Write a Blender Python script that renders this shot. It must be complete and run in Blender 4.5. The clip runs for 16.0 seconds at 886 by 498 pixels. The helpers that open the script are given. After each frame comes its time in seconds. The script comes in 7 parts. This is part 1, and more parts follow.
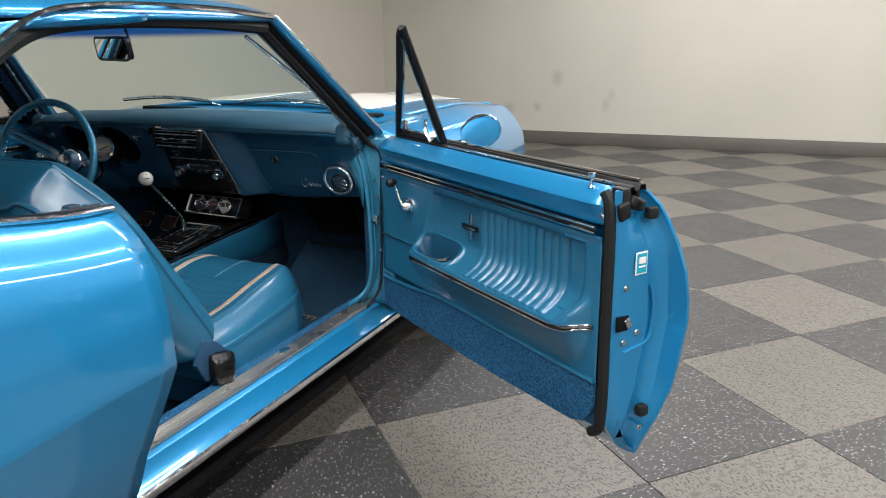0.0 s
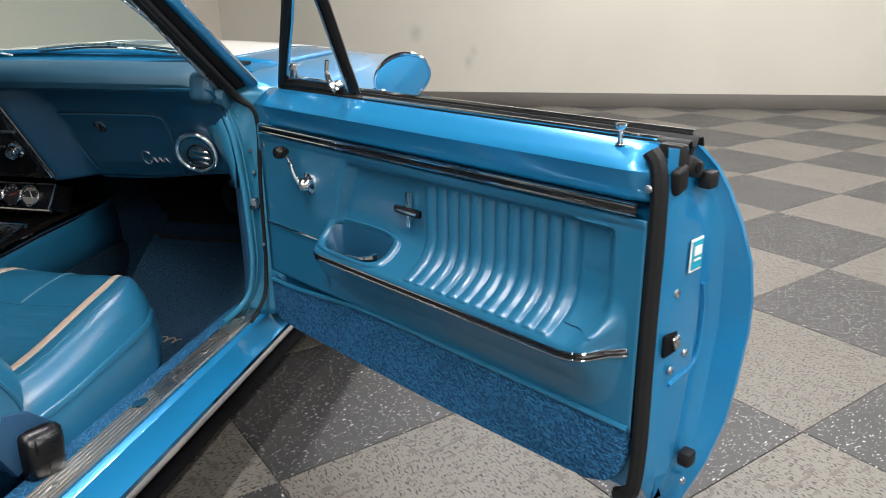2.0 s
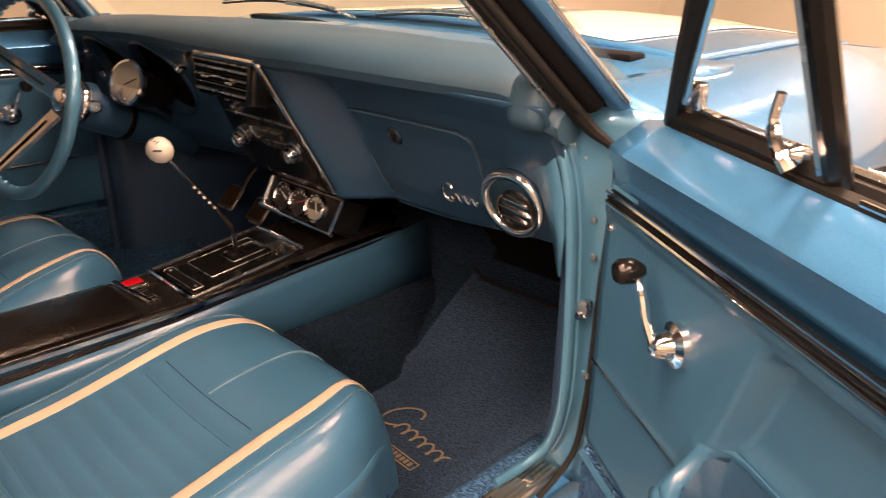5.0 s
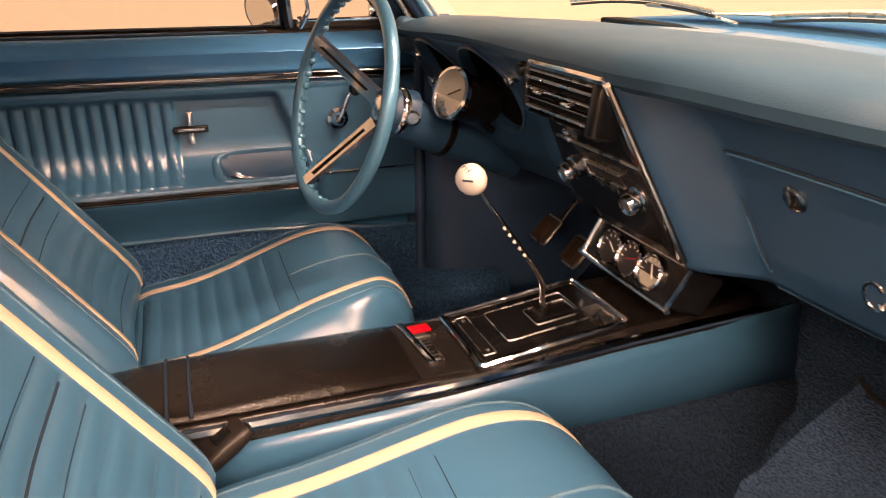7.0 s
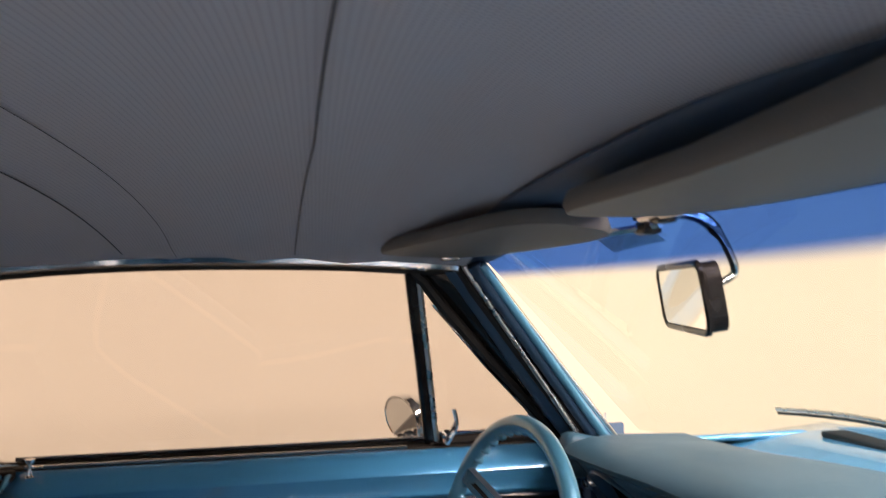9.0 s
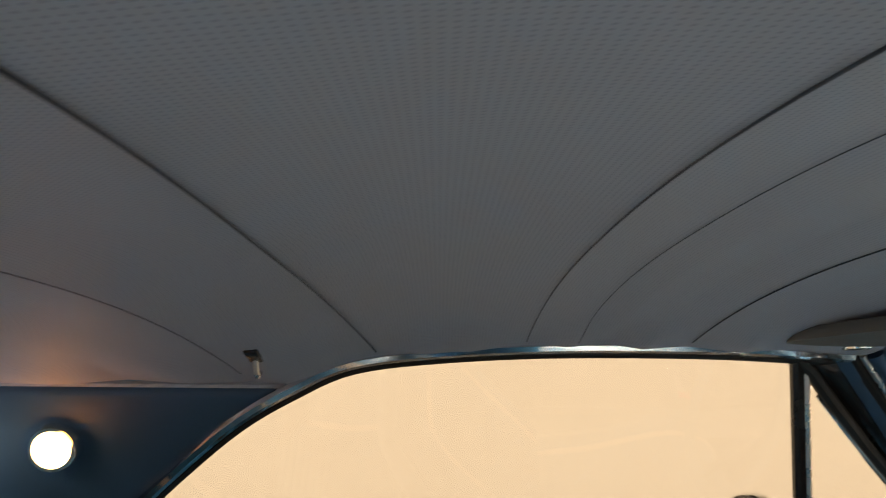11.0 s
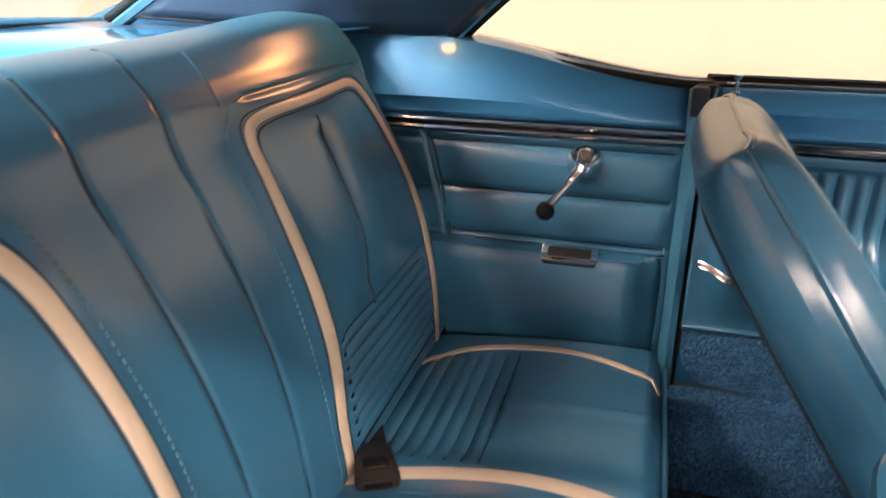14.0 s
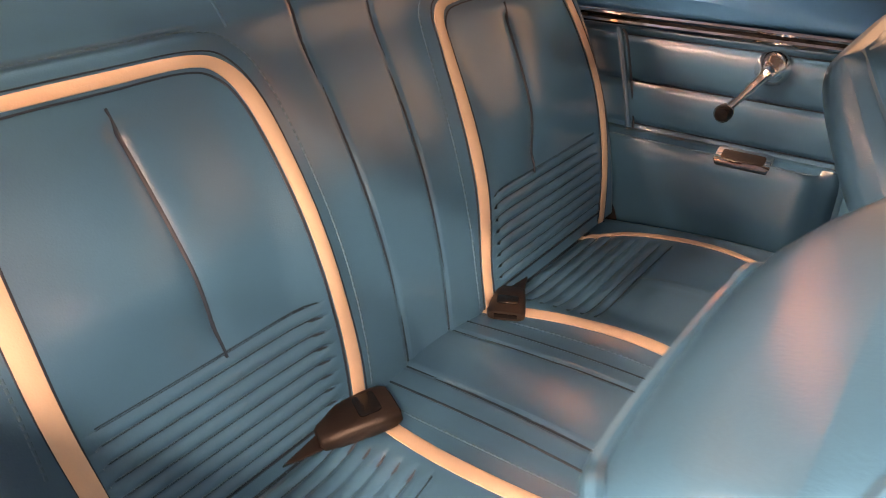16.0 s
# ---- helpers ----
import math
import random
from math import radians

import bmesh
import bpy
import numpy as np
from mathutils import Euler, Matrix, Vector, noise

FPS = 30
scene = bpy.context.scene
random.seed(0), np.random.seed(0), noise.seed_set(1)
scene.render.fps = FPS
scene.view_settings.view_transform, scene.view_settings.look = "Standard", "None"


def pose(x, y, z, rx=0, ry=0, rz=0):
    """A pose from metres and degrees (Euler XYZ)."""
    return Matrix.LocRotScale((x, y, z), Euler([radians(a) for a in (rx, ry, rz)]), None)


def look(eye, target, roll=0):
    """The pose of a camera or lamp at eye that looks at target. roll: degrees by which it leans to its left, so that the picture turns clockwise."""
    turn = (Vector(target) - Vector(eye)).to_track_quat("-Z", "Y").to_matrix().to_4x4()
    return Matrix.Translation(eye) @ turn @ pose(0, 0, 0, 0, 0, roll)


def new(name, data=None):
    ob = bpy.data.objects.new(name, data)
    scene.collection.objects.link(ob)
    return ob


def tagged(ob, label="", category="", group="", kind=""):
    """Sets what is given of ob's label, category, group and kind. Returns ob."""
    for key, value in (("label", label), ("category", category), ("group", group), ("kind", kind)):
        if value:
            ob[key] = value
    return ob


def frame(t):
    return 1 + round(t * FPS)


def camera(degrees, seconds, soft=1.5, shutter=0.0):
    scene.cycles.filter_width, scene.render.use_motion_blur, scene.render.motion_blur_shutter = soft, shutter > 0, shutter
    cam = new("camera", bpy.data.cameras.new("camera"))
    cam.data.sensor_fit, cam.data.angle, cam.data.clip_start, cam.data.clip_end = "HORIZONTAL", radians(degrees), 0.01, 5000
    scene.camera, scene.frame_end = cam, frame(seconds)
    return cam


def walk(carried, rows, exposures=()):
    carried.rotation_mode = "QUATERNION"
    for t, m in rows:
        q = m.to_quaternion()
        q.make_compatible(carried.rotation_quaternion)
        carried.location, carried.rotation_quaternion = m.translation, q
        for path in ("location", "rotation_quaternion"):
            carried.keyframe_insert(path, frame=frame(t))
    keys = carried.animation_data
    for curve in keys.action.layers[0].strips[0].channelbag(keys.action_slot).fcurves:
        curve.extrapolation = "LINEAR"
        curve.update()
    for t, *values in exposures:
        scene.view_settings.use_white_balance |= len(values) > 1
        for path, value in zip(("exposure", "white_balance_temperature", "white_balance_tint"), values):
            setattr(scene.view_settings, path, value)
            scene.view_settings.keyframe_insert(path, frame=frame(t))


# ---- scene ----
cam = camera(62.6, 16.0, soft=0.9, shutter=0.35)
PATH = [
    (0, (1.949, -1.977, 1.218), (1.147, -0.234, 0.652), -0.8),
    (0.5, (1.865, -1.887, 1.185), (1.169, -0.103, 0.609), -0.9),
    (1, (1.764, -1.758, 1.144), (1.191, 0.063, 0.548), -0.8),
    (1.5, (1.657, -1.635, 1.12), (1.186, 0.205, 0.494), -0.8),
    (2, (1.567, -1.505, 1.103), (1.167, 0.341, 0.445), -0.7),
    (2.5, (1.471, -1.377, 1.096), (1.097, 0.461, 0.404), -0.4),
    (3, (1.414, -1.228, 1.074), (0.991, 0.592, 0.361), -0.1),
    (3.5, (1.372, -1.044, 1.072), (0.79, 0.727, 0.348), -0.1),
    (4, (1.312, -0.911, 1.083), (0.531, 0.778, 0.351), 0.2),
    (4.5, (1.27, -0.791, 1.093), (0.223, 0.747, 0.361), 0.4),
    (5, (1.245, -0.682, 1.079), (-0.062, 0.638, 0.338), 0.7),
    (5.2, (1.236, -0.633, 1.076), (-0.167, 0.584, 0.332), 0.9),
    (7.3, (0.863, -0.509, 1.043), (-0.911, 0.089, 0.337), -0.5),
    (7.5, (0.814, -0.497, 1.038), (-0.976, 0.087, 0.363), -0.7),
    (8, (0.708, -0.472, 1.022), (-1.156, 0.081, 0.556), -1.0),
    (8.5, (0.647, -0.47, 1.112), (-1.292, 0.009, 1.006), -1.3),
    (9, (0.616, -0.487, 1.191), (-1.35, -0.141, 1.32), -1.1),
    (9.5, (0.587, -0.597, 1.208), (-1.377, -0.35, 1.496), -1.2),
    (9.7, (0.568, -0.643, 1.212), (-1.394, -0.429, 1.538), -1.2),
    (11.8, (0.584, -1.004, 1.143), (-1.394, -1.154, 1.394), -0.2),
    (12, (0.581, -1.013, 1.13), (-1.4, -1.214, 1.326), -0.4),
    (12.5, (0.566, -1.024, 1.137), (-1.407, -1.342, 1.072), -0.3),
    (13, (0.547, -1.054, 1.115), (-1.396, -1.417, 0.807), -0.3),
    (13.5, (0.537, -1.082, 1.104), (-1.344, -1.488, 0.559), -0.0),
    (14, (0.58, -1.099, 1.099), (-1.211, -1.607, 0.367), 0.4),
    (14.5, (0.629, -1.105, 1.115), (-1.046, -1.773, 0.251), 0.6),
    (15, (0.677, -1.051, 1.125), (-0.869, -1.922, 0.203), 0.3),
    (15.5, (0.698, -0.972, 1.121), (-0.742, -1.989, 0.177), -0.0),
    (16, (0.686, -0.889, 1.11), (-0.714, -1.951, 0.155), -0.3),
]
walk(cam, [(t, look(eye, target, roll)) for t, eye, target, roll in PATH],
     exposures=[(0.0, -0.05, 6200, 12), (1.5, 0.05, 6200, 12), (2.8, 0.22, 6400, 14), (3.6, 0.45, 7400, 22), (4.5, 0.55, 9800, 31), (5.2, 0.85, 12800, 47), (7.4, 1.48, 13300, 49), (8.0, 1.4, 13500, 54), (8.5, 1.4, 11700, 45),
                (9.0, 1.35, 8400, 31), (9.5, 1.4, 6600, 20), (11.8, 1.58, 10300, 18), (12.5, 1.65, 8200, 14), (13.0, 1.75, 6700, 10), (13.6, 2.05, 6900, 16), (14.3, 2.25, 10600, 38),
                (15.0, 2.45, 13900, 49), (16.0, 2.42, 14400, 53)])

# ---- light: a closed showroom under ceiling strip lamps ----
world = bpy.data.worlds.new("world")
scene.world = world
world.use_nodes = True
world.node_tree.nodes["Background"].inputs[0].default_value = (0.9, 0.93, 1.0, 1)
world.node_tree.nodes["Background"].inputs[1].default_value = 0.05
LAMP_WATT = 88


# ---- materials ----
def material(name, color, rough=0.5, metal=0.0, coat=0.0, grain=0.0, grain_scale=400.0, bump=0.0, vary=0.0, vary_scale=3.0,
             spec=0.5, rough_vary=0.0, flake=0.0, second=None, depth=0.001):
    """A surface with variation at two scales: grain_scale for the fine relief, vary_scale for stains and wear."""
    m = bpy.data.materials.new(name)
    m.use_nodes = True
    nt = m.node_tree
    b = nt.nodes["Principled BSDF"]
    b.inputs["Base Color"].default_value = (*color, 1)
    b.inputs["Roughness"].default_value = rough
    b.inputs["Metallic"].default_value = metal
    b.inputs["Specular IOR Level"].default_value = spec
    b.inputs["Coat Weight"].default_value = coat
    b.inputs["Coat Roughness"].default_value = 0.04
    tc = nt.nodes.new("ShaderNodeTexCoord")
    if vary or rough_vary:
        n = nt.nodes.new("ShaderNodeTexNoise")
        n.inputs["Scale"].default_value, n.inputs["Detail"].default_value = vary_scale, 6
        nt.links.new(tc.outputs["Object"], n.inputs["Vector"])
        if vary:
            mix = nt.nodes.new("ShaderNodeMix")
            mix.data_type = "RGBA"
            mix.inputs[6].default_value = (*[c * (1 - vary) for c in color], 1)
            mix.inputs[7].default_value = (*(second or [min(1, c * (1 + vary)) for c in color]), 1)
            nt.links.new(n.outputs["Fac"], mix.inputs[0])
            nt.links.new(mix.outputs[2], b.inputs["Base Color"])
        if rough_vary:
            mr = nt.nodes.new("ShaderNodeMapRange")
            mr.inputs["From Min"].default_value, mr.inputs["From Max"].default_value = 0.3, 0.7
            mr.inputs["To Min"].default_value, mr.inputs["To Max"].default_value = max(0, rough - rough_vary), rough + rough_vary
            nt.links.new(n.outputs["Fac"], mr.inputs["Value"])
            nt.links.new(mr.outputs[0], b.inputs["Roughness"])
    if grain or bump:
        g = nt.nodes.new("ShaderNodeTexNoise")
        g.inputs["Scale"].default_value, g.inputs["Detail"].default_value = grain_scale, 4
        nt.links.new(tc.outputs["Object"], g.inputs["Vector"])
        bp = nt.nodes.new("ShaderNodeBump")
        bp.inputs["Strength"].default_value, bp.inputs["Distance"].default_value = max(grain, bump), depth
        nt.links.new(g.outputs["Fac"], bp.inputs["Height"])
        nt.links.new(bp.outputs[0], b.inputs["Normal"])
    if flake:
        v = nt.nodes.new("ShaderNodeTexNoise")
        v.inputs["Scale"].default_value = 2200
        nt.links.new(tc.outputs["Object"], v.inputs["Vector"])
        mr = nt.nodes.new("ShaderNodeMapRange")
        mr.inputs["From Min"].default_value, mr.inputs["From Max"].default_value = 0.35, 0.65
        mr.inputs["To Min"].default_value, mr.inputs["To Max"].default_value = rough - flake, rough + flake
        nt.links.new(v.outputs["Fac"], mr.inputs["Value"])
        nt.links.new(mr.outputs[0], b.inputs["Roughness"])
    return m


def speckled(name, base, fleck, fleck2, shine=0.3, dense=0.0):
    """Vinyl composition floor tile: a mottled ground with short flecks, each tile turned a little in tone."""
    m = material(name, base, shine, rough_vary=0.035, vary_scale=2.5, spec=0.35)
    nt = m.node_tree
    b = nt.nodes["Principled BSDF"]
    tc = nt.nodes.new("ShaderNodeTexCoord")
    last = None
    info = nt.nodes.new("ShaderNodeObjectInfo")
    tone = nt.nodes.new("ShaderNodeMix")
    tone.data_type = "RGBA"
    tone.inputs[6].default_value = (*[c * 0.9 for c in base], 1)
    tone.inputs[7].default_value = (*[c * 1.1 for c in base], 1)
    nt.links.new(info.outputs["Random"], tone.inputs[0])
    last = tone.outputs[2]
    for scale, stretch, lo, hi, col in ((62, 2.6, 0.65, 0.664, fleck), (50, 0.5, 0.635, 0.685, fleck2), (105, 1.8, 0.68, 0.694, fleck)):
        mp = nt.nodes.new("ShaderNodeMapping")
        mp.inputs["Scale"].default_value = (1, stretch, 1)
        mp.inputs["Rotation"].default_value = (0, 0, scale)
        nt.links.new(tc.outputs["Object"], mp.inputs["Vector"])
        n = nt.nodes.new("ShaderNodeTexNoise")
        n.inputs["Scale"].default_value, n.inputs["Detail"].default_value = scale, 1.5
        nt.links.new(mp.outputs[0], n.inputs["Vector"])
        r = nt.nodes.new("ShaderNodeMapRange")
        r.inputs["From Min"].default_value, r.inputs["From Max"].default_value = lo - dense, hi - dense
        nt.links.new(n.outputs["Fac"], r.inputs["Value"])
        mix = nt.nodes.new("ShaderNodeMix")
        mix.data_type = "RGBA"
        mix.inputs[7].default_value = (*col, 1)
        nt.links.new(r.outputs[0], mix.inputs[0])
        nt.links.new(last, mix.inputs[6])
        last = mix.outputs[2]
    nt.links.new(last, b.inputs["Base Color"])
    return m


def smudged(name, color, spots):
    """Wall paint with soft grey smudges; spots hold x, z, half width and half height in the wall's plane."""
    m = material(name, color, 0.7, bump=0.08, grain_scale=60, vary=0.09, vary_scale=1.3, rough_vary=0.08)
    nt = m.node_tree
    b = nt.nodes["Principled BSDF"]
    last = b.inputs["Base Color"].links[0].from_socket
    geo = nt.nodes.new("ShaderNodeNewGeometry")
    n = nt.nodes.new("ShaderNodeTexNoise")
    n.inputs["Scale"].default_value, n.inputs["Detail"].default_value = 9, 3
    nt.links.new(geo.outputs["Position"], n.inputs["Vector"])
    for x, z, w, h in spots:
        mp = nt.nodes.new("ShaderNodeMapping")
        mp.inputs["Location"].default_value = (-x / w, 0, -z / h)
        mp.inputs["Scale"].default_value = (1 / w, 0, 1 / h)
        nt.links.new(geo.outputs["Position"], mp.inputs["Vector"])
        ln = nt.nodes.new("ShaderNodeVectorMath")
        ln.operation = "LENGTH"
        nt.links.new(mp.outputs[0], ln.inputs[0])
        r = nt.nodes.new("ShaderNodeMapRange")
        r.interpolation_type = "SMOOTHSTEP"
        r.inputs["From Min"].default_value, r.inputs["From Max"].default_value = 1.0, 0.0
        r.inputs["To Max"].default_value = 0.5
        nt.links.new(ln.outputs["Value"], r.inputs["Value"])
        mul = nt.nodes.new("ShaderNodeMath")
        mul.operation = "MULTIPLY"
        nt.links.new(r.outputs[0], mul.inputs[0])
        nt.links.new(n.outputs["Fac"], mul.inputs[1])
        mix = nt.nodes.new("ShaderNodeMix")
        mix.data_type = "RGBA"
        mix.inputs[7].default_value = (0.1, 0.095, 0.09, 1)
        nt.links.new(mul.outputs[0], mix.inputs[0])
        nt.links.new(last, mix.inputs[6])
        last = mix.outputs[2]
    nt.links.new(last, b.inputs["Base Color"])
    return m


def looped(name, dark, light, scale, depth=0.006):
    """Looped carpet: short worms of pile, dark between them."""
    m = material(name, light, 0.95, spec=0.15)
    nt = m.node_tree
    b = nt.nodes["Principled BSDF"]
    tc = nt.nodes.new("ShaderNodeTexCoord")
    n = nt.nodes.new("ShaderNodeTexNoise")
    n.inputs["Scale"].default_value, n.inputs["Detail"].default_value, n.inputs["Distortion"].default_value = scale, 1.5, 0.6
    nt.links.new(tc.outputs["Object"], n.inputs["Vector"])
    r = nt.nodes.new("ShaderNodeMapRange")
    r.inputs["From Min"].default_value, r.inputs["From Max"].default_value = 0.36, 0.62
    nt.links.new(n.outputs["Fac"], r.inputs["Value"])
    big = nt.nodes.new("ShaderNodeTexNoise")
    big.inputs["Scale"].default_value, big.inputs["Detail"].default_value = 7, 4
    nt.links.new(tc.outputs["Object"], big.inputs["Vector"])
    worn = nt.nodes.new("ShaderNodeMix")
    worn.data_type = "RGBA"
    worn.inputs[6].default_value = (*[c * 0.75 for c in light], 1)
    worn.inputs[7].default_value = (*[c * 1.25 for c in light], 1)
    nt.links.new(big.outputs["Fac"], worn.inputs[0])
    mix = nt.nodes.new("ShaderNodeMix")
    mix.data_type = "RGBA"
    mix.inputs[6].default_value = (*dark, 1)
    nt.links.new(worn.outputs[2], mix.inputs[7])
    nt.links.new(r.outputs[0], mix.inputs[0])
    nt.links.new(mix.outputs[2], b.inputs["Base Color"])
    bp = nt.nodes.new("ShaderNodeBump")
    bp.inputs["Strength"].default_value, bp.inputs["Distance"].default_value = 1.0, depth
    nt.links.new(r.outputs[0], bp.inputs["Height"])
    nt.links.new(bp.outputs[0], b.inputs["Normal"])
    return m


def perforated(name, color, pitch=0.0045):
    """Vinyl with rows of pin holes."""
    m = material(name, color, 0.7, vary=0.12, vary_scale=4, rough_vary=0.05, spec=0.5)
    nt = m.node_tree
    b = nt.nodes["Principled BSDF"]
    tc = nt.nodes.new("ShaderNodeTexCoord")
    sep = nt.nodes.new("ShaderNodeSeparateXYZ")
    nt.links.new(tc.outputs["Object"], sep.inputs[0])
    waves = []
    for k in (0, 1):
        ml, co = nt.nodes.new("ShaderNodeMath"), nt.nodes.new("ShaderNodeMath")
        ml.operation, co.operation = "MULTIPLY", "COSINE"
        ml.inputs[1].default_value = 2 * math.pi / pitch
        nt.links.new(sep.outputs[k], ml.inputs[0])
        nt.links.new(ml.outputs[0], co.inputs[0])
        waves.append(co)
    add = nt.nodes.new("ShaderNodeMath")
    add.operation = "ADD"
    nt.links.new(waves[0].outputs[0], add.inputs[0])
    nt.links.new(waves[1].outputs[0], add.inputs[1])
    r = nt.nodes.new("ShaderNodeMapRange")
    r.inputs["From Min"].default_value, r.inputs["From Max"].default_value = 1.0, 1.5
    nt.links.new(add.outputs[0], r.inputs["Value"])
    old = b.inputs["Base Color"].links[0].from_socket
    mix = nt.nodes.new("ShaderNodeMix")
    mix.data_type = "RGBA"
    mix.inputs[7].default_value = (*[c * 0.72 for c in color], 1)
    nt.links.new(r.outputs[0], mix.inputs[0])
    nt.links.new(old, mix.inputs[6])
    nt.links.new(mix.outputs[2], b.inputs["Base Color"])
    return m


def glass(name, tint=(1, 1, 1), rough=0.0, band=False):
    """Thin clear glass; band: the windshield's blue shade across its top."""
    m = bpy.data.materials.new(name)
    m.use_nodes = True
    nt = m.node_tree
    nt.nodes.remove(nt.nodes["Principled BSDF"])
    out = nt.nodes["Material Output"]
    tr, gl, mx, lw = (nt.nodes.new("ShaderNode" + k) for k in ("BsdfTransparent", "BsdfGlossy", "MixShader", "LayerWeight"))
    pw, ml = nt.nodes.new("ShaderNodeMath"), nt.nodes.new("ShaderNodeMath")
    pw.operation, ml.operation = "POWER", "MULTIPLY_ADD"
    pw.inputs[1].default_value, ml.inputs[1].default_value, ml.inputs[2].default_value = 4.5, 0.75, 0.035
    lw.inputs[0].default_value = 0.5
    nt.links.new(lw.outputs["Facing"], pw.inputs[0])
    nt.links.new(pw.outputs[0], ml.inputs[0])
    tr.inputs[0].default_value = (*tint, 1)
    gl.inputs["Roughness"].default_value = 0.02
    nt.links.new(ml.outputs[0], mx.inputs[0])
    nt.links.new(tr.outputs[0], mx.inputs[1])
    nt.links.new(gl.outputs[0], mx.inputs[2])
    nt.links.new(mx.outputs[0], out.inputs[0])
    if band:
        tc = nt.nodes.new("ShaderNodeTexCoord")
        sep = nt.nodes.new("ShaderNodeSeparateXYZ")
        nt.links.new(tc.outputs["Object"], sep.inputs[0])
        r = nt.nodes.new("ShaderNodeMapRange")
        r.interpolation_type = "SMOOTHSTEP"
        r.inputs["From Min"].default_value, r.inputs["From Max"].default_value = 1.214, 1.236
        nt.links.new(sep.outputs[2], r.inputs["Value"])
        mix = nt.nodes.new("ShaderNodeMix")
        mix.data_type = "RGBA"
        mix.inputs[6].default_value = (*tint, 1)
        mix.inputs[7].default_value = (0.03, 0.16, 0.62, 1)
        nt.links.new(r.outputs[0], mix.inputs[0])
        nt.links.new(mix.outputs[2], tr.inputs[0])
    return m


def glowing(name, color, strength):
    m = bpy.data.materials.new(name)
    m.use_nodes = True
    b = m.node_tree.nodes["Principled BSDF"]
    b.inputs["Base Color"].default_value = (0.8, 0.8, 0.8, 1)
    b.inputs["Emission Color"].default_value = (*color, 1)
    b.inputs["Emission Strength"].default_value = strength
    return m


PAINT = material("blue_metallic_paint", (0.015, 0.21, 0.435), 0.3, metal=0.35, coat=1.0, flake=0.05)
PAINT_IN = material("blue_interior_paint", (0.032, 0.2, 0.33), 0.3, metal=0.25, coat=0.6, vary=0.08, vary_scale=5, grain=0.05, grain_scale=120)
WHITE_PAINT = material("white_paint", (0.78, 0.76, 0.7), 0.3, coat=0.8, vary=0.04)
VINYL = material("blue_vinyl", (0.015, 0.118, 0.213), 0.28, spec=0.9, grain=0.2, grain_scale=520, vary=0.1, vary_scale=6)
VINYL_DARK = material("dark_blue_dash_vinyl", (0.0085, 0.056, 0.112), 0.36, grain=0.4, grain_scale=600, vary=0.15, vary_scale=5, rough_vary=0.08)
PAD = material("blue_dash_pad", (0.0115, 0.06, 0.1), 0.5, grain=0.5, grain_scale=700, vary=0.12, vary_scale=4, rough_vary=0.08)
# seam lines; in seat pleats and creases the near-black also holds groove shade
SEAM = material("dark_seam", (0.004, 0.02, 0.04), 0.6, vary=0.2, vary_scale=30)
STITCH = material("pale_blue_stitching", (0.04, 0.135, 0.205), 0.6, vary=0.2, vary_scale=60)
CREAM = material("cream_vinyl", (0.53, 0.435, 0.34), 0.42, grain=0.3, grain_scale=500, vary=0.06, vary_scale=8)
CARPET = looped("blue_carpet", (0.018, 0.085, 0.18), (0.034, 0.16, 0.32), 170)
# floor copy of the blue carpet, darkened to hold the footwells' shade
SHADED_CARPET = looped("shaded_blue_floor_carpet", (0.0065, 0.022, 0.042), (0.014, 0.044, 0.08), 200)
MAT = looped("navy_floor_mat", (0.024, 0.06, 0.11), (0.05, 0.12, 0.21), 240, 0.003)
HEAD = perforated("navy_headliner", (0.29, 0.325, 0.385))
SAIL = material("navy_sail_panel", (0.012, 0.055, 0.115), 0.6, grain=0.35, grain_scale=420, vary=0.12, vary_scale=6)
VISOR = material("pale_visor_vinyl", (0.075, 0.085, 0.09), 0.55, grain=0.3, grain_scale=500, vary=0.08, vary_scale=6)
BLACK = material("black_plastic", (0.006, 0.006, 0.0065), 0.24, spec=0.35, grain=0.2, grain_scale=350, vary=0.2, vary_scale=10, rough_vary=0.08)
CONSOLE = material("black_console_vinyl", (0.009, 0.0075, 0.007), 0.24, grain=1.0, grain_scale=230, vary=0.2, vary_scale=12, rough_vary=0.06, depth=0.0016)
RUBBER = material("black_rubber", (0.008, 0.008, 0.008), 0.6, spec=0.3, grain=0.3, grain_scale=200, vary=0.25, vary_scale=15)
# near-black parts and recesses; under the dash the colour stands for shade
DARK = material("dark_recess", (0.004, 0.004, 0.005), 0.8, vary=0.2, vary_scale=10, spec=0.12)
BELT = material("brown_black_webbing", (0.007, 0.0048, 0.004), 0.5, grain=0.5, grain_scale=300, vary=0.3, vary_scale=30)
CHROME = material("chrome", (0.82, 0.82, 0.83), 0.09, metal=1.0, rough_vary=0.05, vary_scale=30)
STEEL = material("brushed_steel", (0.55, 0.55, 0.54), 0.3, metal=1.0, rough_vary=0.12, vary_scale=40, grain=0.15, grain_scale=300)
SILL = material("ribbed_sill_steel", (0.78, 0.74, 0.69), 0.3, metal=1.0, rough_vary=0.06, vary_scale=8, grain=0.04, grain_scale=200)
DARK_CHROME = material("dark_chrome", (0.28, 0.28, 0.28), 0.16, metal=1.0, rough_vary=0.08, vary_scale=30)
MIRROR = material("mirror_glass", (0.86, 0.88, 0.88), 0.01, metal=1.0)
DIAL = material("gauge_face", (0.015, 0.015, 0.016), 0.4, vary=0.15, vary_scale=20)
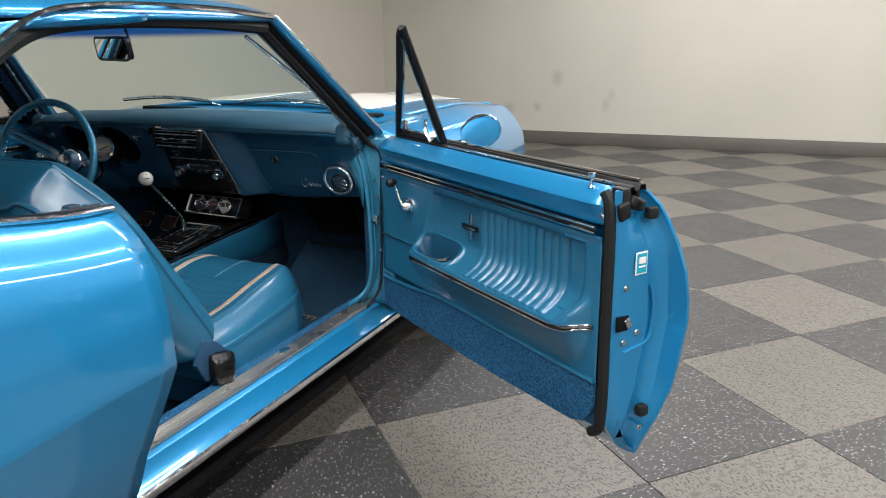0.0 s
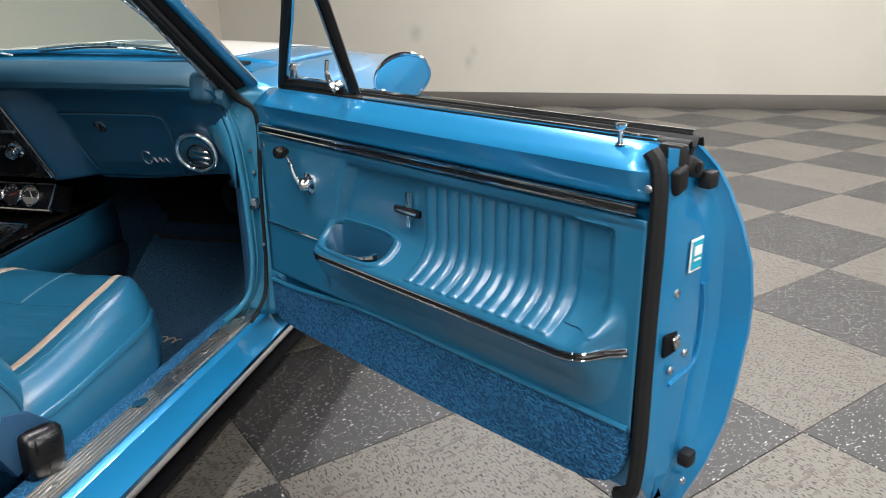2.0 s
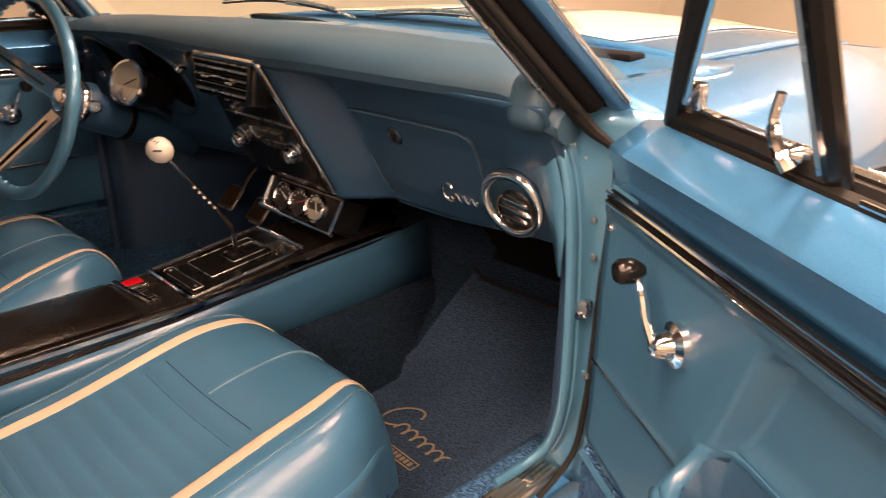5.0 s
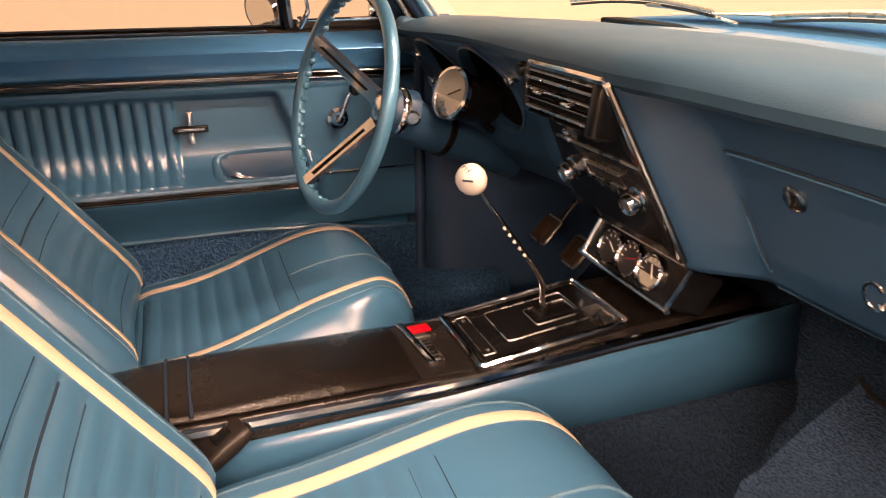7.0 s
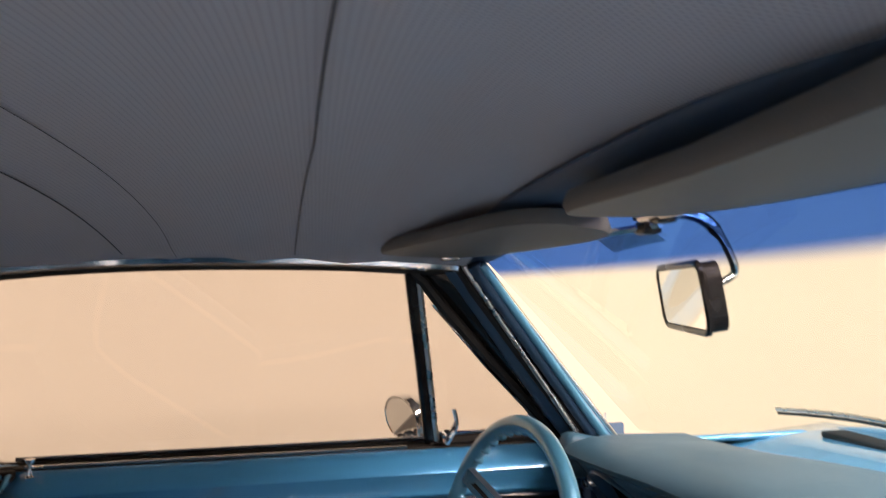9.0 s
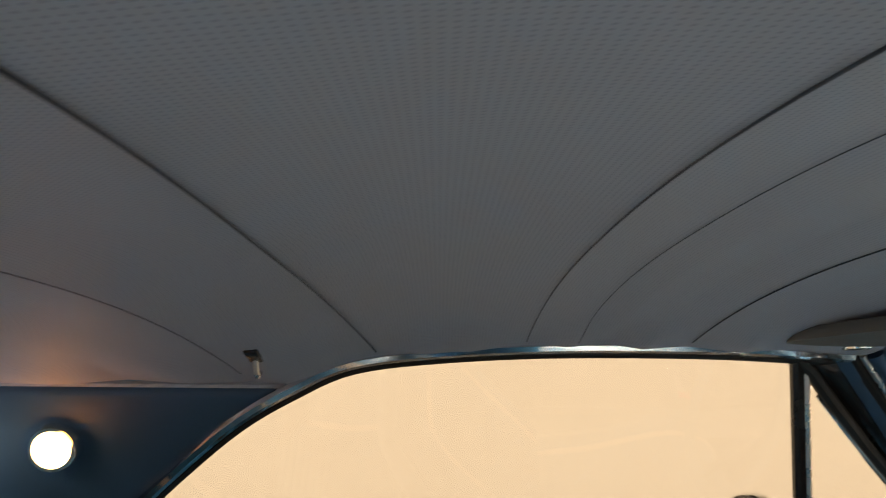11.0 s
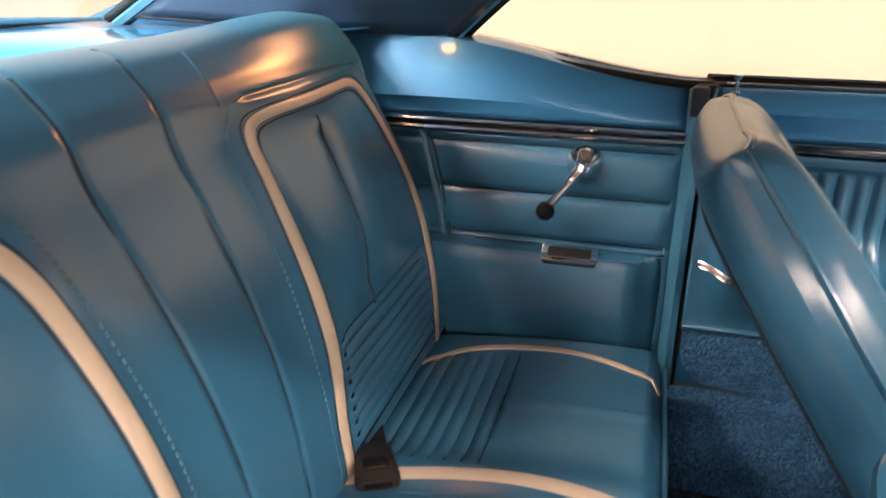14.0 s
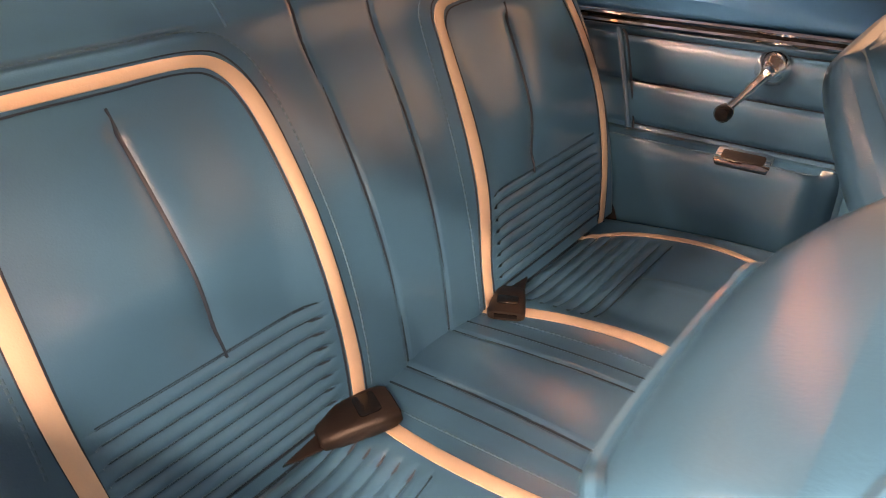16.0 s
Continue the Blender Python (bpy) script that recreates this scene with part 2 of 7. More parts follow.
DIAL_LIGHT = material("pale_gauge_face", (0.3, 0.29, 0.25), 0.35, vary=0.1, vary_scale=20)
MARK = material("white_marking", (0.75, 0.73, 0.68), 0.5, vary=0.05)
RED = material("red_enamel", (0.55, 0.01, 0.02), 0.3, coat=0.5, vary=0.06)
TEAL = material("teal_sticker", (0.01, 0.3, 0.42), 0.4, vary=0.06)
KNOB = material("white_shift_knob", (0.78, 0.74, 0.68), 0.25, coat=0.6, vary=0.03)
WALL = material("beige_wall_paint", (0.46, 0.436, 0.372), 0.7, bump=0.08, grain_scale=60, vary=0.09, vary_scale=1.3, rough_vary=0.08)
WALL_SMUDGED = smudged("smudged_wall_paint", (0.46, 0.436, 0.372), ((-0.91, 0.39, 0.12, 0.1), (-0.576, 0.41, 0.07, 0.09), (0.2, 0.44, 0.07, 0.12), (0.25, 0.55, 0.06, 0.1), (-0.35, 0.73, 0.1, 0.13)))
PEACH = material("peach_wall_paint", (0.425, 0.392, 0.33), 0.7, bump=0.03, grain_scale=60, vary=0.05, vary_scale=0.9, rough_vary=0.08)
CEIL = material("white_ceiling", (0.75, 0.74, 0.72), 0.8, vary=0.05, vary_scale=2, grain=0.2, grain_scale=80)
DECK = material("dark_grey_ceiling", (0.085, 0.085, 0.09), 0.8, vary=0.1, vary_scale=2, grain=0.2, grain_scale=80)
SKIRT = material("grey_baseboard", (0.1, 0.088, 0.076), 0.5, vary=0.15, vary_scale=4, rough_vary=0.1)
TILE_LIGHT = speckled("pale_speckled_tile", (0.122, 0.111, 0.094), (0.02, 0.017, 0.014), (0.078, 0.069, 0.057), 0.5, 0.045)
TILE_DARK = speckled("charcoal_speckled_tile", (0.031, 0.03, 0.029), (0.42, 0.41, 0.39), (0.055, 0.052, 0.048), 0.48, -0.012)
SIDE_GLASS = glass("tinted_side_glass", (0.54, 0.53, 0.51))
GLASS = glass("clear_glass", (0.96, 0.98, 0.97))
WSHIELD = glass("tinted_windshield", (0.8, 0.9, 0.865), band=True)
LAMP = glowing("lamp_lens", (1.0, 0.6, 0.3), 4)
SCRIPT = material("tan_thread", (0.36, 0.29, 0.21), 0.7, vary=0.15, vary_scale=80)
GREY_STRIP = glass("grey_translucent_strip", (0.45, 0.45, 0.43))
TUBE = glowing("lamp_diffuser", (1.0, 0.97, 0.92), 9)
PEDAL = material("brown_pedal_rubber", (0.05, 0.024, 0.012), 0.5, vary=0.2, vary_scale=20)


# ---- helpers for shapes ----
def finish(bm, angle=38):
    bmesh.ops.recalc_face_normals(bm, faces=bm.faces)
    for f in bm.faces:
        f.smooth = True
    for e in bm.edges:
        if len(e.link_faces) == 2 and e.calc_face_angle(0) > radians(angle):
            e.smooth = False
    return bm


def part(name, bm, mat, parent=None, label="", angle=38, thick=0.0):
    """One mesh object from a bmesh, under a thing or a part."""
    while parent and parent.parent and parent.parent.parent:
        parent = parent.parent
    me = bpy.data.meshes.new(name)
    finish(bm, angle).to_mesh(me)
    bm.free()
    me.materials.append(mat)
    ob = new(name, me)
    ob.parent = parent
    if thick:
        s = ob.modifiers.new("thickness", "SOLIDIFY")
        s.thickness, s.offset = thick, -1
    if label:
        tagged(ob, label)
    return ob


def grid(rows, loop=False, caps=False, bm=None, fn=None):
    """Faces between rows of points; loop: each row is a ring."""
    bm = bm or bmesh.new()
    vs = [[bm.verts.new(fn(p) if fn else p) for p in row] for row in rows]
    for a, b in zip(vs, vs[1:]):
        n = len(a)
        for i in range(n if loop else n - 1):
            j = (i + 1) % n
            bm.faces.new((a[i], a[j], b[j], b[i]))
    if caps:
        bm.faces.new(vs[0])
        bm.faces.new(vs[-1])
    return bm


def box(c, s, bevel=0.004, seg=2, m=None, bm=None):
    bm = bm or bmesh.new()
    made = bmesh.ops.create_cube(bm, size=1.0)["verts"]
    bmesh.ops.scale(bm, vec=s, verts=made)
    if bevel:
        edges = list({e for v in made for e in v.link_edges})
        made = bmesh.ops.bevel(bm, geom=edges, offset=min(bevel, min(s) * 0.45), segments=seg, affect="EDGES", profile=0.5)["verts"]
        made = list({v for v in bm.verts if v.is_valid and v in set(made)})
    mt = Matrix.Translation(c) @ (m or Matrix())
    bmesh.ops.transform(bm, matrix=mt, verts=made)
    return bm


def tube(path, r, seg=8, closed=False, flat=1.0, bm=None, fn=None):
    """A rod of radius r (or one radius a point) along a path."""
    pts = [Vector(fn(p) if fn else p) for p in path]
    n = len(pts)
    rows = []
    ref = Vector((0, 0, 1))
    last = None
    for i, p in enumerate(pts):
        a = pts[(i - 1) % n] if closed or i else p
        b = pts[(i + 1) % n] if closed or i < n - 1 else p
        d = (b - a).normalized()
        side = d.cross(ref)
        if last is not None:
            side = last - d * last.dot(d)
        elif side.length < 0.2:
            side = d.cross(Vector((0, 1, 0)))
        side.normalize()
        last = side.copy()
        up = side.cross(d)
        rr = r[i] if isinstance(r, (list, tuple)) else r
        rows.append([p + rr * (math.cos(k) * side + flat * math.sin(k) * up) for k in np.linspace(0, 2 * math.pi, seg, endpoint=False)])
    if closed:
        rows.append(rows[0])
        bm = grid(rows, loop=True, bm=bm)
        bmesh.ops.remove_doubles(bm, verts=bm.verts, dist=1e-6)
        return bm
    return grid(rows, loop=True, caps=True, bm=bm)


def smooth_path(pts, n=8, closed=False):
    """A Catmull-Rom path through points."""
    ps = [np.array(p, float) for p in pts]
    k = len(ps)
    out = []
    for i in range(k if closed else k - 1):
        p0 = ps[(i - 1) % k] if closed or i else ps[i]
        p1, p2 = ps[i], ps[(i + 1) % k]
        p3 = ps[(i + 2) % k] if closed or i < k - 2 else p2
        for t in np.linspace(0, 1, n, endpoint=False):
            out.append(tuple(0.5 * (2 * p1 + (p2 - p0) * t + (2 * p0 - 5 * p1 + 4 * p2 - p3) * t * t + (3 * p1 - p0 - 3 * p2 + p3) * t ** 3)))
    if not closed:
        out.append(tuple(ps[-1]))
    return out


def lathe(profile, m, seg=24, bm=None):
    """Rings (radius, height) turned about the local z axis of m."""
    rows = [[m @ Vector((r * math.cos(a), r * math.sin(a), h)) for a in np.linspace(0, 2 * math.pi, seg, endpoint=False)] for r, h in profile]
    return grid(rows, loop=True, caps=True, bm=bm)


def slab(outline, depth, m, bevel=0.0, bm=None):
    """A plate of an outline in the local xy plane of m, depth along local z."""
    bm = bm or bmesh.new()
    a = [bm.verts.new(m @ Vector((x, y, 0))) for x, y in outline]
    b = [bm.verts.new(m @ Vector((x, y, depth))) for x, y in outline]
    n = len(a)
    bm.faces.new(a[::-1])
    top = bm.faces.new(b)
    for i in range(n):
        bm.faces.new((a[i], a[(i + 1) % n], b[(i + 1) % n], b[i]))
    if bevel:
        bmesh.ops.bevel(bm, geom=list(top.edges), offset=bevel, segments=2, affect="EDGES", profile=0.5)
    return bm


def rounded(w, h, r, n=5, cx=0.0, cy=0.0):
    """Outline of a rounded rectangle."""
    out = []
    for sx, sy, a0 in ((1, 1, 0), (-1, 1, 90), (-1, -1, 180), (1, -1, 270)):
        for a in np.linspace(a0, a0 + 90, n):
            out.append((cx + sx * (w / 2 - r) + r * math.cos(radians(a)), cy + sy * (h / 2 - r) + r * math.sin(radians(a))))
    return out


def ellipse(a, b, n=28, cx=0.0, cy=0.0):
    return [(cx + a * math.cos(k), cy + b * math.sin(k)) for k in np.linspace(0, 2 * math.pi, n, endpoint=False)]


def facing(c, z, x=(1, 0, 0)):
    """A frame at c whose local z points along z and whose x lies near the given x."""
    z = Vector(z).normalized()
    if z.cross(Vector(x)).length < 0.05:
        x = (0, 1, 0)
    y = z.cross(Vector(x)).normalized()
    xx = y.cross(z)
    m = Matrix((xx, y, z)).transposed().to_4x4()
    return Matrix.Translation(c) @ m


def ramp(a, b, x):
    t = min(1.0, max(0.0, (x - a) / (b - a)))
    return t * t * (3 - 2 * t)


def table(x, knots):
    return float(np.interp(x, [k[0] for k in knots], [k[1] for k in knots]))


def ribbon(path, surf, width, lift, bm=None, normal=None):
    """A strip along a path of surface parameters: a low rounded band that lies on surf."""
    pts = [np.array(p, float) for p in path]
    rows = []
    for i, p in enumerate(pts):
        d = pts[min(i + 1, len(pts) - 1)] - pts[max(i - 1, 0)]
        d = d / (np.linalg.norm(d) + 1e-9)
        s = np.array((-d[1], d[0])) * width / 2
        e = 1e-3
        q = Vector(surf(*p))
        nrm = (Vector(surf(p[0] + e, p[1])) - q).cross(Vector(surf(p[0], p[1] + e)) - q).normalized()
        if normal and nrm.dot(Vector(normal)) < 0:
            nrm = -nrm
        rows.append([Vector(surf(*(p + s * k))) + nrm * h for k, h in ((-1, -0.002), (-1, lift * 0.6), (-0.6, lift), (0.6, lift), (1, lift * 0.6), (1, -0.002))])
    return grid(rows, bm=bm)


def stitches(path, surf, width, lift, normal, step=0.009, fill=0.62):
    """A row of short separate thread stitches along a path of surface parameters."""
    pts = [np.array(p, float) for p in path]
    bm = bmesh.new()
    left, on = step * fill, True
    run = [pts[0]]
    for a, b in zip(pts, pts[1:]):
        span_m = (Vector(surf(*b)) - Vector(surf(*a))).length
        done = 0.0
        while span_m - done > left:
            done += left
            q = a + (b - a) * done / max(span_m, 1e-9)
            if on:
                ribbon([run[0], q], surf, width, lift, bm=bm, normal=normal)
            run, on = [q], not on
            left = step * (fill if on else 1 - fill)
        left -= span_m - done
    return bm


# ---- room ----
WALL_TURN = radians(2.5)


def wall(name, a, b, height=3.4, thick=0.2, label=""):
    """An upright wall from a to b, its face on the line, its body to the right of it."""
    d = Vector((b[0] - a[0], b[1] - a[1], 0))
    ang = math.atan2(d.y, d.x)
    bm = box((d.length / 2, -thick / 2, height / 2), (d.length, thick, height), 0)
    bmesh.ops.transform(bm, matrix=pose(a[0], a[1], 0, 0, 0, math.degrees(ang)), verts=bm.verts)
    ob = part(name, bm, WALL)
    tagged(ob, label or "plain beige painted showroom wall", "wall", kind="structure")
    bm = box((d.length / 2, 0.006, 0.07), (d.length, 0.012, 0.14), 0.003)
    bmesh.ops.transform(bm, matrix=pose(a[0], a[1], 0, 0, 0, math.degrees(ang)), verts=bm.verts)
    tagged(part("baseboard", bm, SKIRT), "dark grey vinyl baseboard along the wall", "baseboard", kind="structure")
    return ob


c0, s0 = math.cos(WALL_TURN), math.sin(WALL_TURN)


def room_point(x, y):
    """Room axes: origin at the corner ahead of the car, x along the wall ahead, y away from it towards the car."""
    return (-2.5 + x * c0 + y * s0, 6.05 + x * s0 - y * c0)


ROOM = [room_point(0, 0), room_point(12.5, 0), room_point(12.5, 12.5), room_point(0, 12.5)]
wall("wall_north", ROOM[1], ROOM[0], label="plain beige painted showroom wall with faint smudges").data.materials[0] = WALL_SMUDGED
wall("wall_west", ROOM[0], ROOM[3], label="plain peach painted showroom wall").data.materials[0] = PEACH
wall("wall_south", ROOM[3], ROOM[2])
wall("wall_east", ROOM[2], ROOM[1], label="plain white painted showroom wall").data.materials[0] = CEIL
ceil = part("ceiling", grid([[(*p, z) for p in ROOM] for z in (3.4, 3.5)], loop=True, caps=True), DECK)
tagged(ceil, "plain dark grey showroom ceiling", "ceiling", kind="structure")


def ceiling_light(x, y):
    e = new("ceiling_light")
    e.location = (x, y, 3.4)
    e.rotation_euler = (0, 0, WALL_TURN)
    part("housing", box((0, 0, -0.045), (0.2, 2.3, 0.07), 0.01), CEIL, e)
    part("diffuser", box((0, 0, -0.095), (0.15, 2.2, 0.03), 0.012), TUBE, e)
    lamp = bpy.data.lights.new("tube_lamp", "AREA")
    lamp.shape, lamp.size, lamp.size_y, lamp.energy, lamp.color = "RECTANGLE", 0.15, 2.2, LAMP_WATT, (1.0, 0.97, 0.925)
    ob = new("tube_lamp", lamp)
    ob.parent = e
    ob.location = (0, 0, -0.12)
    tagged(e, "long white ceiling strip lamp, switched on", "ceiling lamp", "strip lamps on the ceiling")


for lx in (0.9, 3.1, 5.6):
    for ly in (4.3, 1.4, -1.6, -4.4):
        ceiling_light(lx, ly)


# ---- car: body shell ----
car = new("car")
tagged(car, "bright blue two-door vintage coupe with blue interior and one open door", "car")


def both(fn):
    for s in (-1, 1):
        fn(s)


# pillars and roof: the side opening's upper edge as y, z and half width
RAIL = [(-0.25, 1.245, 0.605), (-0.45, 1.258, 0.6), (-0.7, 1.262, 0.597), (-0.9, 1.255, 0.598), (-1.05, 1.238, 0.606),
        (-1.15, 1.198, 0.63), (-1.25, 1.143, 0.662), (-1.36, 1.06, 0.715), (-1.45, 0.985, 0.765), (-1.49, 0.952, 0.79)]


def rail_y(s, y):
    """The passenger opening's upper edge bends down a little sooner."""
    return y + (0.085 * ramp(-0.75, -1.1, y) if s > 0 else 0.0)


def rail(s, out=0.0, up=0.0):
    return smooth_path([(s * (x + out), rail_y(s, y), z + up) for y, z, x in RAIL], 5)


def roof_z(y):
    return table(y, [(-2.2, 1.02), (-1.95, 1.13), (-1.7, 1.225), (-1.45, 1.275), (-1.2, 1.305), (-0.8, 1.325), (-0.5, 1.322), (-0.25, 1.3), (-0.1, 1.27)])


rows = []
for y in np.linspace(-0.22, -1.66, 40):
    half = 0.64 if y > -1.05 else 0.64 + 0.06 * ramp(-1.05, -1.6, y)
    row = []
    for a in np.linspace(-1, 1, 33):
        x = half * math.copysign(abs(a) ** 0.85, a)
        edge = 1.268 if y > -1.05 else 1.268 - 0.05 * ramp(-1.05, -1.66, y)
        z = edge + (roof_z(y) + 0.038 - edge) * (1 - abs(a) ** 3.2) if roof_z(y) + 0.038 > edge else edge - (edge - roof_z(y) - 0.038) * (1 - abs(a) ** 3.2)
        row.append((x, y + 0.075 * (1 - a * a) * ramp(-0.5, -0.22, y), z))
    rows.append(row)
part("roof", grid(rows), PAINT, car, "glossy blue roof skin", thick=0.012)


def pillar(s):
    """Windshield pillar: black seal on the door side, painted outer blade, bright strips by the glass and along the edge."""
    back = 0.0 if s > 0 else -0.085

    def along(name, mat, a, b, r, flat, label="", end=1.0):
        a, b = Vector((s * a[0], a[1], a[2])), Vector((s * b[0], b[1] + back, b[2]))
        part(name, tube([a.lerp(b, t) for t in np.linspace(-0.02, end, 8)], r, 10, flat=flat), mat, car, label)
    along("pillar_skin", PAINT, (0.628, -0.226, 1.262), (0.738, 0.142, 0.914), 0.022, 0.55, "blue painted windshield pillar", 1.02)
    along("pillar_edge", CHROME, (0.644, -0.226, 1.268), (0.759, 0.138, 0.913), 0.0042, 1.0, "chrome edge of the windshield pillar")
    along("pillar_gutter", DARK, (0.604, -0.226, 1.25), (0.714, 0.128, 0.906), 0.02, 0.8, "dark channel behind the door seal")
    along("pillar_cover", SAIL if s < 0 else PAINT_IN, (0.574, -0.222, 1.236), (0.684, 0.122, 0.905), 0.015, 0.8, "blue inner cover of the windshield pillar")
    along("pillar_chrome", STEEL, (0.582, -0.236, 1.233), (0.682, 0.095, 0.898), 0.0055, 1.0, "bright strip along the inside of the pillar", 0.98)
    if s > 0:
        along("pillar_chrome", CHROME, (0.556, -0.25, 1.214), (0.68, 0.122, 0.93), 0.0055, 1.0, "thin chrome strip beside the windshield", 0.94)
    else:
        along("pillar_chrome", CHROME, (0.566, -0.205, 1.235), (0.672, 0.15, 0.915), 0.005, 1.0, "thin chrome strip beside the windshield")
        along("pillar_trim", PAINT_IN, (0.566, -0.21, 1.235), (0.668, 0.135, 0.905), 0.009, 0.9, "pale blue trim beside the windshield")
        along("pillar_cover", SAIL, (0.612, -0.262, 1.243), (0.735, 0.095, 0.9), 0.027, 0.6, "dark blue cover between pillar and door")
        part("pillar_cover", grid([[Vector((-0.778, -0.008, 0.9)).lerp(Vector((-0.612, -0.33, 1.246)), t), Vector((-0.742, 0.0, 0.9)).lerp(Vector((-0.606, -0.295, 1.25)), t), Vector((-0.7, 0.03, 0.9)).lerp(Vector((-0.597, -0.25, 1.243)), t)] for t in np.linspace(0, 1, 10)]), BLACK, car, "black cover between pillar and vent window", thick=0.004)
    along("seal_lip", RUBBER, (0.608, -0.25, 1.245), (0.712, 0.1, 0.9), 0.0065, 1.0)
    run = [Vector((s * (0.597 + 0.103 * t), -0.25 + (0.355 + back) * t, 1.24 - 0.34 * t)) for t in np.linspace(-0.02, 0.97, 10)]
    if s > 0:
        run += [Vector(p) for p in ((0.716, 0.128, 0.872), (0.742, 0.142, 0.848), (0.748, 0.147, 0.8), (0.742, 0.15, 0.72), (0.738, 0.15, 0.65), (0.736, 0.15, 0.56), (0.734, 0.147, 0.45), (0.73, 0.13, 0.36), (0.722, 0.06, 0.315))]
    else:
        run += [Vector((-x, y - 0.078, z)) for x, y, z in ((0.745, 0.108, 0.92), (0.752, 0.126, 0.87), (0.753, 0.131, 0.78), (0.752, 0.131, 0.6), (0.748, 0.128, 0.45), (0.735, 0.11, 0.345), (0.722, 0.05, 0.315))]
    run = smooth_path(run, 4)
    part("door_seal", tube(run, [max(0.0055, 0.0135 - 0.0012 * max(0, k - 38)) for k in range(len(run))], 8, flat=0.85), RUBBER, car, "black rubber door seal along pillar and jamb")
    part("seal_boot", box((s * 0.722, 0.137 + back, 0.893), (0.05, 0.026, 0.036), 0.011, 3, m=pose(0, s * 22, 0, 35, 0, 0)), RUBBER, car, "crumpled black rubber boot at the foot of the pillar")


both(pillar)


def roof_side(s):
    p = rail(s)
    part("door_seal", tube([(x + s * 0.012, y, z - 0.004) for x, y, z in p], 0.015, 8, flat=1.2), RUBBER, car, "black rubber seal along the roof rail")
    part("rail_chrome", tube([(x - s * 0.012, y, z - 0.004) for x, y, z in p], 0.011, 8, flat=1.0), CHROME, car, "polished chrome strip along the inside roof rail")
    part("drip_rail", tube([(x + s * 0.042, y, z + 0.026) for x, y, z in p], 0.008, 8), CHROME, car, "chrome drip rail over the door")


both(roof_side)


# rear pillar outside, between roof, window and rear glass
def rear_pillar(s):
    rows = []
    front = smooth_path([(s * (x + 0.022 + 0.023 * ramp(-0.75, -1.1, y)), rail_y(s, y), z + 0.002 + 0.018 * ramp(-0.75, -1.1, y)) for y, z, x in RAIL[2:]], 4)
    n = len(front)
    for i, p in enumerate(front):
        t = i / (n - 1)
        back = (s * (0.70 + 0.06 * t), -1.66 - 0.62 * t, 1.2 - 0.22 * t)
        if i < 12:
            back = (s * (0.632 + 0.023 * i / 12), p[1] - 0.5 * max(0.01, i - 2) / 10, 1.264 - 0.05 * i / 12)
        mid = [Vector(p).lerp(Vector(back), k) + Vector((s * 0.012 * math.sin(k * math.pi), 0, 0)) for k in np.linspace(0, 1, 8)]
        rows.append(mid)
    part("rear_pillar", grid(rows), PAINT, car, "blue painted rear roof pillar", thick=0.01)


both(rear_pillar)


# flanks: quarter panels behind the doors and fenders ahead of them
def flank(z):
    """Half width of the body side by height."""
    return table(z, [(0.24, 0.77), (0.32, 0.81), (0.45, 0.862), (0.585, 0.904), (0.592, 0.9065), (0.6, 0.906), (0.7, 0.901), (0.78, 0.888), (0.84, 0.865), (0.885, 0.825), (0.906, 0.795)])


def REAR_GAP(z):
    """Rear edge of the door opening by height."""
    return table(z, [(0.24, -0.985), (0.4, -1.03), (0.6, -1.045), (0.75, -1.04), (0.88, -1.0), (0.91, -0.99)])


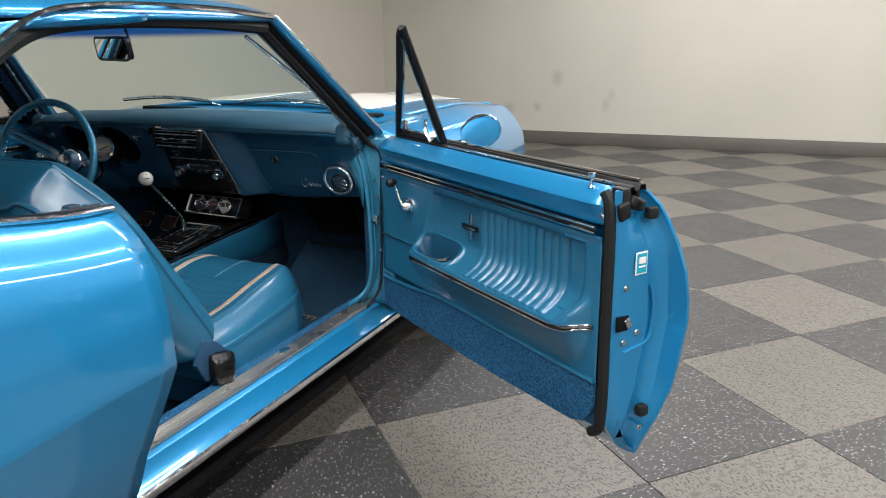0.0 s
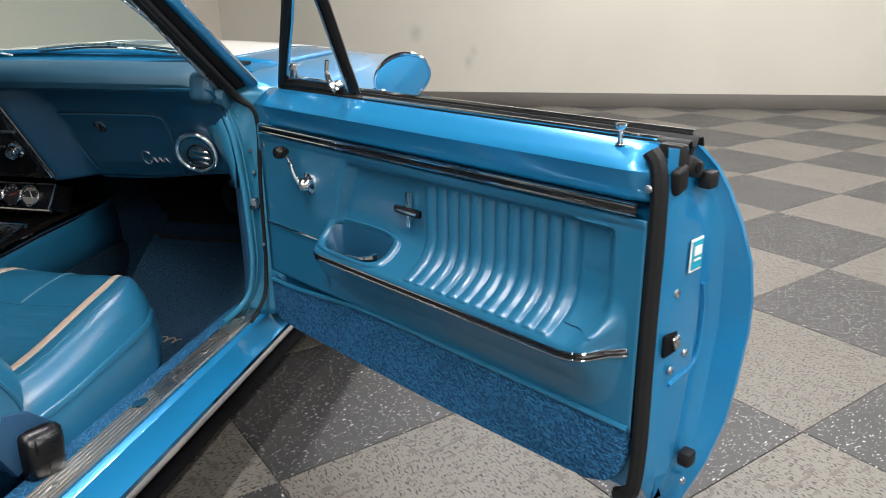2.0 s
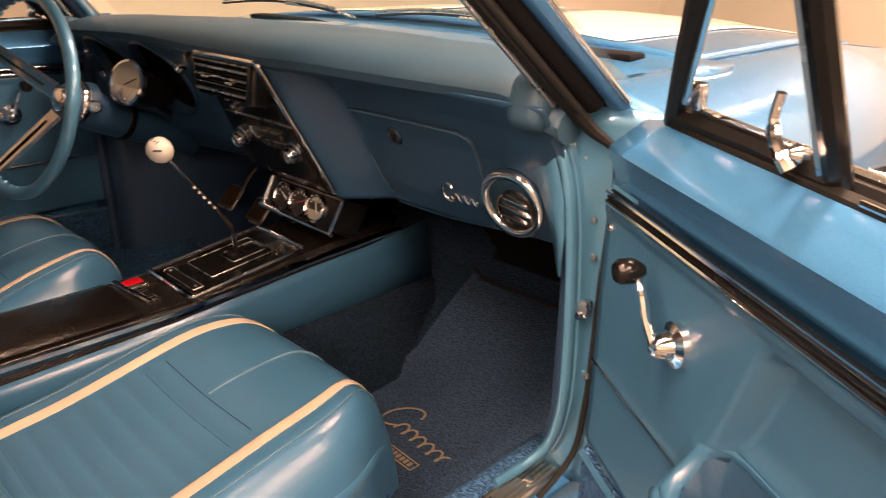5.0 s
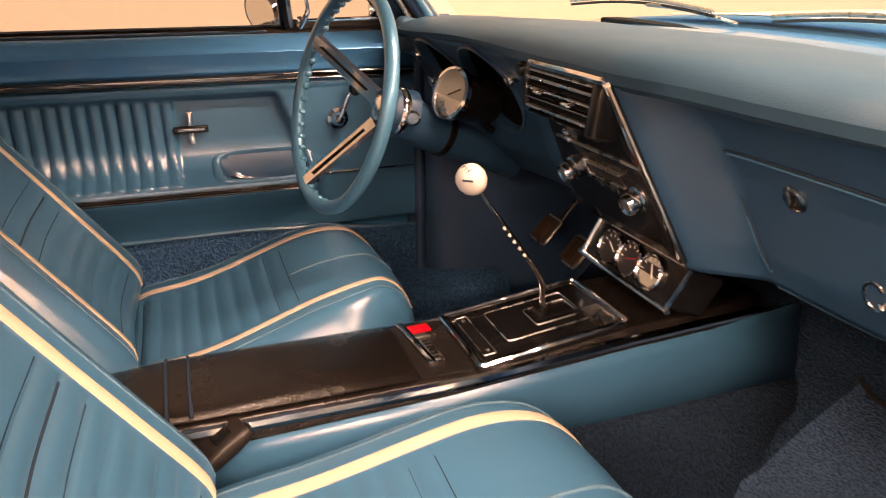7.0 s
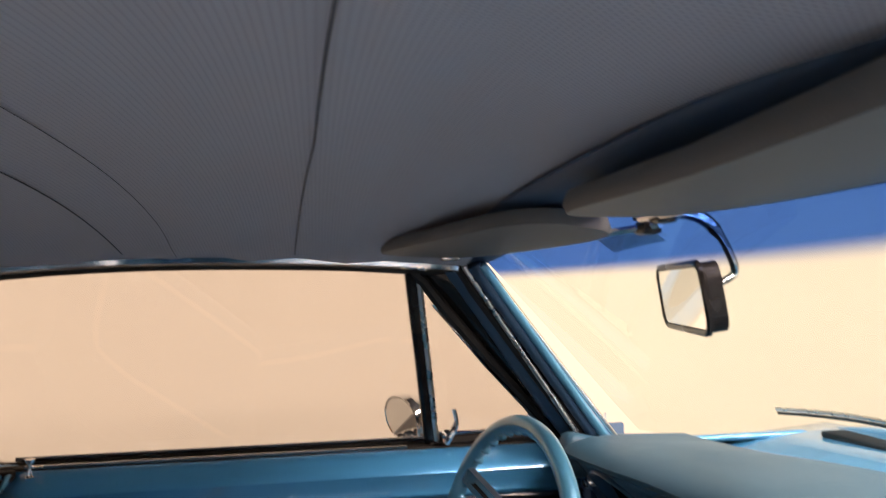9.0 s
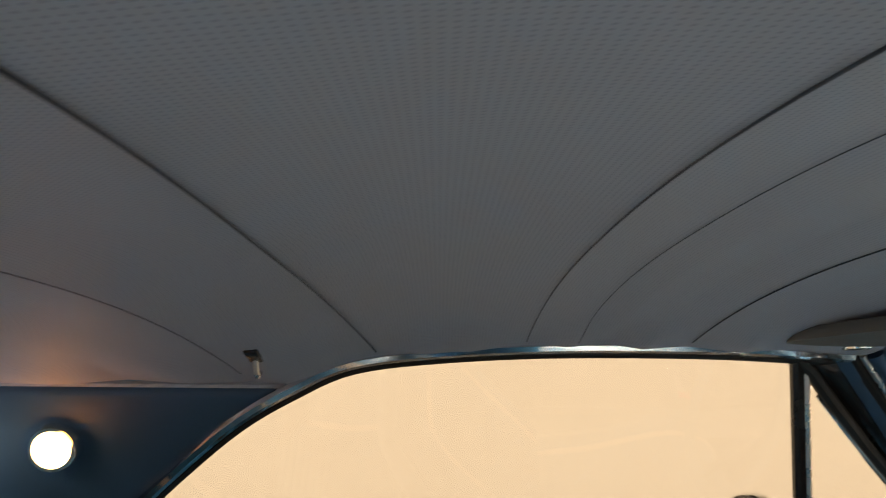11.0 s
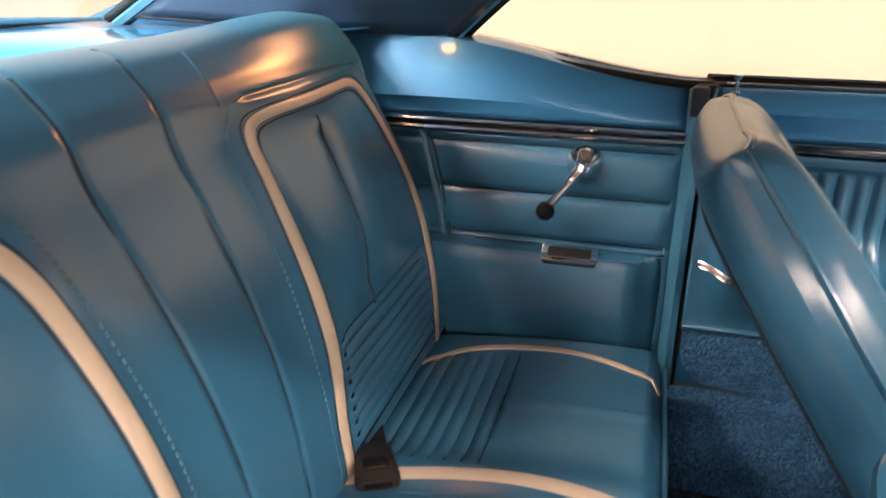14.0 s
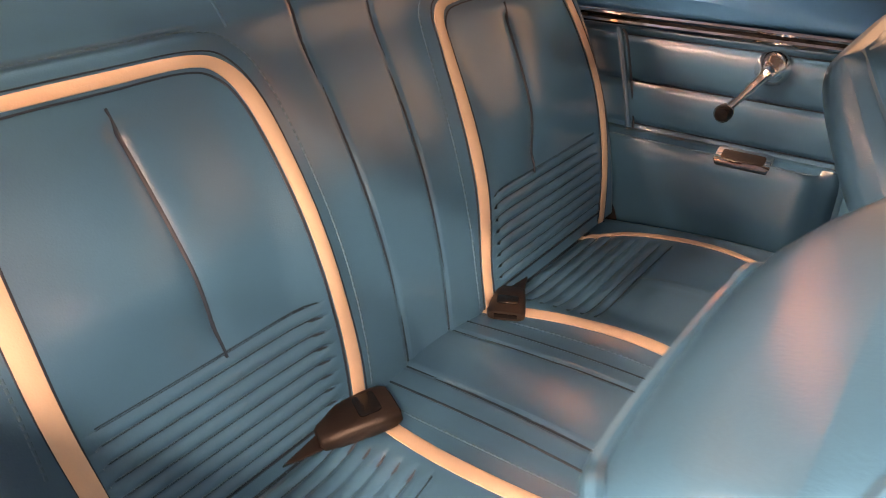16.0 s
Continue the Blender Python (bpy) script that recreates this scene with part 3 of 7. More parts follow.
def quarter(s):
    gap_y = (lambda z: table(z, [(0.24, -1.03), (0.4, -1.03), (0.58, -0.985), (0.75, -0.985), (0.91, -0.995)])) if s > 0 else REAR_GAP
    zs = np.concatenate([np.linspace(0.25, 0.584, 10), [0.587, 0.59], np.linspace(0.594, 0.906, 18)])
    rows = []
    for z in zs:
        row = []
        for a in np.linspace(0, 1, 46):
            y = gap_y(z) - 0.004 + a * (-2.95 - gap_y(z))
            hip = 0.03 * ramp(-1.05, -1.6, y)
            up = 0.06 * ramp(-1.0, -1.5, y) * ramp(0.6, 0.9, z)
            x = flank(z) + hip - 0.05 * ramp(-2.2, -2.95, y)
            wy = (y + 1.74) / 0.36
            lift = 0.0
            if abs(wy) < 1:
                arch = 0.25 + 0.4 * math.sqrt(1 - wy * wy)
                if z < arch:
                    lift = arch - z
            row.append((s * x, y, z + up + lift))
        rows.append(row)
    part("quarter_panel", grid(rows), PAINT, car, "glossy blue rear quarter panel with a body crease", thick=0.012)
    # jamb face at the front of the panel
    rows = []
    for z in zs:
        rows.append([(s * x, gap_y(z) - 0.006 + 0.012 * (1 - k) * 0, z) for k, x in ((0, flank(z) - 0.004), (0.3, flank(z) - 0.045), (1, 0.72))])
    part("door_jamb", grid(rows), PAINT_IN, car, "blue painted rear door jamb", thick=0.004)
    # belt top: from the outer edge to the inside, window slot and chrome
    rows = []
    for y in np.linspace(-1.0, -1.62, 16):
        up = 0.06 * ramp(-1.0, -1.5, y)
        rows.append([(s * 0.795, y, 0.906 + up), (s * 0.786, y, 0.912 + up), (s * 0.776, y, 0.908 + up), (s * 0.774, y, 0.88 + up)])
    part("belt_edge", grid(rows), PAINT, car, thick=0.003)
    part("belt_chrome", tube([(s * (0.8 + 0.02 * ramp(-1, -1.6, y)), y, 0.907 + 0.06 * ramp(-1.0, -1.5, y)) for y in np.linspace(-1.0, -1.5, 10)], 0.008, 8), CHROME, car, "chrome strip under the rear side window")
    part("window_channel", tube([(s * 0.766, y, 0.905 + 0.05 * ramp(-1.0, -1.5, y)) for y in np.linspace(-1.0, -1.47, 10)], 0.008, 6), RUBBER, car)


both(quarter)


def fender(s):
    rows = []
    for z in np.linspace(0.3, 0.88, 20):
        row = []
        for y in np.linspace(0.17, 1.8, 40):
            x = min(flank(z), 0.9) - 0.015 - 0.1 * ramp(0.75, 1.8, y) - 0.3 * ramp(1.45, 1.82, y) ** 2 - 0.015 * ramp(0.8, 0.2, y) * ramp(0.7, 0.95, z)
            wy = (y - 0.85) / 0.36
            lift = 0.0
            if abs(wy) < 1:
                arch = 0.28 + 0.37 * math.sqrt(1 - wy * wy)
                lift = max(0.0, arch - z)
            row.append((s * x, y, z + lift - 0.06 * ramp(0.9, 1.8, y) * ramp(0.6, 0.88, z)))
        rows.append(row)
    for k in np.linspace(0.08, 1, 8):
        row = []
        for y in np.linspace(0.17, 1.8, 40):
            x0 = flank(0.88) - 0.015 - 0.1 * ramp(0.75, 1.8, y) - 0.3 * ramp(1.45, 1.82, y) ** 2 - 0.015 * ramp(0.8, 0.2, y)
            row.append((s * (x0 + (min(0.66, x0 - 0.05) - x0) * k), y, 0.88 + 0.04 * math.sin(k * math.pi / 2) - 0.06 * ramp(0.9, 1.8, y)))
        rows.append(row)
    part("fender", grid(rows), PAINT, car, "glossy blue front fender", thick=0.01)


both(fender)

# hood with a pale band over a blue middle, cowl and wipers
def hood_half(y):
    """Half the hood's width, narrowing with the fenders towards the nose."""
    return 0.655 - 0.09 * ramp(0.9, 1.8, y) - 0.27 * ramp(1.45, 1.82, y) ** 2


rows = []
for y in np.linspace(0.5, 1.8, 30):
    rows.append([(x * hood_half(y) / 0.655, y, 0.925 + 0.035 * (1 - (x / 0.66) ** 2) - 0.06 * ramp(0.9, 1.8, y)) for x in np.linspace(-0.655, 0.655, 40)])
hood = part("hood", grid(rows), PAINT, car, "blue hood with two broad white bands", thick=0.01)


def hood_band(x0, x1):
    rows = []
    for y in np.linspace(0.52, 1.78, 26):
        rows.append([(x * hood_half(y) / 0.655, y, 0.9285 + 0.035 * (1 - (x / 0.66) ** 2) - 0.06 * ramp(0.9, 1.8, y)) for x in np.linspace(x0, x1, 12)])
    part("band", grid(rows), WHITE_PAINT, hood, "broad white painted band", thick=0.002)


hood_band(0.14, 0.5)
hood_band(-0.5, -0.14)
rows = [[(x, y, z + 0.02 * (1 - (x / 0.7) ** 2)) for x in np.linspace(-0.72, 0.72, 20)] for y, z in ((0.52, 0.925), (0.47, 0.92), (0.4, 0.915), (0.28, 0.9))]
part("cowl", grid(rows), PAINT, car, "blue cowl panel below the windshield", thick=0.01)
# broad dark boxes: the air intakes together with the shade below the wipers
for x in (-0.34, 0.34):
    part("cowl_grille", box((x, 0.44, 0.928), (0.5, 0.05, 0.012), 0.004), DARK, car, "dark air intake in the cowl, with the shade below the wipers")
part("nose_panel", grid([[(x, 1.8 + 0.09 * (1 - (x / 0.8) ** 2) * math.sin(k * 2.2), 0.86 - 0.55 * k) for x in np.linspace(-0.5, 0.5, 20)] for k in np.linspace(0, 1, 8)]), PAINT, car, thick=0.01)
part("trunk_lid", grid([[(x, y, z + 0.03 * (1 - (x / 0.8) ** 2)) for x in np.linspace(-0.8, 0.8, 16)] for y, z in ((-2.22, 0.985), (-2.5, 0.965), (-2.8, 0.945), (-2.95, 0.91), (-3.0, 0.8), (-2.98, 0.4))]), PAINT, car, "blue trunk lid and tail", thick=0.01)


def wiper(x0, x1):
    blade = [(x, 0.375 + 0.05 * (1 - (x / 0.7) ** 2) - 0.03 + 0.01, 0.968 + 0.014 * math.sin(k * math.pi)) for k, x in zip(np.linspace(0, 1, 14), np.linspace(x0, x1, 14))]
    w = part("wiper", tube(blade, 0.003, 6, flat=1.3), STEEL, car, "thin steel and rubber windshield wiper")
    part("arm", tube(smooth_path([(x0 * 0.4 + x1 * 0.6, 0.385, 0.972), (x0 * 0.2 + x1 * 0.8, 0.42, 0.965), (x1, 0.46, 0.945)], 5), 0.004, 6), STEEL, w)
    part("rubber", tube([(x, y + 0.004, z - 0.008) for x, y, z in blade], 0.003, 6), RUBBER, w)


wiper(-0.05, 0.41)
wiper(-0.64, -0.19)


# windshield, bowed forward in the middle
def shield(x, k):
    """k: 0 at the header, 1 at the cowl."""
    bow = 1 - (x / (0.6 + 0.14 * k)) ** 2
    base = 0.1 if x > 0 else 0.1 + 0.08 * max(-1, x / 0.7)
    return (x, -0.205 * (1 - k) + (base + 0.1) * k + bow * (0.06 + 0.13 * k), 1.256 - 0.33 * k + 0.05 * bow * (1 - k))


ws = part("windshield", grid([[shield(a * (0.598 + 0.128 * k), k) for a in np.linspace(-1, 1, 24)] for k in np.linspace(0, 1, 16)]), WSHIELD, car, "clear windshield with a blue shade band along its top")
ws.visible_shadow = False
part("header", grid([[(x, -0.268, 1.2475 + 0.058 * (1 - abs(x / 0.6) ** 3)), (x, -0.225 + 0.03 * (1 - (x / 0.6) ** 2), 1.246 + 0.052 * (1 - abs(x / 0.6) ** 2.5)), (shield(x, 0.02)[0], shield(x, 0.02)[1] - 0.012, shield(x, 0.02)[2] - 0.006), shield(x, -0.01)] for x in np.linspace(-0.6, 0.6, 24)]), SAIL, car, "dark navy header above the windshield", thick=0.004)
# thin grey see-through strip just inside the glass
sticker = part("windshield_strip", grid([[Vector(shield(x, k)) + Vector((0, -0.002, -0.003)) for x in np.linspace(-0.29, -0.17, 6)] for k in (0.085, 0.13)]), GREY_STRIP, car, "grey translucent strip high on the windshield")
part("header_chrome", tube([(x, shield(x, 0.02)[1] + 0.012, shield(x, 0.02)[2] + 0.006) for x in np.linspace(-0.6, 0.6, 20)], 0.007, 6), CHROME, car)

# raised side windows on the driver's side
def side_pane(name, y0, y1, label):
    rows = []
    for y in np.linspace(y0, y1, 16):
        top_z = table(-y, [(-p[0], p[1]) for p in RAIL]) - 0.006
        top_x = table(-y, [(-p[0], p[2]) for p in RAIL]) + 0.014
        foot_x, foot_z = 0.772 + 0.02 * ramp(-1.0, -1.5, y), min(0.9 + 0.05 * ramp(-1.0, -1.5, y), top_z - 0.002)
        rows.append([(-(foot_x + (max(top_x, 0.6) - foot_x) * k), y + 0.058 * (1 - k) * ramp(-0.6, -0.332, y), foot_z + (top_z - foot_z) * k) for k in np.linspace(0, 1, 8)])
    g = part(name, grid(rows), SIDE_GLASS, car, label)
    g.visible_shadow = False


side_pane("door_glass", -0.332, -1.015, "raised side window of the driver's door")
side_pane("quarter_glass", -1.015, -1.486, "raised rear side window")


# rear glass
def backlight(x, k):
    bow = 1 - (x / 0.66) ** 2
    return (x, -1.635 - 0.47 * k - 0.06 * bow, 1.225 - 0.235 * k + 0.015 * bow)


rg = part("rear_window", grid([[backlight(a * (0.565 + 0.08 * k), k) for a in np.linspace(-1, 1, 20)] for k in np.linspace(0, 1, 10)]), SIDE_GLASS, car, "clear sloping rear window")
rg.visible_shadow = False
for s in (-1, 1):
    part("rear_window_trim", tube([Vector(backlight(s * (0.57 + 0.08 * k), k)) + Vector((0, 0.012, -0.004)) for k in np.linspace(-0.02, 1, 8)], 0.017, 8, flat=0.8), PAINT_IN, car, "pale blue inside trim of the rear window")
    part("rear_window_seal", tube([Vector(backlight(s * (0.56 + 0.08 * k), k)) + Vector((0, -0.004, 0.004)) for k in np.linspace(-0.02, 1, 8)], 0.008, 6), RUBBER, car)
part("rear_header", tube([Vector(backlight(x, -0.04)) for x in np.linspace(-0.57, 0.57, 16)], 0.018, 8, flat=0.7), HEAD, car)
part("package_tray", grid([[(x, y, z) for x in np.linspace(-0.72, 0.72, 10)] for y, z in ((-1.66, 0.975), (-1.8, 0.985), (-2.1, 0.985), (-2.24, 0.985))]), VINYL_DARK, car, "dark blue shelf behind the rear seat", thick=0.01)

# rocker, sill plate and floor pan
def sill(s):
    prof = [(0.60, 0.205), (0.605, 0.27), (0.62, 0.3), (0.66, 0.308), (0.70, 0.306), (0.722, 0.296), (0.735, 0.27), (0.75, 0.258), (0.762, 0.245), (0.758, 0.225), (0.70, 0.215)]
    part("rocker", grid([[(s * x, y, z) for x, z in prof] for y in np.linspace(-1.08, 0.22, 20)]), PAINT, car, "glossy blue rocker panel under the door", thick=0.004)
    part("rocker_chrome", tube([(s * 0.757, y, 0.238) for y in np.linspace(-1.42, 0.9, 20)], 0.009, 8, flat=1.4), CHROME, car, "chrome moulding along the bottom of the rocker")
    if s > 0:
        plate = part("sill_plate", grid([[(s * x, y, z) for x, z in ((0.656, 0.308), (0.659, 0.314), (0.677, 0.3165), (0.702, 0.314), (0.708, 0.303))] for y in np.linspace(-0.99, 0.14, 12)]), SILL, car, "worn ribbed metal sill plate", thick=0.003)
        for k in range(5):
            x = 0.665 + 0.0082 * k
            part("rib", tube([(s * x, y, 0.3148 + 0.002 * math.sin((x - 0.64) / 0.065 * math.pi)) for y in (-0.985, -0.4, 0.135)], 0.0022, 6), SILL, plate)
        for y in (-0.93, -0.62, -0.12, 0.08):
            part("screw", lathe([(0.001, 0.0), (0.007, 0.0), (0.006, 0.003), (0.001, 0.004)], Matrix.Translation((s * 0.6895, y, 0.3165)), 10), STEEL, plate)
        medal = part("medallion", slab(ellipse(0.013, 0.022), 0.003, Matrix.Translation((s * 0.681, -0.36, 0.3195)), 0.001), CHROME, plate, "oval chrome badge on the sill plate")
        tagged(medal, "oval chrome badge")
    # carpet that rises to the sill
    part("sill_carpet", grid([[(s * x, y, z) for x, z in ((0.5, 0.199), (0.57, 0.203), (0.592, 0.225), (0.598, 0.27)) + (((0.612, 0.304), (0.626, 0.315), (0.661, 0.3175)) if s > 0 else ((0.612, 0.306), (0.64, 0.318), (0.66, 0.321), (0.705, 0.322), (0.715, 0.34)))] for y in np.linspace(-1.02, 0.2, 14)]), CARPET, car, "blue looped carpet along the door sill", thick=0.004)


both(sill)
rows = []
for y, z in ((-1.5, 0.3), (-1.08, 0.21), (-1.0, 0.197), (-0.6, 0.195), (0.0, 0.193), (0.25, 0.195), (0.42, 0.26), (0.58, 0.42)):
    row = []
    for x in np.linspace(-0.62, 0.62, 50):
        hump = math.exp(-(abs(x) / 0.13) ** 4) * table(y, [(-1.5, 0.12), (-0.9, 0.14), (0.1, 0.2), (0.5, 0.22), (0.7, 0.12)])
        row.append((x, y, z + hump))
    rows.append(row)
part("floor_carpet", grid(rows), SHADED_CARPET, car, "blue cut-pile carpet on the floor pan, darkened for footwell shade")
part("underbody", box((0, -0.5, 0.15), (1.46, 3.4, 0.03), 0.01), DARK, car)
# under-dash shade is put into the firewall's colour
part("firewall", grid([[(x, y, z) for x in np.linspace(-0.68, 0.68, 8)] for y, z in ((0.57, 0.4), (0.62, 0.46), (0.66, 0.7), (0.6, 0.88))]), DARK, car, "firewall under the dashboard, near-black for the shade there", thick=0.01)


BEAD = [(0.645, 0.128, 0.896), (0.665, 0.121, 0.861), (0.686, 0.12, 0.814), (0.7, 0.12, 0.752), (0.707, 0.12, 0.678), (0.711, 0.12, 0.599), (0.713, 0.12, 0.525), (0.712, 0.12, 0.465), (0.705, 0.12, 0.41), (0.692, 0.117, 0.366), (0.674, 0.09, 0.335), (0.66, 0.03, 0.322)]


def bead_x(z):
    return table(z, [(p[2], p[0]) for p in BEAD[::-1]])


def kick(s):
    """The front of the door opening: kick panel, rounded bead and hinge pillar."""
    b = 0.0 if s > 0 else -0.078
    # both kick panels take the navy vinyl to put footwell shade in their colour
    if s > 0:
        part("kick_panel", grid([[(x, y, z) for x, y in ((bead_x(z) - 0.004, 0.126), (0.668, 0.16), (0.655, 0.2), (0.64, 0.45), (0.63, 0.76))] for z in np.linspace(0.2, 0.87, 14)]), SAIL, car, "kick panel beside the footwell, coloured navy for the shade there", thick=0.004)
        part("jamb_bead", tube(smooth_path(BEAD, 5), 0.0095, 10, flat=0.85), PAINT_IN, car, "pale blue rounded bead round the door opening")
        rows = []
        for z in np.linspace(0.3, 0.9, 26):
            x = bead_x(z)
            rows.append([(xx, y, z) for xx, y in ((x, 0.123), (x + 0.011, 0.128), (x + 0.014, 0.136), (max(x + 0.02, 0.728), 0.146), (max(x + 0.03, 0.742), 0.152), (0.775, 0.165), (0.815, 0.178), (0.86, 0.19))])
        part("hinge_pillar", grid(rows), PAINT_IN, car, "blue painted hinge pillar", thick=0.004)
        part("dash_end", grid([[(x0, y0, z0), ((x0 + x1) / 2, 0.128, (z0 + z1) / 2), (x1, y1, z1)] for (x0, y0, z0), (x1, y1, z1) in zip(
            ((0.598, 0.122, 0.875), (0.61, 0.13, 0.83), (0.632, 0.137, 0.77), (0.655, 0.142, 0.71), (0.674, 0.146, 0.655)),
            ((0.642, 0.12, 0.895), (0.668, 0.117, 0.835), (0.688, 0.116, 0.78), (0.695, 0.116, 0.72), (0.69, 0.12, 0.655)))]), PAINT_IN, car, "blue painted cover between dash and door opening", thick=0.003)
        part("jamb_button", box((0.722, 0.136, 0.612), (0.024, 0.018, 0.028), 0.005), STEEL, car)
        part("button_stem", lathe([(0.001, 0.0), (0.006, 0.0), (0.005, 0.008), (0.001, 0.009)], facing((0.724, 0.127, 0.604), (0, -1, 0)), 10), DARK_CHROME, car)
        for z in (0.83, 0.745, 0.69, 0.5):
            part("jamb_bolt", lathe([(0.001, 0), (0.0055, 0), (0.0045, 0.004), (0.001, 0.005)], facing((bead_x(z) + 0.022, 0.143, z), (0, -1, 0)), 8), STEEL, car)
    else:
        part("kick_panel", grid([[(-x, y + b, z) for x, y in ((0.69, 0.1), (0.668, 0.14), (0.655, 0.2), (0.64, 0.45), (0.63, 0.76))] for z in np.linspace(0.2, 0.9, 10)]), SAIL, car, "kick panel beside the footwell, coloured navy for the shade there", thick=0.004)
        part("hinge_pillar", grid([[(-x, y + b, z) for x, y in ((0.688, 0.1), (0.7, 0.108), (0.715, 0.125), (0.735, 0.13), (0.76, 0.15), (0.79, 0.155), (0.815, 0.17), (0.86, 0.19))] for z in np.linspace(0.26, 0.94, 20)]), PAINT_IN, car, "blue painted hinge pillar", thick=0.004)
        part("pillar_filler", tube([(-0.706, 0.012, z) for z in (0.3, 0.5, 0.7, 0.9)], 0.013, 8), SAIL, car)
        part("jamb_plate", box((-0.738, 0.045, 0.6), (0.012, 0.11, 0.68), 0.003), SAIL, car)
    for z in (0.42, 0.78):
        part("hinge", box((s * 0.775, 0.145 + b, z), (0.05, 0.03, 0.07), 0.008), PAINT_IN, car)


both(kick)


def wheel(x, y):
    s = 1 if x > 0 else -1
    m = facing((x, y, 0.325), (s, 0, 0), (0, 1, 0))
    w = part("wheel", lathe([(0.2, -0.1), (0.29, -0.105), (0.318, -0.085), (0.325, -0.06), (0.325, 0.06), (0.318, 0.085), (0.29, 0.105), (0.2, 0.1), (0.19, 0.0)], m, 36), RUBBER, car, "black road tyre")
    part("rim", lathe([(0.001, 0.05), (0.05, 0.06), (0.07, 0.03), (0.17, 0.04), (0.2, 0.09), (0.205, 0.1), (0.195, -0.08), (0.001, -0.08)], m, 32), STEEL, w, "polished steel wheel rim")


for wx, wy in ((0.76, 0.85), (-0.76, 0.85), (0.76, -1.74), (-0.76, -1.74)):
    wheel(wx, wy)


# ---- doors, built in their own axes: u from the hinge to the rear, w inwards, z up ----
def skin_w(z):
    return table(z, [(0.27, -0.115), (0.33, -0.125), (0.45, -0.165), (0.585, -0.188), (0.6, -0.192), (0.7, -0.186), (0.8, -0.168), (0.86, -0.148), (0.9, -0.115), (0.912, -0.098)])


def edge_u(z):
    return table(z, [(0.27, 1.05), (0.36, 1.085), (0.47, 1.105), (0.65, 1.11), (0.74, 1.1), (0.85, 1.06), (0.905, 1.03)])


SHELF = [(0.475, 0.0), (0.5, 0.008), (0.53, 0.022), (0.56, 0.042), (0.574, 0.05), (0.594, 0.052), (0.6, 0.05), (0.605, 0.044), (0.611, 0.034), (0.62, 0.021), (0.632, 0.009), (0.648, 0.002), (0.665, 0.0)]
INSET = [(0.60, 0.0), (0.612, -0.004), (0.63, -0.012), (0.655, -0.02), (0.68, -0.024), (0.774, -0.024), (0.784, -0.006), (0.789, 0.0)]


def panel_w(u, z):
    """Relief of the moulded door panel."""
    low = 0.585 + 0.045 * ramp(0.925, 1.01, u)
    on = ramp(0.235, 0.275, u) * (1 - ramp(0.955, 1.005, u))
    w = table(z - (low - 0.585), SHELF) * on
    left = 0.265 + (z - 0.6) * 0.36
    inside = ramp(0, 0.014, u - left) * (1 - ramp(0.955, 0.975, u))
    w += table(z, INSET) * inside
    # moulded flutes that run down and out on to the shelf
    if 0.552 < u < 0.894 and 0.6 < z < 0.786:
        k = (u - 0.552) / 0.342 * 12
        f = 0.0115 * (abs(math.sin(k * math.pi)) ** 0.55)
        w += f * ramp(0.601, 0.609, z) * (1 - ramp(0.772, 0.782, z))
    if 0.9 < u < 0.968 and 0.62 < z < 0.786:
        w += 0.006 * ramp(0.9, 0.906, u) * (1 - ramp(0.962, 0.968, u)) * (0.15 + 0.85 * min(1, abs(z - 0.7) / 0.006))
    w += 0.003 * ramp(0.79, 0.8, z)
    return w


POCKET = [(0.375 + 0.1 * math.copysign(abs(math.cos(t)) ** 0.5, math.cos(t)), 0.6275 + 0.025 * math.copysign(abs(math.sin(t)) ** 0.5, math.sin(t))) for t in np.linspace(0, 2 * math.pi, 48, endpoint=False)]


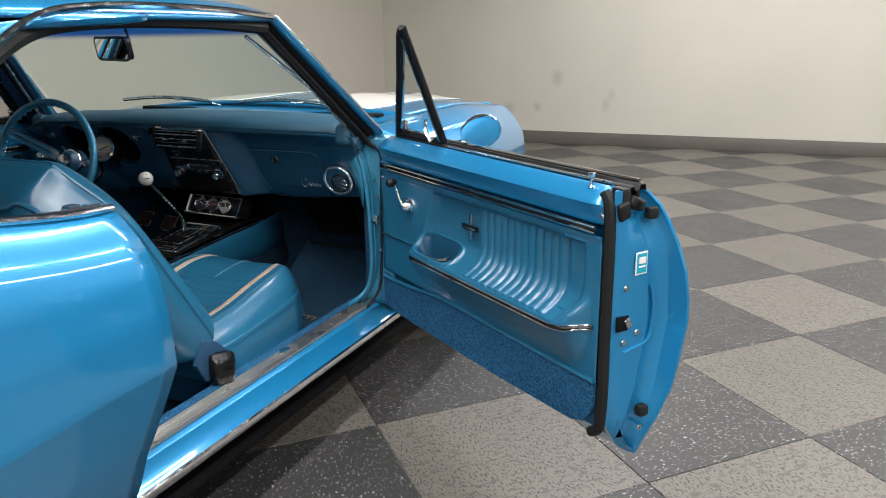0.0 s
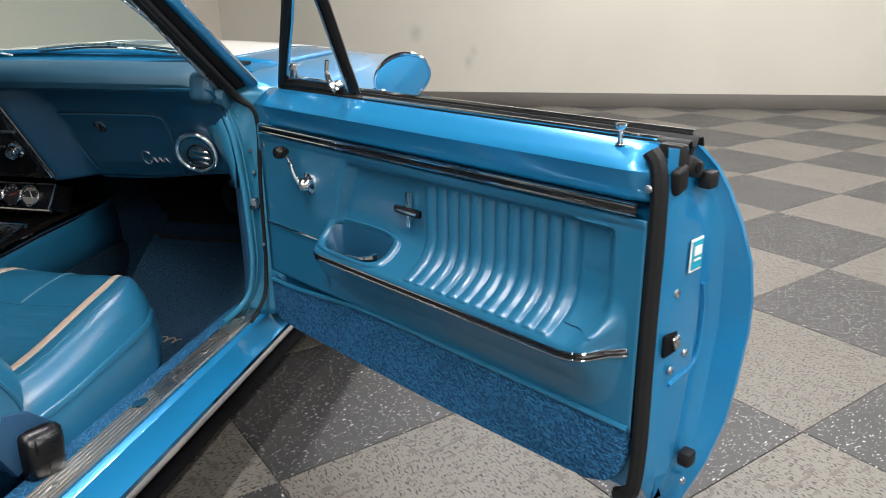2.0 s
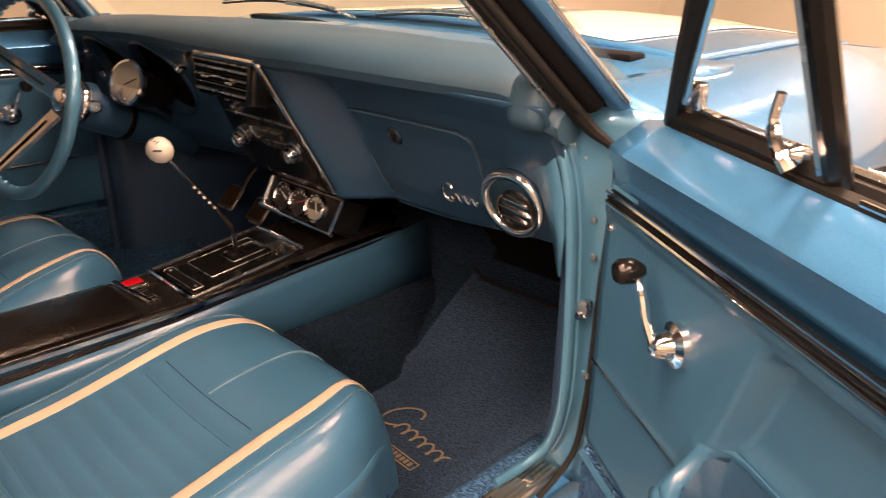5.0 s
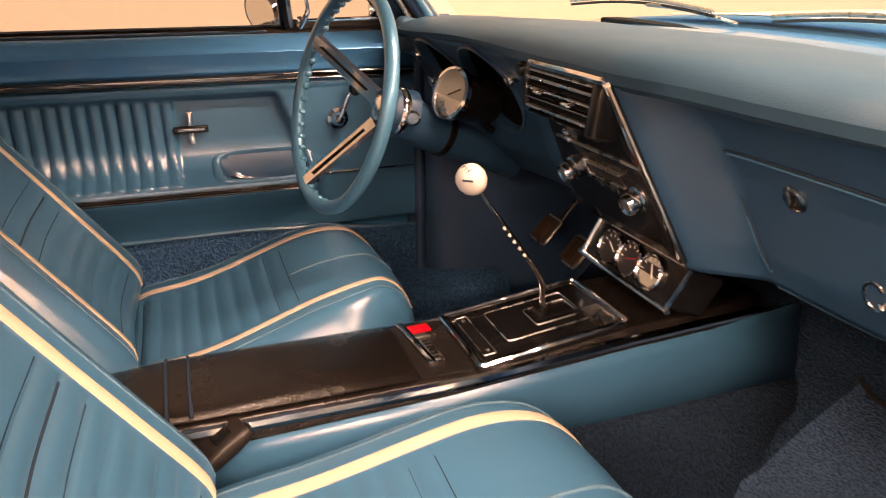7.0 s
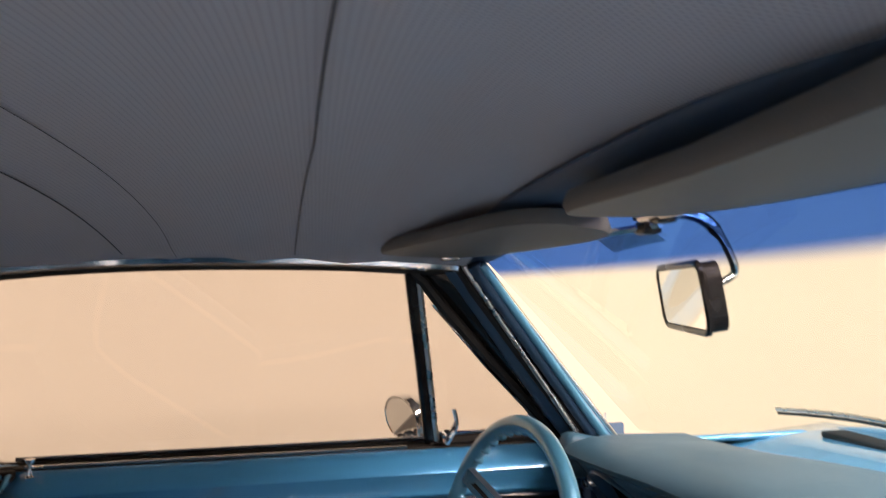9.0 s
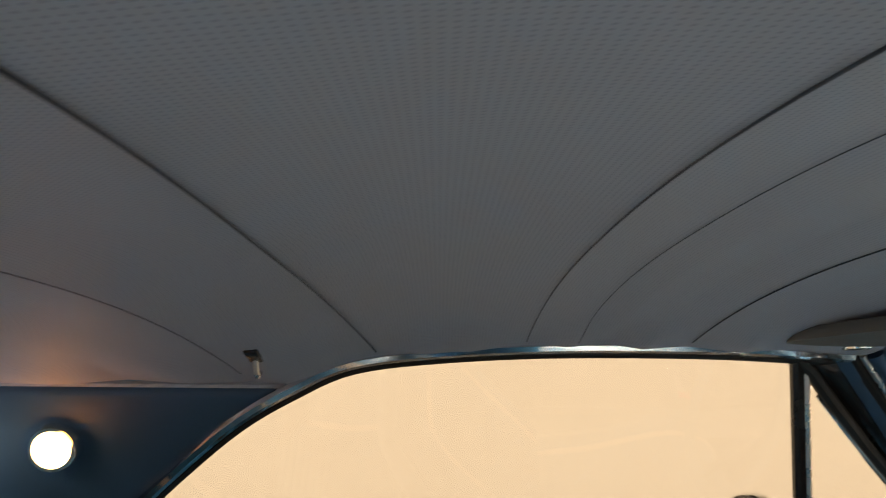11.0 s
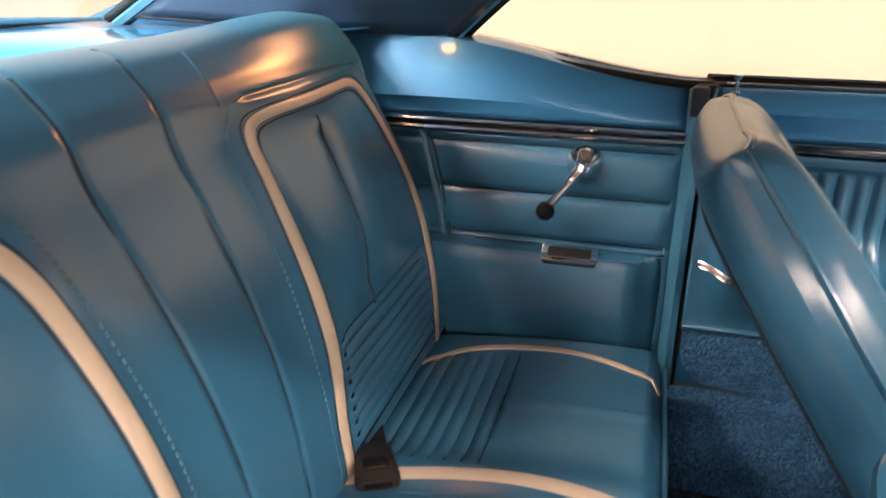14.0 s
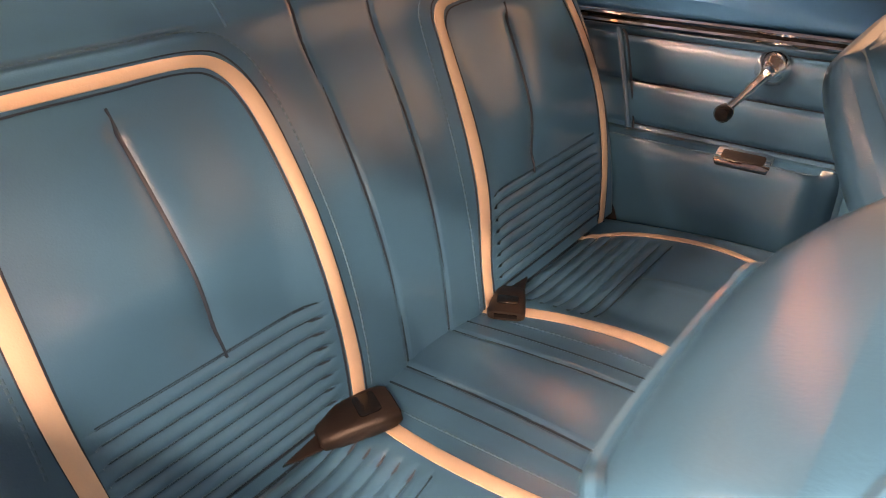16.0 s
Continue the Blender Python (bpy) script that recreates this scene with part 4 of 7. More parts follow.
def door(s, m):
    def L(u, w, z):
        return (u, -s * w, z)
    d = None
    # steel shell
    rows = []
    for z in (0.275, 0.28, 0.3, 0.33, 0.38, 0.45, 0.52, 0.585, 0.6, 0.66, 0.72, 0.78, 0.83, 0.865, 0.89, 0.905):
        e, o = edge_u(z), skin_w(z)
        i = min(e - 0.03, 1.055)
        n = -0.042 if z > 0.34 else table(z, [(0.275, o + 0.02), (0.31, -0.05), (0.34, -0.042)])
        r = n + 0.026 if z > 0.34 else n
        rows.append([L(*p, z) for p in ((0.0, n), (0.5, n), (1.02, n), (1.036, r), (1.046, min(r - 0.012, n + 0.01)), (1.05, min(r - 0.022, n - 0.002)), (i + 0.002, min(o + 0.078, n - 0.004)), (i - 0.003, min(o + 0.072, n - 0.0045)), (i - 0.006, min(o + 0.062, n - 0.005)), (i - 0.002, min(o + 0.04, n - 0.0055)), (i + 0.01, min(o + 0.022, n - 0.006)), (e - 0.008, min(o + 0.0135, n - 0.0065)), (e - 0.001, o + 0.012), (e, o + 0.005),
                                         (e - 0.004, o), (0.8, o), (0.5, o), (0.2, o), (0.02, o), (0.0, o + 0.01))])
    d = part("door", grid(rows, loop=True, caps=True), PAINT, car, "blue passenger door standing wide open on its hinges" if s > 0 else "closed blue driver's door with raised window", angle=30)
    d.matrix_local = m
    # painted upper band that rolls to the window slot
    rows = []
    for u in np.linspace(0.0, 1.028, 24):
        k = 0.012 * ramp(1.0, 1.028, u)
        rows.append([L(u, w - k, z) for w, z in ((-0.008, 0.828), (-0.009, 0.834), (-0.006, 0.846), (-0.001, 0.86), (0.004, 0.872), (0.0015, 0.876), (-0.012, 0.886), (-0.026, 0.896), (-0.037, 0.904), (-0.045, 0.906), (-0.05, 0.9))])
    part("upper_band", grid(rows), PAINT, d, "glossy blue painted metal at the top of the door", angle=28, thick=0.003)
    # moulded vinyl panel
    us = np.concatenate([np.linspace(0.006, 0.23, 14), np.linspace(0.24, 0.545, 34), np.linspace(0.55, 0.898, 97), np.linspace(0.903, 1.022, 24)])
    zs = np.concatenate([np.linspace(0.468, 0.56, 14), np.linspace(0.566, 0.63, 30), np.linspace(0.636, 0.765, 18), np.linspace(0.768, 0.806, 14)])
    bm = grid([[L(u, panel_w(u, z), z) for u in us] for z in zs])
    gone = [f for f in bm.faces if abs((f.calc_center_median().x - 0.375) / 0.096) ** 4 + abs((f.calc_center_median().z - 0.6275) / 0.0235) ** 4 < 1]
    bmesh.ops.delete(bm, geom=gone, context="FACES")
    panel = part("door_panel", bm, VINYL, d, "moulded blue vinyl door panel with upright flutes", angle=60, thick=0.003)
    # black and bright belt moulding
    part("belt_moulding", grid([[L(u, w, z) for w, z in ((0.0, 0.811), (0.006, 0.813), (0.008, 0.8195), (0.006, 0.826), (0.0, 0.828))] for u in (0.018, 0.35, 0.7, 1.008)]), BLACK if s > 0 else DARK_CHROME, d, "dark moulding with bright lines across the door", thick=0.002)
    # the driver's door lines use darker chrome to dim what they reflect
    for z in (0.8135, 0.8255):
        part("bright_line", tube([L(u, 0.0082, z) for u in (0.018, 0.5, 1.008)], 0.0025, 6), CHROME if s > 0 else DARK_CHROME, d)
    line = CHROME if s > 0 else DARK_CHROME
    # bright line along the armrest and the short line ahead of it
    path = [(u, table(u, [(0.262, 0.592), (0.28, 0.585), (0.92, 0.586), (0.95, 0.59), (1.008, 0.6)])) for u in np.linspace(0.262, 1.008, 34)]
    for dz, r, mt in ((0.0, 0.0045, BLACK), (0.0052, 0.0021, line), (-0.0052, 0.0021, line)):
        part("armrest_line", tube([L(u, max(panel_w(u, z), panel_w(u, z + dz)) + (0.0022 if mt is line else 0.0008), z + dz) for u, z in path], r, 6), mt, d)
    part("front_line", tube([L(u, 0.002, 0.594) for u in (0.012, 0.12, 0.258)], 0.0032, 6), CHROME, d)
    # carpeted lower edge
    out = [(0.004, 0.45), (0.004, 0.36), (0.02, 0.342)] + [(u, 0.336 + 0.012 * ramp(0.5, 1.0, u)) for u in np.linspace(0.1, 0.95, 14)] + \
          [(0.985, 0.36), (1.008, 0.385), (1.018, 0.42), (1.018, 0.468)] + [(u, 0.47 - 0.03 * ramp(0.45, 0.0, u)) for u in np.linspace(0.97, 0.05, 14)]
    part("carpet_panel", slab([(u, z) for u, z in out], 0.014, Matrix(((1, 0, 0, 0), (0, 0, -s, 0.012 * s), (0, 1, 0, 0), (0, 0, 0, 1))), 0.004), CARPET, d, "looped blue carpet along the foot of the door")
    part("carpet_piping", tube([L(u, 0.004, 0.474 - 0.03 * ramp(0.45, 0.0, u)) for u in np.linspace(0.01, 1.02, 16)], 0.005, 6), VINYL, d)
    # pull pocket in the armrest with its latch lever
    def ring(grow, drop=0.0, lift=0.0):
        out = []
        for u, z in POCKET:
            uu, zz = 0.375 + (u - 0.375) * grow, 0.6275 + (z - 0.6275) * grow
            w = panel_w(uu, zz)
            out.append(Vector(L(uu, w + lift * 0.5, zz + lift)) if not drop else Vector(L(0.375 + (uu - 0.375) * 0.9, 0.014 + (w - 0.014) * 0.72, zz + (0.566 - zz) * drop)))
        return out
    part("pocket_rim", grid([ring(1.14, 0, -0.001), ring(1.1, 0, 0.0045), ring(1.02, 0, 0.006), ring(0.95, 0, 0.004), ring(0.93, 0, -0.004)], loop=True), VINYL, d, "raised vinyl rim of the pull pocket", angle=60)
    part("pull_pocket", grid([ring(0.95, 0, -0.001), ring(0.93, 0.35), ring(0.9, 0.75), ring(0.8, 1.0), ring(0.02, 1.0)], loop=True), VINYL_DARK, d, "deep pull pocket in the armrest")
    part("latch_lever", tube(smooth_path([L(0.315, 0.03, 0.597), L(0.36, 0.033, 0.599), L(0.41, 0.028, 0.603), L(0.448, 0.014, 0.612)], 5), [0.0045] * 10 + [0.006] * 3 + [0.01] * 3, 8), CHROME, d, "chrome door latch lever")
    ub = 0.508 if s > 0 else 0.522
    # cross-shaped badge, its lettering left as a plain bar
    b = part("badge", box(L(ub, 0.004 - 0.02, 0.717), (0.0125, 0.009, 0.072), 0.003), CHROME, d, "cross-shaped black and chrome badge")
    part("cross_bar", box(L(ub, 0.008 - 0.02, 0.714), (0.072, 0.01, 0.0155), 0.003), BLACK, b)
    part("bright_bar", box(L(ub, 0.0125 - 0.02, 0.714), (0.058, 0.004, 0.006), 0.0015), CHROME, b)
    # window crank
    ax = facing(L(0.203, 0.0, 0.72), (0, -s, 0), (1, 0, 0))
    cr = part("window_crank", lathe([(0.025, 0), (0.024, 0.007), (0.016, 0.012), (0.012, 0.026), (0.008, 0.031), (0.001, 0.033)], ax, 20), CHROME, d, "chrome window crank with a black knob")
    arm = smooth_path([L(0.203, 0.026, 0.72), L(0.194, 0.033, 0.744), L(0.186, 0.036, 0.768), L(0.174, 0.038, 0.787)], 6)
    part("arm", tube(arm, 0.0062, 8, flat=0.7), CHROME, cr)
    part("knob", lathe([(0.006, -0.006), (0.01, 0.0), (0.0135, 0.007), (0.0135, 0.02), (0.01, 0.025), (0.001, 0.026)], facing(L(0.17, 0.036, 0.79), (0, -s, 0)), 14), BLACK, cr)
    # lock pin and screws
    pin = part("lock_pin", lathe([(0.008, 0), (0.0045, 0.003), (0.0038, 0.021), (0.0075, 0.024), (0.009, 0.03), (0.001, 0.031)], Matrix.Translation(L(0.952 if s > 0 else 0.985, -0.03, 0.899)), 12), CHROME, d, "small chrome lock pin")
    for u, w, z in ((0.268, -0.004, 0.872), (1.022, 0.004, 0.852), (0.02, 0.0, 0.78)):
        part("screw", lathe([(0.001, 0), (0.006, 0), (0.005, 0.003), (0.001, 0.004)], facing(L(u, w, z), (0, -s, 0)), 10), STEEL, d)
    # window slot: black felt, bright edge
    part("window_felt", grid([[L(u, w, z) for w, z in ((-0.046, 0.898), (-0.05, 0.909), (-0.06, 0.913), (-0.066, 0.902), (-0.074, 0.902), (-0.08, 0.914), (-0.094, 0.913), (-0.098, 0.9))] for u in np.linspace(0.03, 1.045, 10)]), RUBBER, d, "black felt seals of the window slot", thick=0.002)
    part("belt_chrome", tube([L(u, -0.094, 0.917) for u in (0.05, 0.5, 1.03)], 0.0045, 6), CHROME, d)
    part("belt_chrome", tube([L(u, -0.05, 0.911) for u in (0.34, 0.7, 1.0)], 0.003, 6), CHROME, d)
    # vent window: divider bar, frame, pane, latch
    base_f, base_r, apex = (0.05, -0.06, 0.918), (0.294, -0.066, 0.912), (0.347, 0.092, 1.235)
    mid = (0.2, 0.015, 1.075)
    vent = part("vent_window", tube([L(*p) for p in (base_r, (0.32, 0.012, 1.075), apex)], 0.012, 8, flat=0.9), BLACK, d, "small triangular vent window in a black and chrome frame")
    part("chrome_edge", tube([L(p[0] - 0.012, p[1] + 0.004, p[2]) for p in (base_r, (0.32, 0.012, 1.075), apex)], 0.006, 6), STEEL, vent)
    front = [L(*p) for p in ((0.03, -0.06, 0.908), (0.12, -0.015, 1.0), (0.21, 0.028, 1.09), (0.285, 0.066, 1.17), (0.325, 0.086, 1.218), apex)]
    part("frame", tube(front, 0.012, 8, flat=0.9), RUBBER, vent)
    part("sill", tube([L(*p) for p in (base_f, (0.19, -0.064, 0.917), base_r)], 0.013, 8), RUBBER, vent)
    inner = [L(*p) for p in ((0.08, -0.042, 0.94), (0.2, 0.013, 1.063), (0.305, 0.066, 1.178))]
    part("chrome_frame", tube(inner, 0.004, 6), CHROME, vent)
    part("chrome_frame", tube([L(0.075, -0.055, 0.934), L(0.28, -0.06, 0.93)], 0.004, 6), CHROME, vent)
    bm = bmesh.new()
    bm.faces.new([bm.verts.new(L(*p)) for p in ((0.07, -0.055, 0.93), (0.285, -0.06, 0.93), (0.33, 0.075, 1.2), (0.305, 0.066, 1.185))])
    g = part("pane", bm, GLASS if s > 0 else SIDE_GLASS, vent)
    g.visible_shadow = False
    part("latch", tube(smooth_path([L(0.27, -0.036, 0.918), L(0.259, -0.03, 0.934), L(0.25, -0.028, 0.955), L(0.254, -0.028, 0.98)], 5), [0.007] * 4 + [0.006] * 6 + [0.0045] * 6, 8), CHROME, vent, "chrome vent window latch")
    part("latch_knob", lathe([(0.009, 0), (0.01, 0.008), (0.005, 0.015), (0.001, 0.016)], facing(L(0.266, -0.05, 0.93), (0, -s, 0.1)), 12), CHROME, vent)
    part("hinge_stub", box(L(0.1, -0.045, 0.95), (0.02, 0.012, 0.03), 0.004), CHROME, vent)
    # outside mirror on its stalk
    mc = Vector(L(0.3, -0.19, 0.937) if s > 0 else L(0.335, -0.165, 0.943))
    zdir = Vector((0.8, -0.53, -0.27)) if s > 0 else Vector((0.885, 0.42, -0.2))
    fr = facing(mc, zdir, (0.46, 0.76, 0.35) if s > 0 else (0, 1, 0))
    head = part("side_mirror", slab(ellipse(0.062, 0.05, 32), 0.012, fr @ Matrix.Translation((0, 0, -0.0125)), 0.0), CHROME, d, "round chrome side mirror")
    part("shell", lathe([(0.056, 0.0), (0.052, -0.016), (0.04, -0.034), (0.02, -0.046), (0.001, -0.05)], fr @ Matrix.Translation((0, 0, -0.011)) @ Matrix.Diagonal((1.08, 0.87, 1, 1)), 28), CHROME, head)
    part("mirror_pane", slab(ellipse(0.058, 0.046, 32), 0.003, fr), MIRROR, head, "reflecting mirror pane")
    part("rim", tube([fr @ Vector((0.061 * math.cos(a), 0.049 * math.sin(a), 0.001)) for a in np.linspace(0, 2 * math.pi, 36, endpoint=False)], 0.0035, 6, True), CHROME, head)
    part("stalk", tube(smooth_path([mc - zdir * 0.055, Vector(L(0.262, -0.17, 0.91)), Vector(L(0.25, -0.14, 0.893))] if s > 0 else [mc + Vector((-0.02, 0, -0.03)), Vector(L(0.34, -0.15, 0.905)), Vector(L(0.32, -0.125, 0.893))], 5), [0.012] * 5 + [0.016] * 5 + [0.02], 10), CHROME, head)
    # rear edge fittings, seen where the door stands open
    if s > 0:
        part("rear_seal", tube(smooth_path([L(*p) for p in ((1.012, -0.012, 0.9), (1.03, -0.012, 0.85), (1.032, -0.012, 0.6), (1.034, -0.012, 0.45), (1.03, -0.012, 0.37), (1.018, -0.014, 0.348), (1.0, -0.016, 0.335))], 5), 0.0125, 8, flat=1.0), RUBBER, d, "black rubber seal round the door's edge")
    rc = part("run_channel", box(L(1.03, -0.04, 0.887), (0.04, 0.022, 0.046), 0.007), RUBBER, d, "crumpled black rubber window channel at the door's rear edge")
    part("lip", box(L(1.035, -0.072, 0.874), (0.034, 0.046, 0.026), 0.008, 3, m=pose(0, 0, 0, -s * 24, 0, 0)), RUBBER, rc)
    part("lip", box(L(1.02, -0.086, 0.896), (0.03, 0.012, 0.028), 0.005), RUBBER, rc)
    part("flap", box(L(1.046, -0.034, 0.862), (0.014, 0.03, 0.04), 0.006, 3, m=pose(0, 0, 0, s * 18, 8, 0)), RUBBER, rc)
    part("hole", lathe([(0.001, 0.002), (0.007, 0.002), (0.008, 0.0)], facing(L(1.0525, -0.07, 0.874), (1, 0, 0)), 12), DARK, rc)
    for u, w, z in ((1.05, -0.112, 0.85), (1.07, -0.1, 0.398)):
        part("bumper", box(L(u, w, z), (0.022, 0.026, 0.026), 0.005), RUBBER, d)
    lt = part("latch", box(L(1.0495, -0.045, 0.612), (0.006, 0.036, 0.036), 0.004), DARK, d, "dark latch opening with a steel claw")
    part("claw", box(L(1.054, -0.058, 0.612), (0.008, 0.016, 0.024), 0.004, m=pose(0, 0, 0, 25, 0, 0)), STEEL, lt)
    for u, w, z in ((1.0505, -0.05, 0.692), (1.053, -0.048, 0.568), (1.055, -0.085, 0.585), (1.067, -0.1, 0.352)):
        part("screw", lathe([(0.001, 0), (0.007, 0), (0.006, 0.003), (0.001, 0.004)], facing(L(u, w, z), (1, 0, 0)), 10), STEEL, d)
    if s > 0:
        st = part("sticker", box(L(1.0575, -0.083, 0.745), (0.0016, 0.034, 0.05), 0), MARK, d, "small teal and white sticker on the door edge")
        st.rotation_euler = (0, 0, 0)
        part("field", box(L(1.0588, -0.083, 0.745), (0.0016, 0.028, 0.043), 0), TEAL, st)
        part("bar", box(L(1.06, -0.083, 0.752), (0.0016, 0.02, 0.014), 0), MARK, st)
        part("bar", box(L(1.06, -0.083, 0.738), (0.0016, 0.018, 0.003), 0), MARK, st)
    part("pressing", tube(smooth_path([L(*p) for p in ((1.0565, -0.118, 0.69), (1.0565, -0.13, 0.64), (1.0565, -0.12, 0.565), (1.054, -0.07, 0.548), (1.051, -0.05, 0.542))], 5), 0.004, 6), PAINT, d)
    # outside handle
    part("door_handle", tube(smooth_path([L(0.88, -0.17, 0.8), L(0.89, -0.205, 0.8), L(0.98, -0.21, 0.8), L(1.02, -0.178, 0.8)], 5), 0.009, 8), CHROME, d, "chrome outside door handle")
    return d


door(1, Matrix(((0.831, 0.555, 0, 0.79), (-0.555, 0.831, 0, 0.059), (0, 0, 1, 0), (0, 0, 0, 1))))
door(-1, Matrix(((0, 1, 0, -0.71), (-1, 0, 0, 0.02), (0, 0, 1, 0), (0, 0, 0, 1))))


# ---- rear side panels, ledges, sail panels ----
def quarter_trim(s):
    def L(x, y, z):
        return (s * x, y, z)
    rows = []
    for y in np.linspace(-1.034, -1.68, 22):
        r = ramp(-1.03, -1.5, y)
        zt = 0.905 + 0.075 * r
        rows.append([L(0.722, y, 0.834), L(0.722, y, 0.845), L(0.728 - 0.02 * r, y, 0.86 + 0.01 * r), L(0.744 - 0.02 * r, y, 0.885 + 0.035 * r), L(0.756 - 0.01 * r, y, zt - 0.008), L(0.775, y, zt), L(0.8, y, zt + 0.002)])
    q = part("side_panel", grid(rows), PAINT, None, thick=0.003)
    tagged(q, "blue painted ledge over a pleated vinyl panel beside the rear seat", "side panel", "panels beside the rear seat")
    # ledge behind the seat up to the rear window
    part("rear_ledge", grid([[L(x, y, z) for x, z in ((0.02 + 0.7 * ramp(-1.78, -1.6, y), 0.99), (0.4 + 0.34 * ramp(-1.78, -1.6, y), 0.988), (0.68 + 0.08 * ramp(-1.78, -1.6, y), 0.983), (0.78, 0.976))] for y in np.linspace(-1.6, -2.2, 12)]), PAINT, q, thick=0.003)
    # pleated vinyl
    us = np.linspace(-1.034, -1.6, 40)
    zs = np.linspace(0.36, 0.806, 90)

    def relief(y, z):
        w = 0.0
        if z > 0.598 and y < -1.045:
            for z0 in (0.612, 0.7, 0.79):
                w -= 0.006 * math.exp(-((z - z0) / 0.006) ** 2)
            w += 0.008 * abs(math.sin((z - 0.612) / 0.089 * math.pi)) * ramp(-1.045, -1.06, y) * (1 - ramp(-1.44, -1.47, y - (z - 0.7) * 0.25)) * (1 if z < 0.79 else 0)
        return w
    part("vinyl_panel", grid([[L(0.722 - relief(y, z), y, z) for y in us] for z in zs]), VINYL, q, "pleated blue vinyl panel", angle=60, thick=0.003)
    # armrest box
    rows = []
    for y in np.linspace(-1.046, -1.56, 30):
        k = 0.054 * ramp(-1.115, -1.046, y) ** 1.6
        rows.append([L(x + k * f, y, z) for x, z, f in ((0.722, 0.604, 0), (0.70, 0.602, 0.2), (0.676, 0.597, 0.9), (0.669, 0.588, 1), (0.667, 0.56, 1), (0.668, 0.42, 1), (0.672, 0.36, 1))])
    part("armrest", grid(rows), VINYL, q, "blue vinyl armrest box", thick=0.004)
    part("stitch", tube([L(0.675, y, 0.5995) for y in np.linspace(-1.09, -1.5, 8)], 0.0016, 5), STITCH, q)
    ash = part("ashtray", slab(rounded(0.105, 0.042, 0.008), 0.01, facing(L(0.686, -1.215, 0.594), (s * -0.5, 0, 0.87), (0, 1, 0)), 0.003), CHROME, q, "small chrome ashtray lid in the armrest")
    part("lid", slab(rounded(0.08, 0.022, 0.005), 0.003, facing(L(0.681, -1.215, 0.6027), (s * -0.5, 0, 0.87), (0, 1, 0)), 0.001), DIAL, ash)
    part("border_seam", tube(smooth_path([L(0.716, -1.452, 0.602), L(0.716, -1.46, 0.66), L(0.716, -1.487, 0.78), L(0.716, -1.5, 0.8)], 4), 0.0022, 6), SEAM, q)
    part("border", tube(smooth_path([L(0.719, -1.466, 0.602), L(0.719, -1.475, 0.66), L(0.719, -1.502, 0.78), L(0.719, -1.512, 0.8)], 4), 0.0065, 8), VINYL, q)
    for z in (0.612, 0.7, 0.79):
        part("pleat_seam", tube([L(0.7225, y, z) for y in np.linspace(-1.05, -1.455 - 0.2 * (z - 0.61), 6)], 0.0014, 5), SEAM, q)
    # bright moulding
    part("belt_moulding", grid([[L(x, y, z) for x, z in ((0.722, 0.81), (0.714, 0.812), (0.712, 0.821), (0.714, 0.83), (0.722, 0.832))] for y in np.linspace(-1.036, -1.6, 6)]), BLACK, q, thick=0.002)
    for z in (0.8135, 0.8285):
        part("bright_line", tube([L(0.7125, y, z) for y in (-1.036, -1.3, -1.6)], 0.0048, 6), CHROME, q)
    # crank
    ax = facing(L(0.716, -1.203, 0.767), (-s, 0, 0), (0, 1, 0))
    cr = part("window_crank", lathe([(0.032, 0), (0.031, 0.01), (0.024, 0.018), (0.018, 0.03), (0.012, 0.037), (0.001, 0.038)], ax, 18), CHROME, q, "chrome rear window crank with a black knob")
    part("arm", tube(smooth_path([L(0.687, -1.203, 0.767), L(0.68, -1.226, 0.735), L(0.675, -1.258, 0.692)], 5), [0.015] * 3 + [0.013] * 3 + [0.0105] * 5, 10, flat=0.75), CHROME, cr)
    part("knob", lathe([(0.008, -0.006), (0.016, 0.002), (0.017, 0.02), (0.012, 0.028), (0.001, 0.029)], facing(L(0.68, -1.262, 0.685), (-s, 0, 0)), 14), BLACK, cr)
    # jamb strip at the door's rear edge
    part("jamb_strip", grid([[L(x, y, z) for x, y in ((0.73, -1.008), (0.71, -1.01), (0.703, -1.022), (0.71, -1.038), (0.73, -1.04))] for z in np.linspace(0.3, 0.905, 12)]), PAINT_IN, q, "blue painted post behind the door", thick=0.003)
    part("door_seal", tube([L(0.724, -1.003, z) for z in np.linspace(0.3, 0.9, 8)], 0.0035, 8), RUBBER, q)
    part("jamb_cap", box(L(0.716, -1.022, 0.885), (0.026, 0.028, 0.05), 0.005), SEAM, q)


both(quarter_trim)


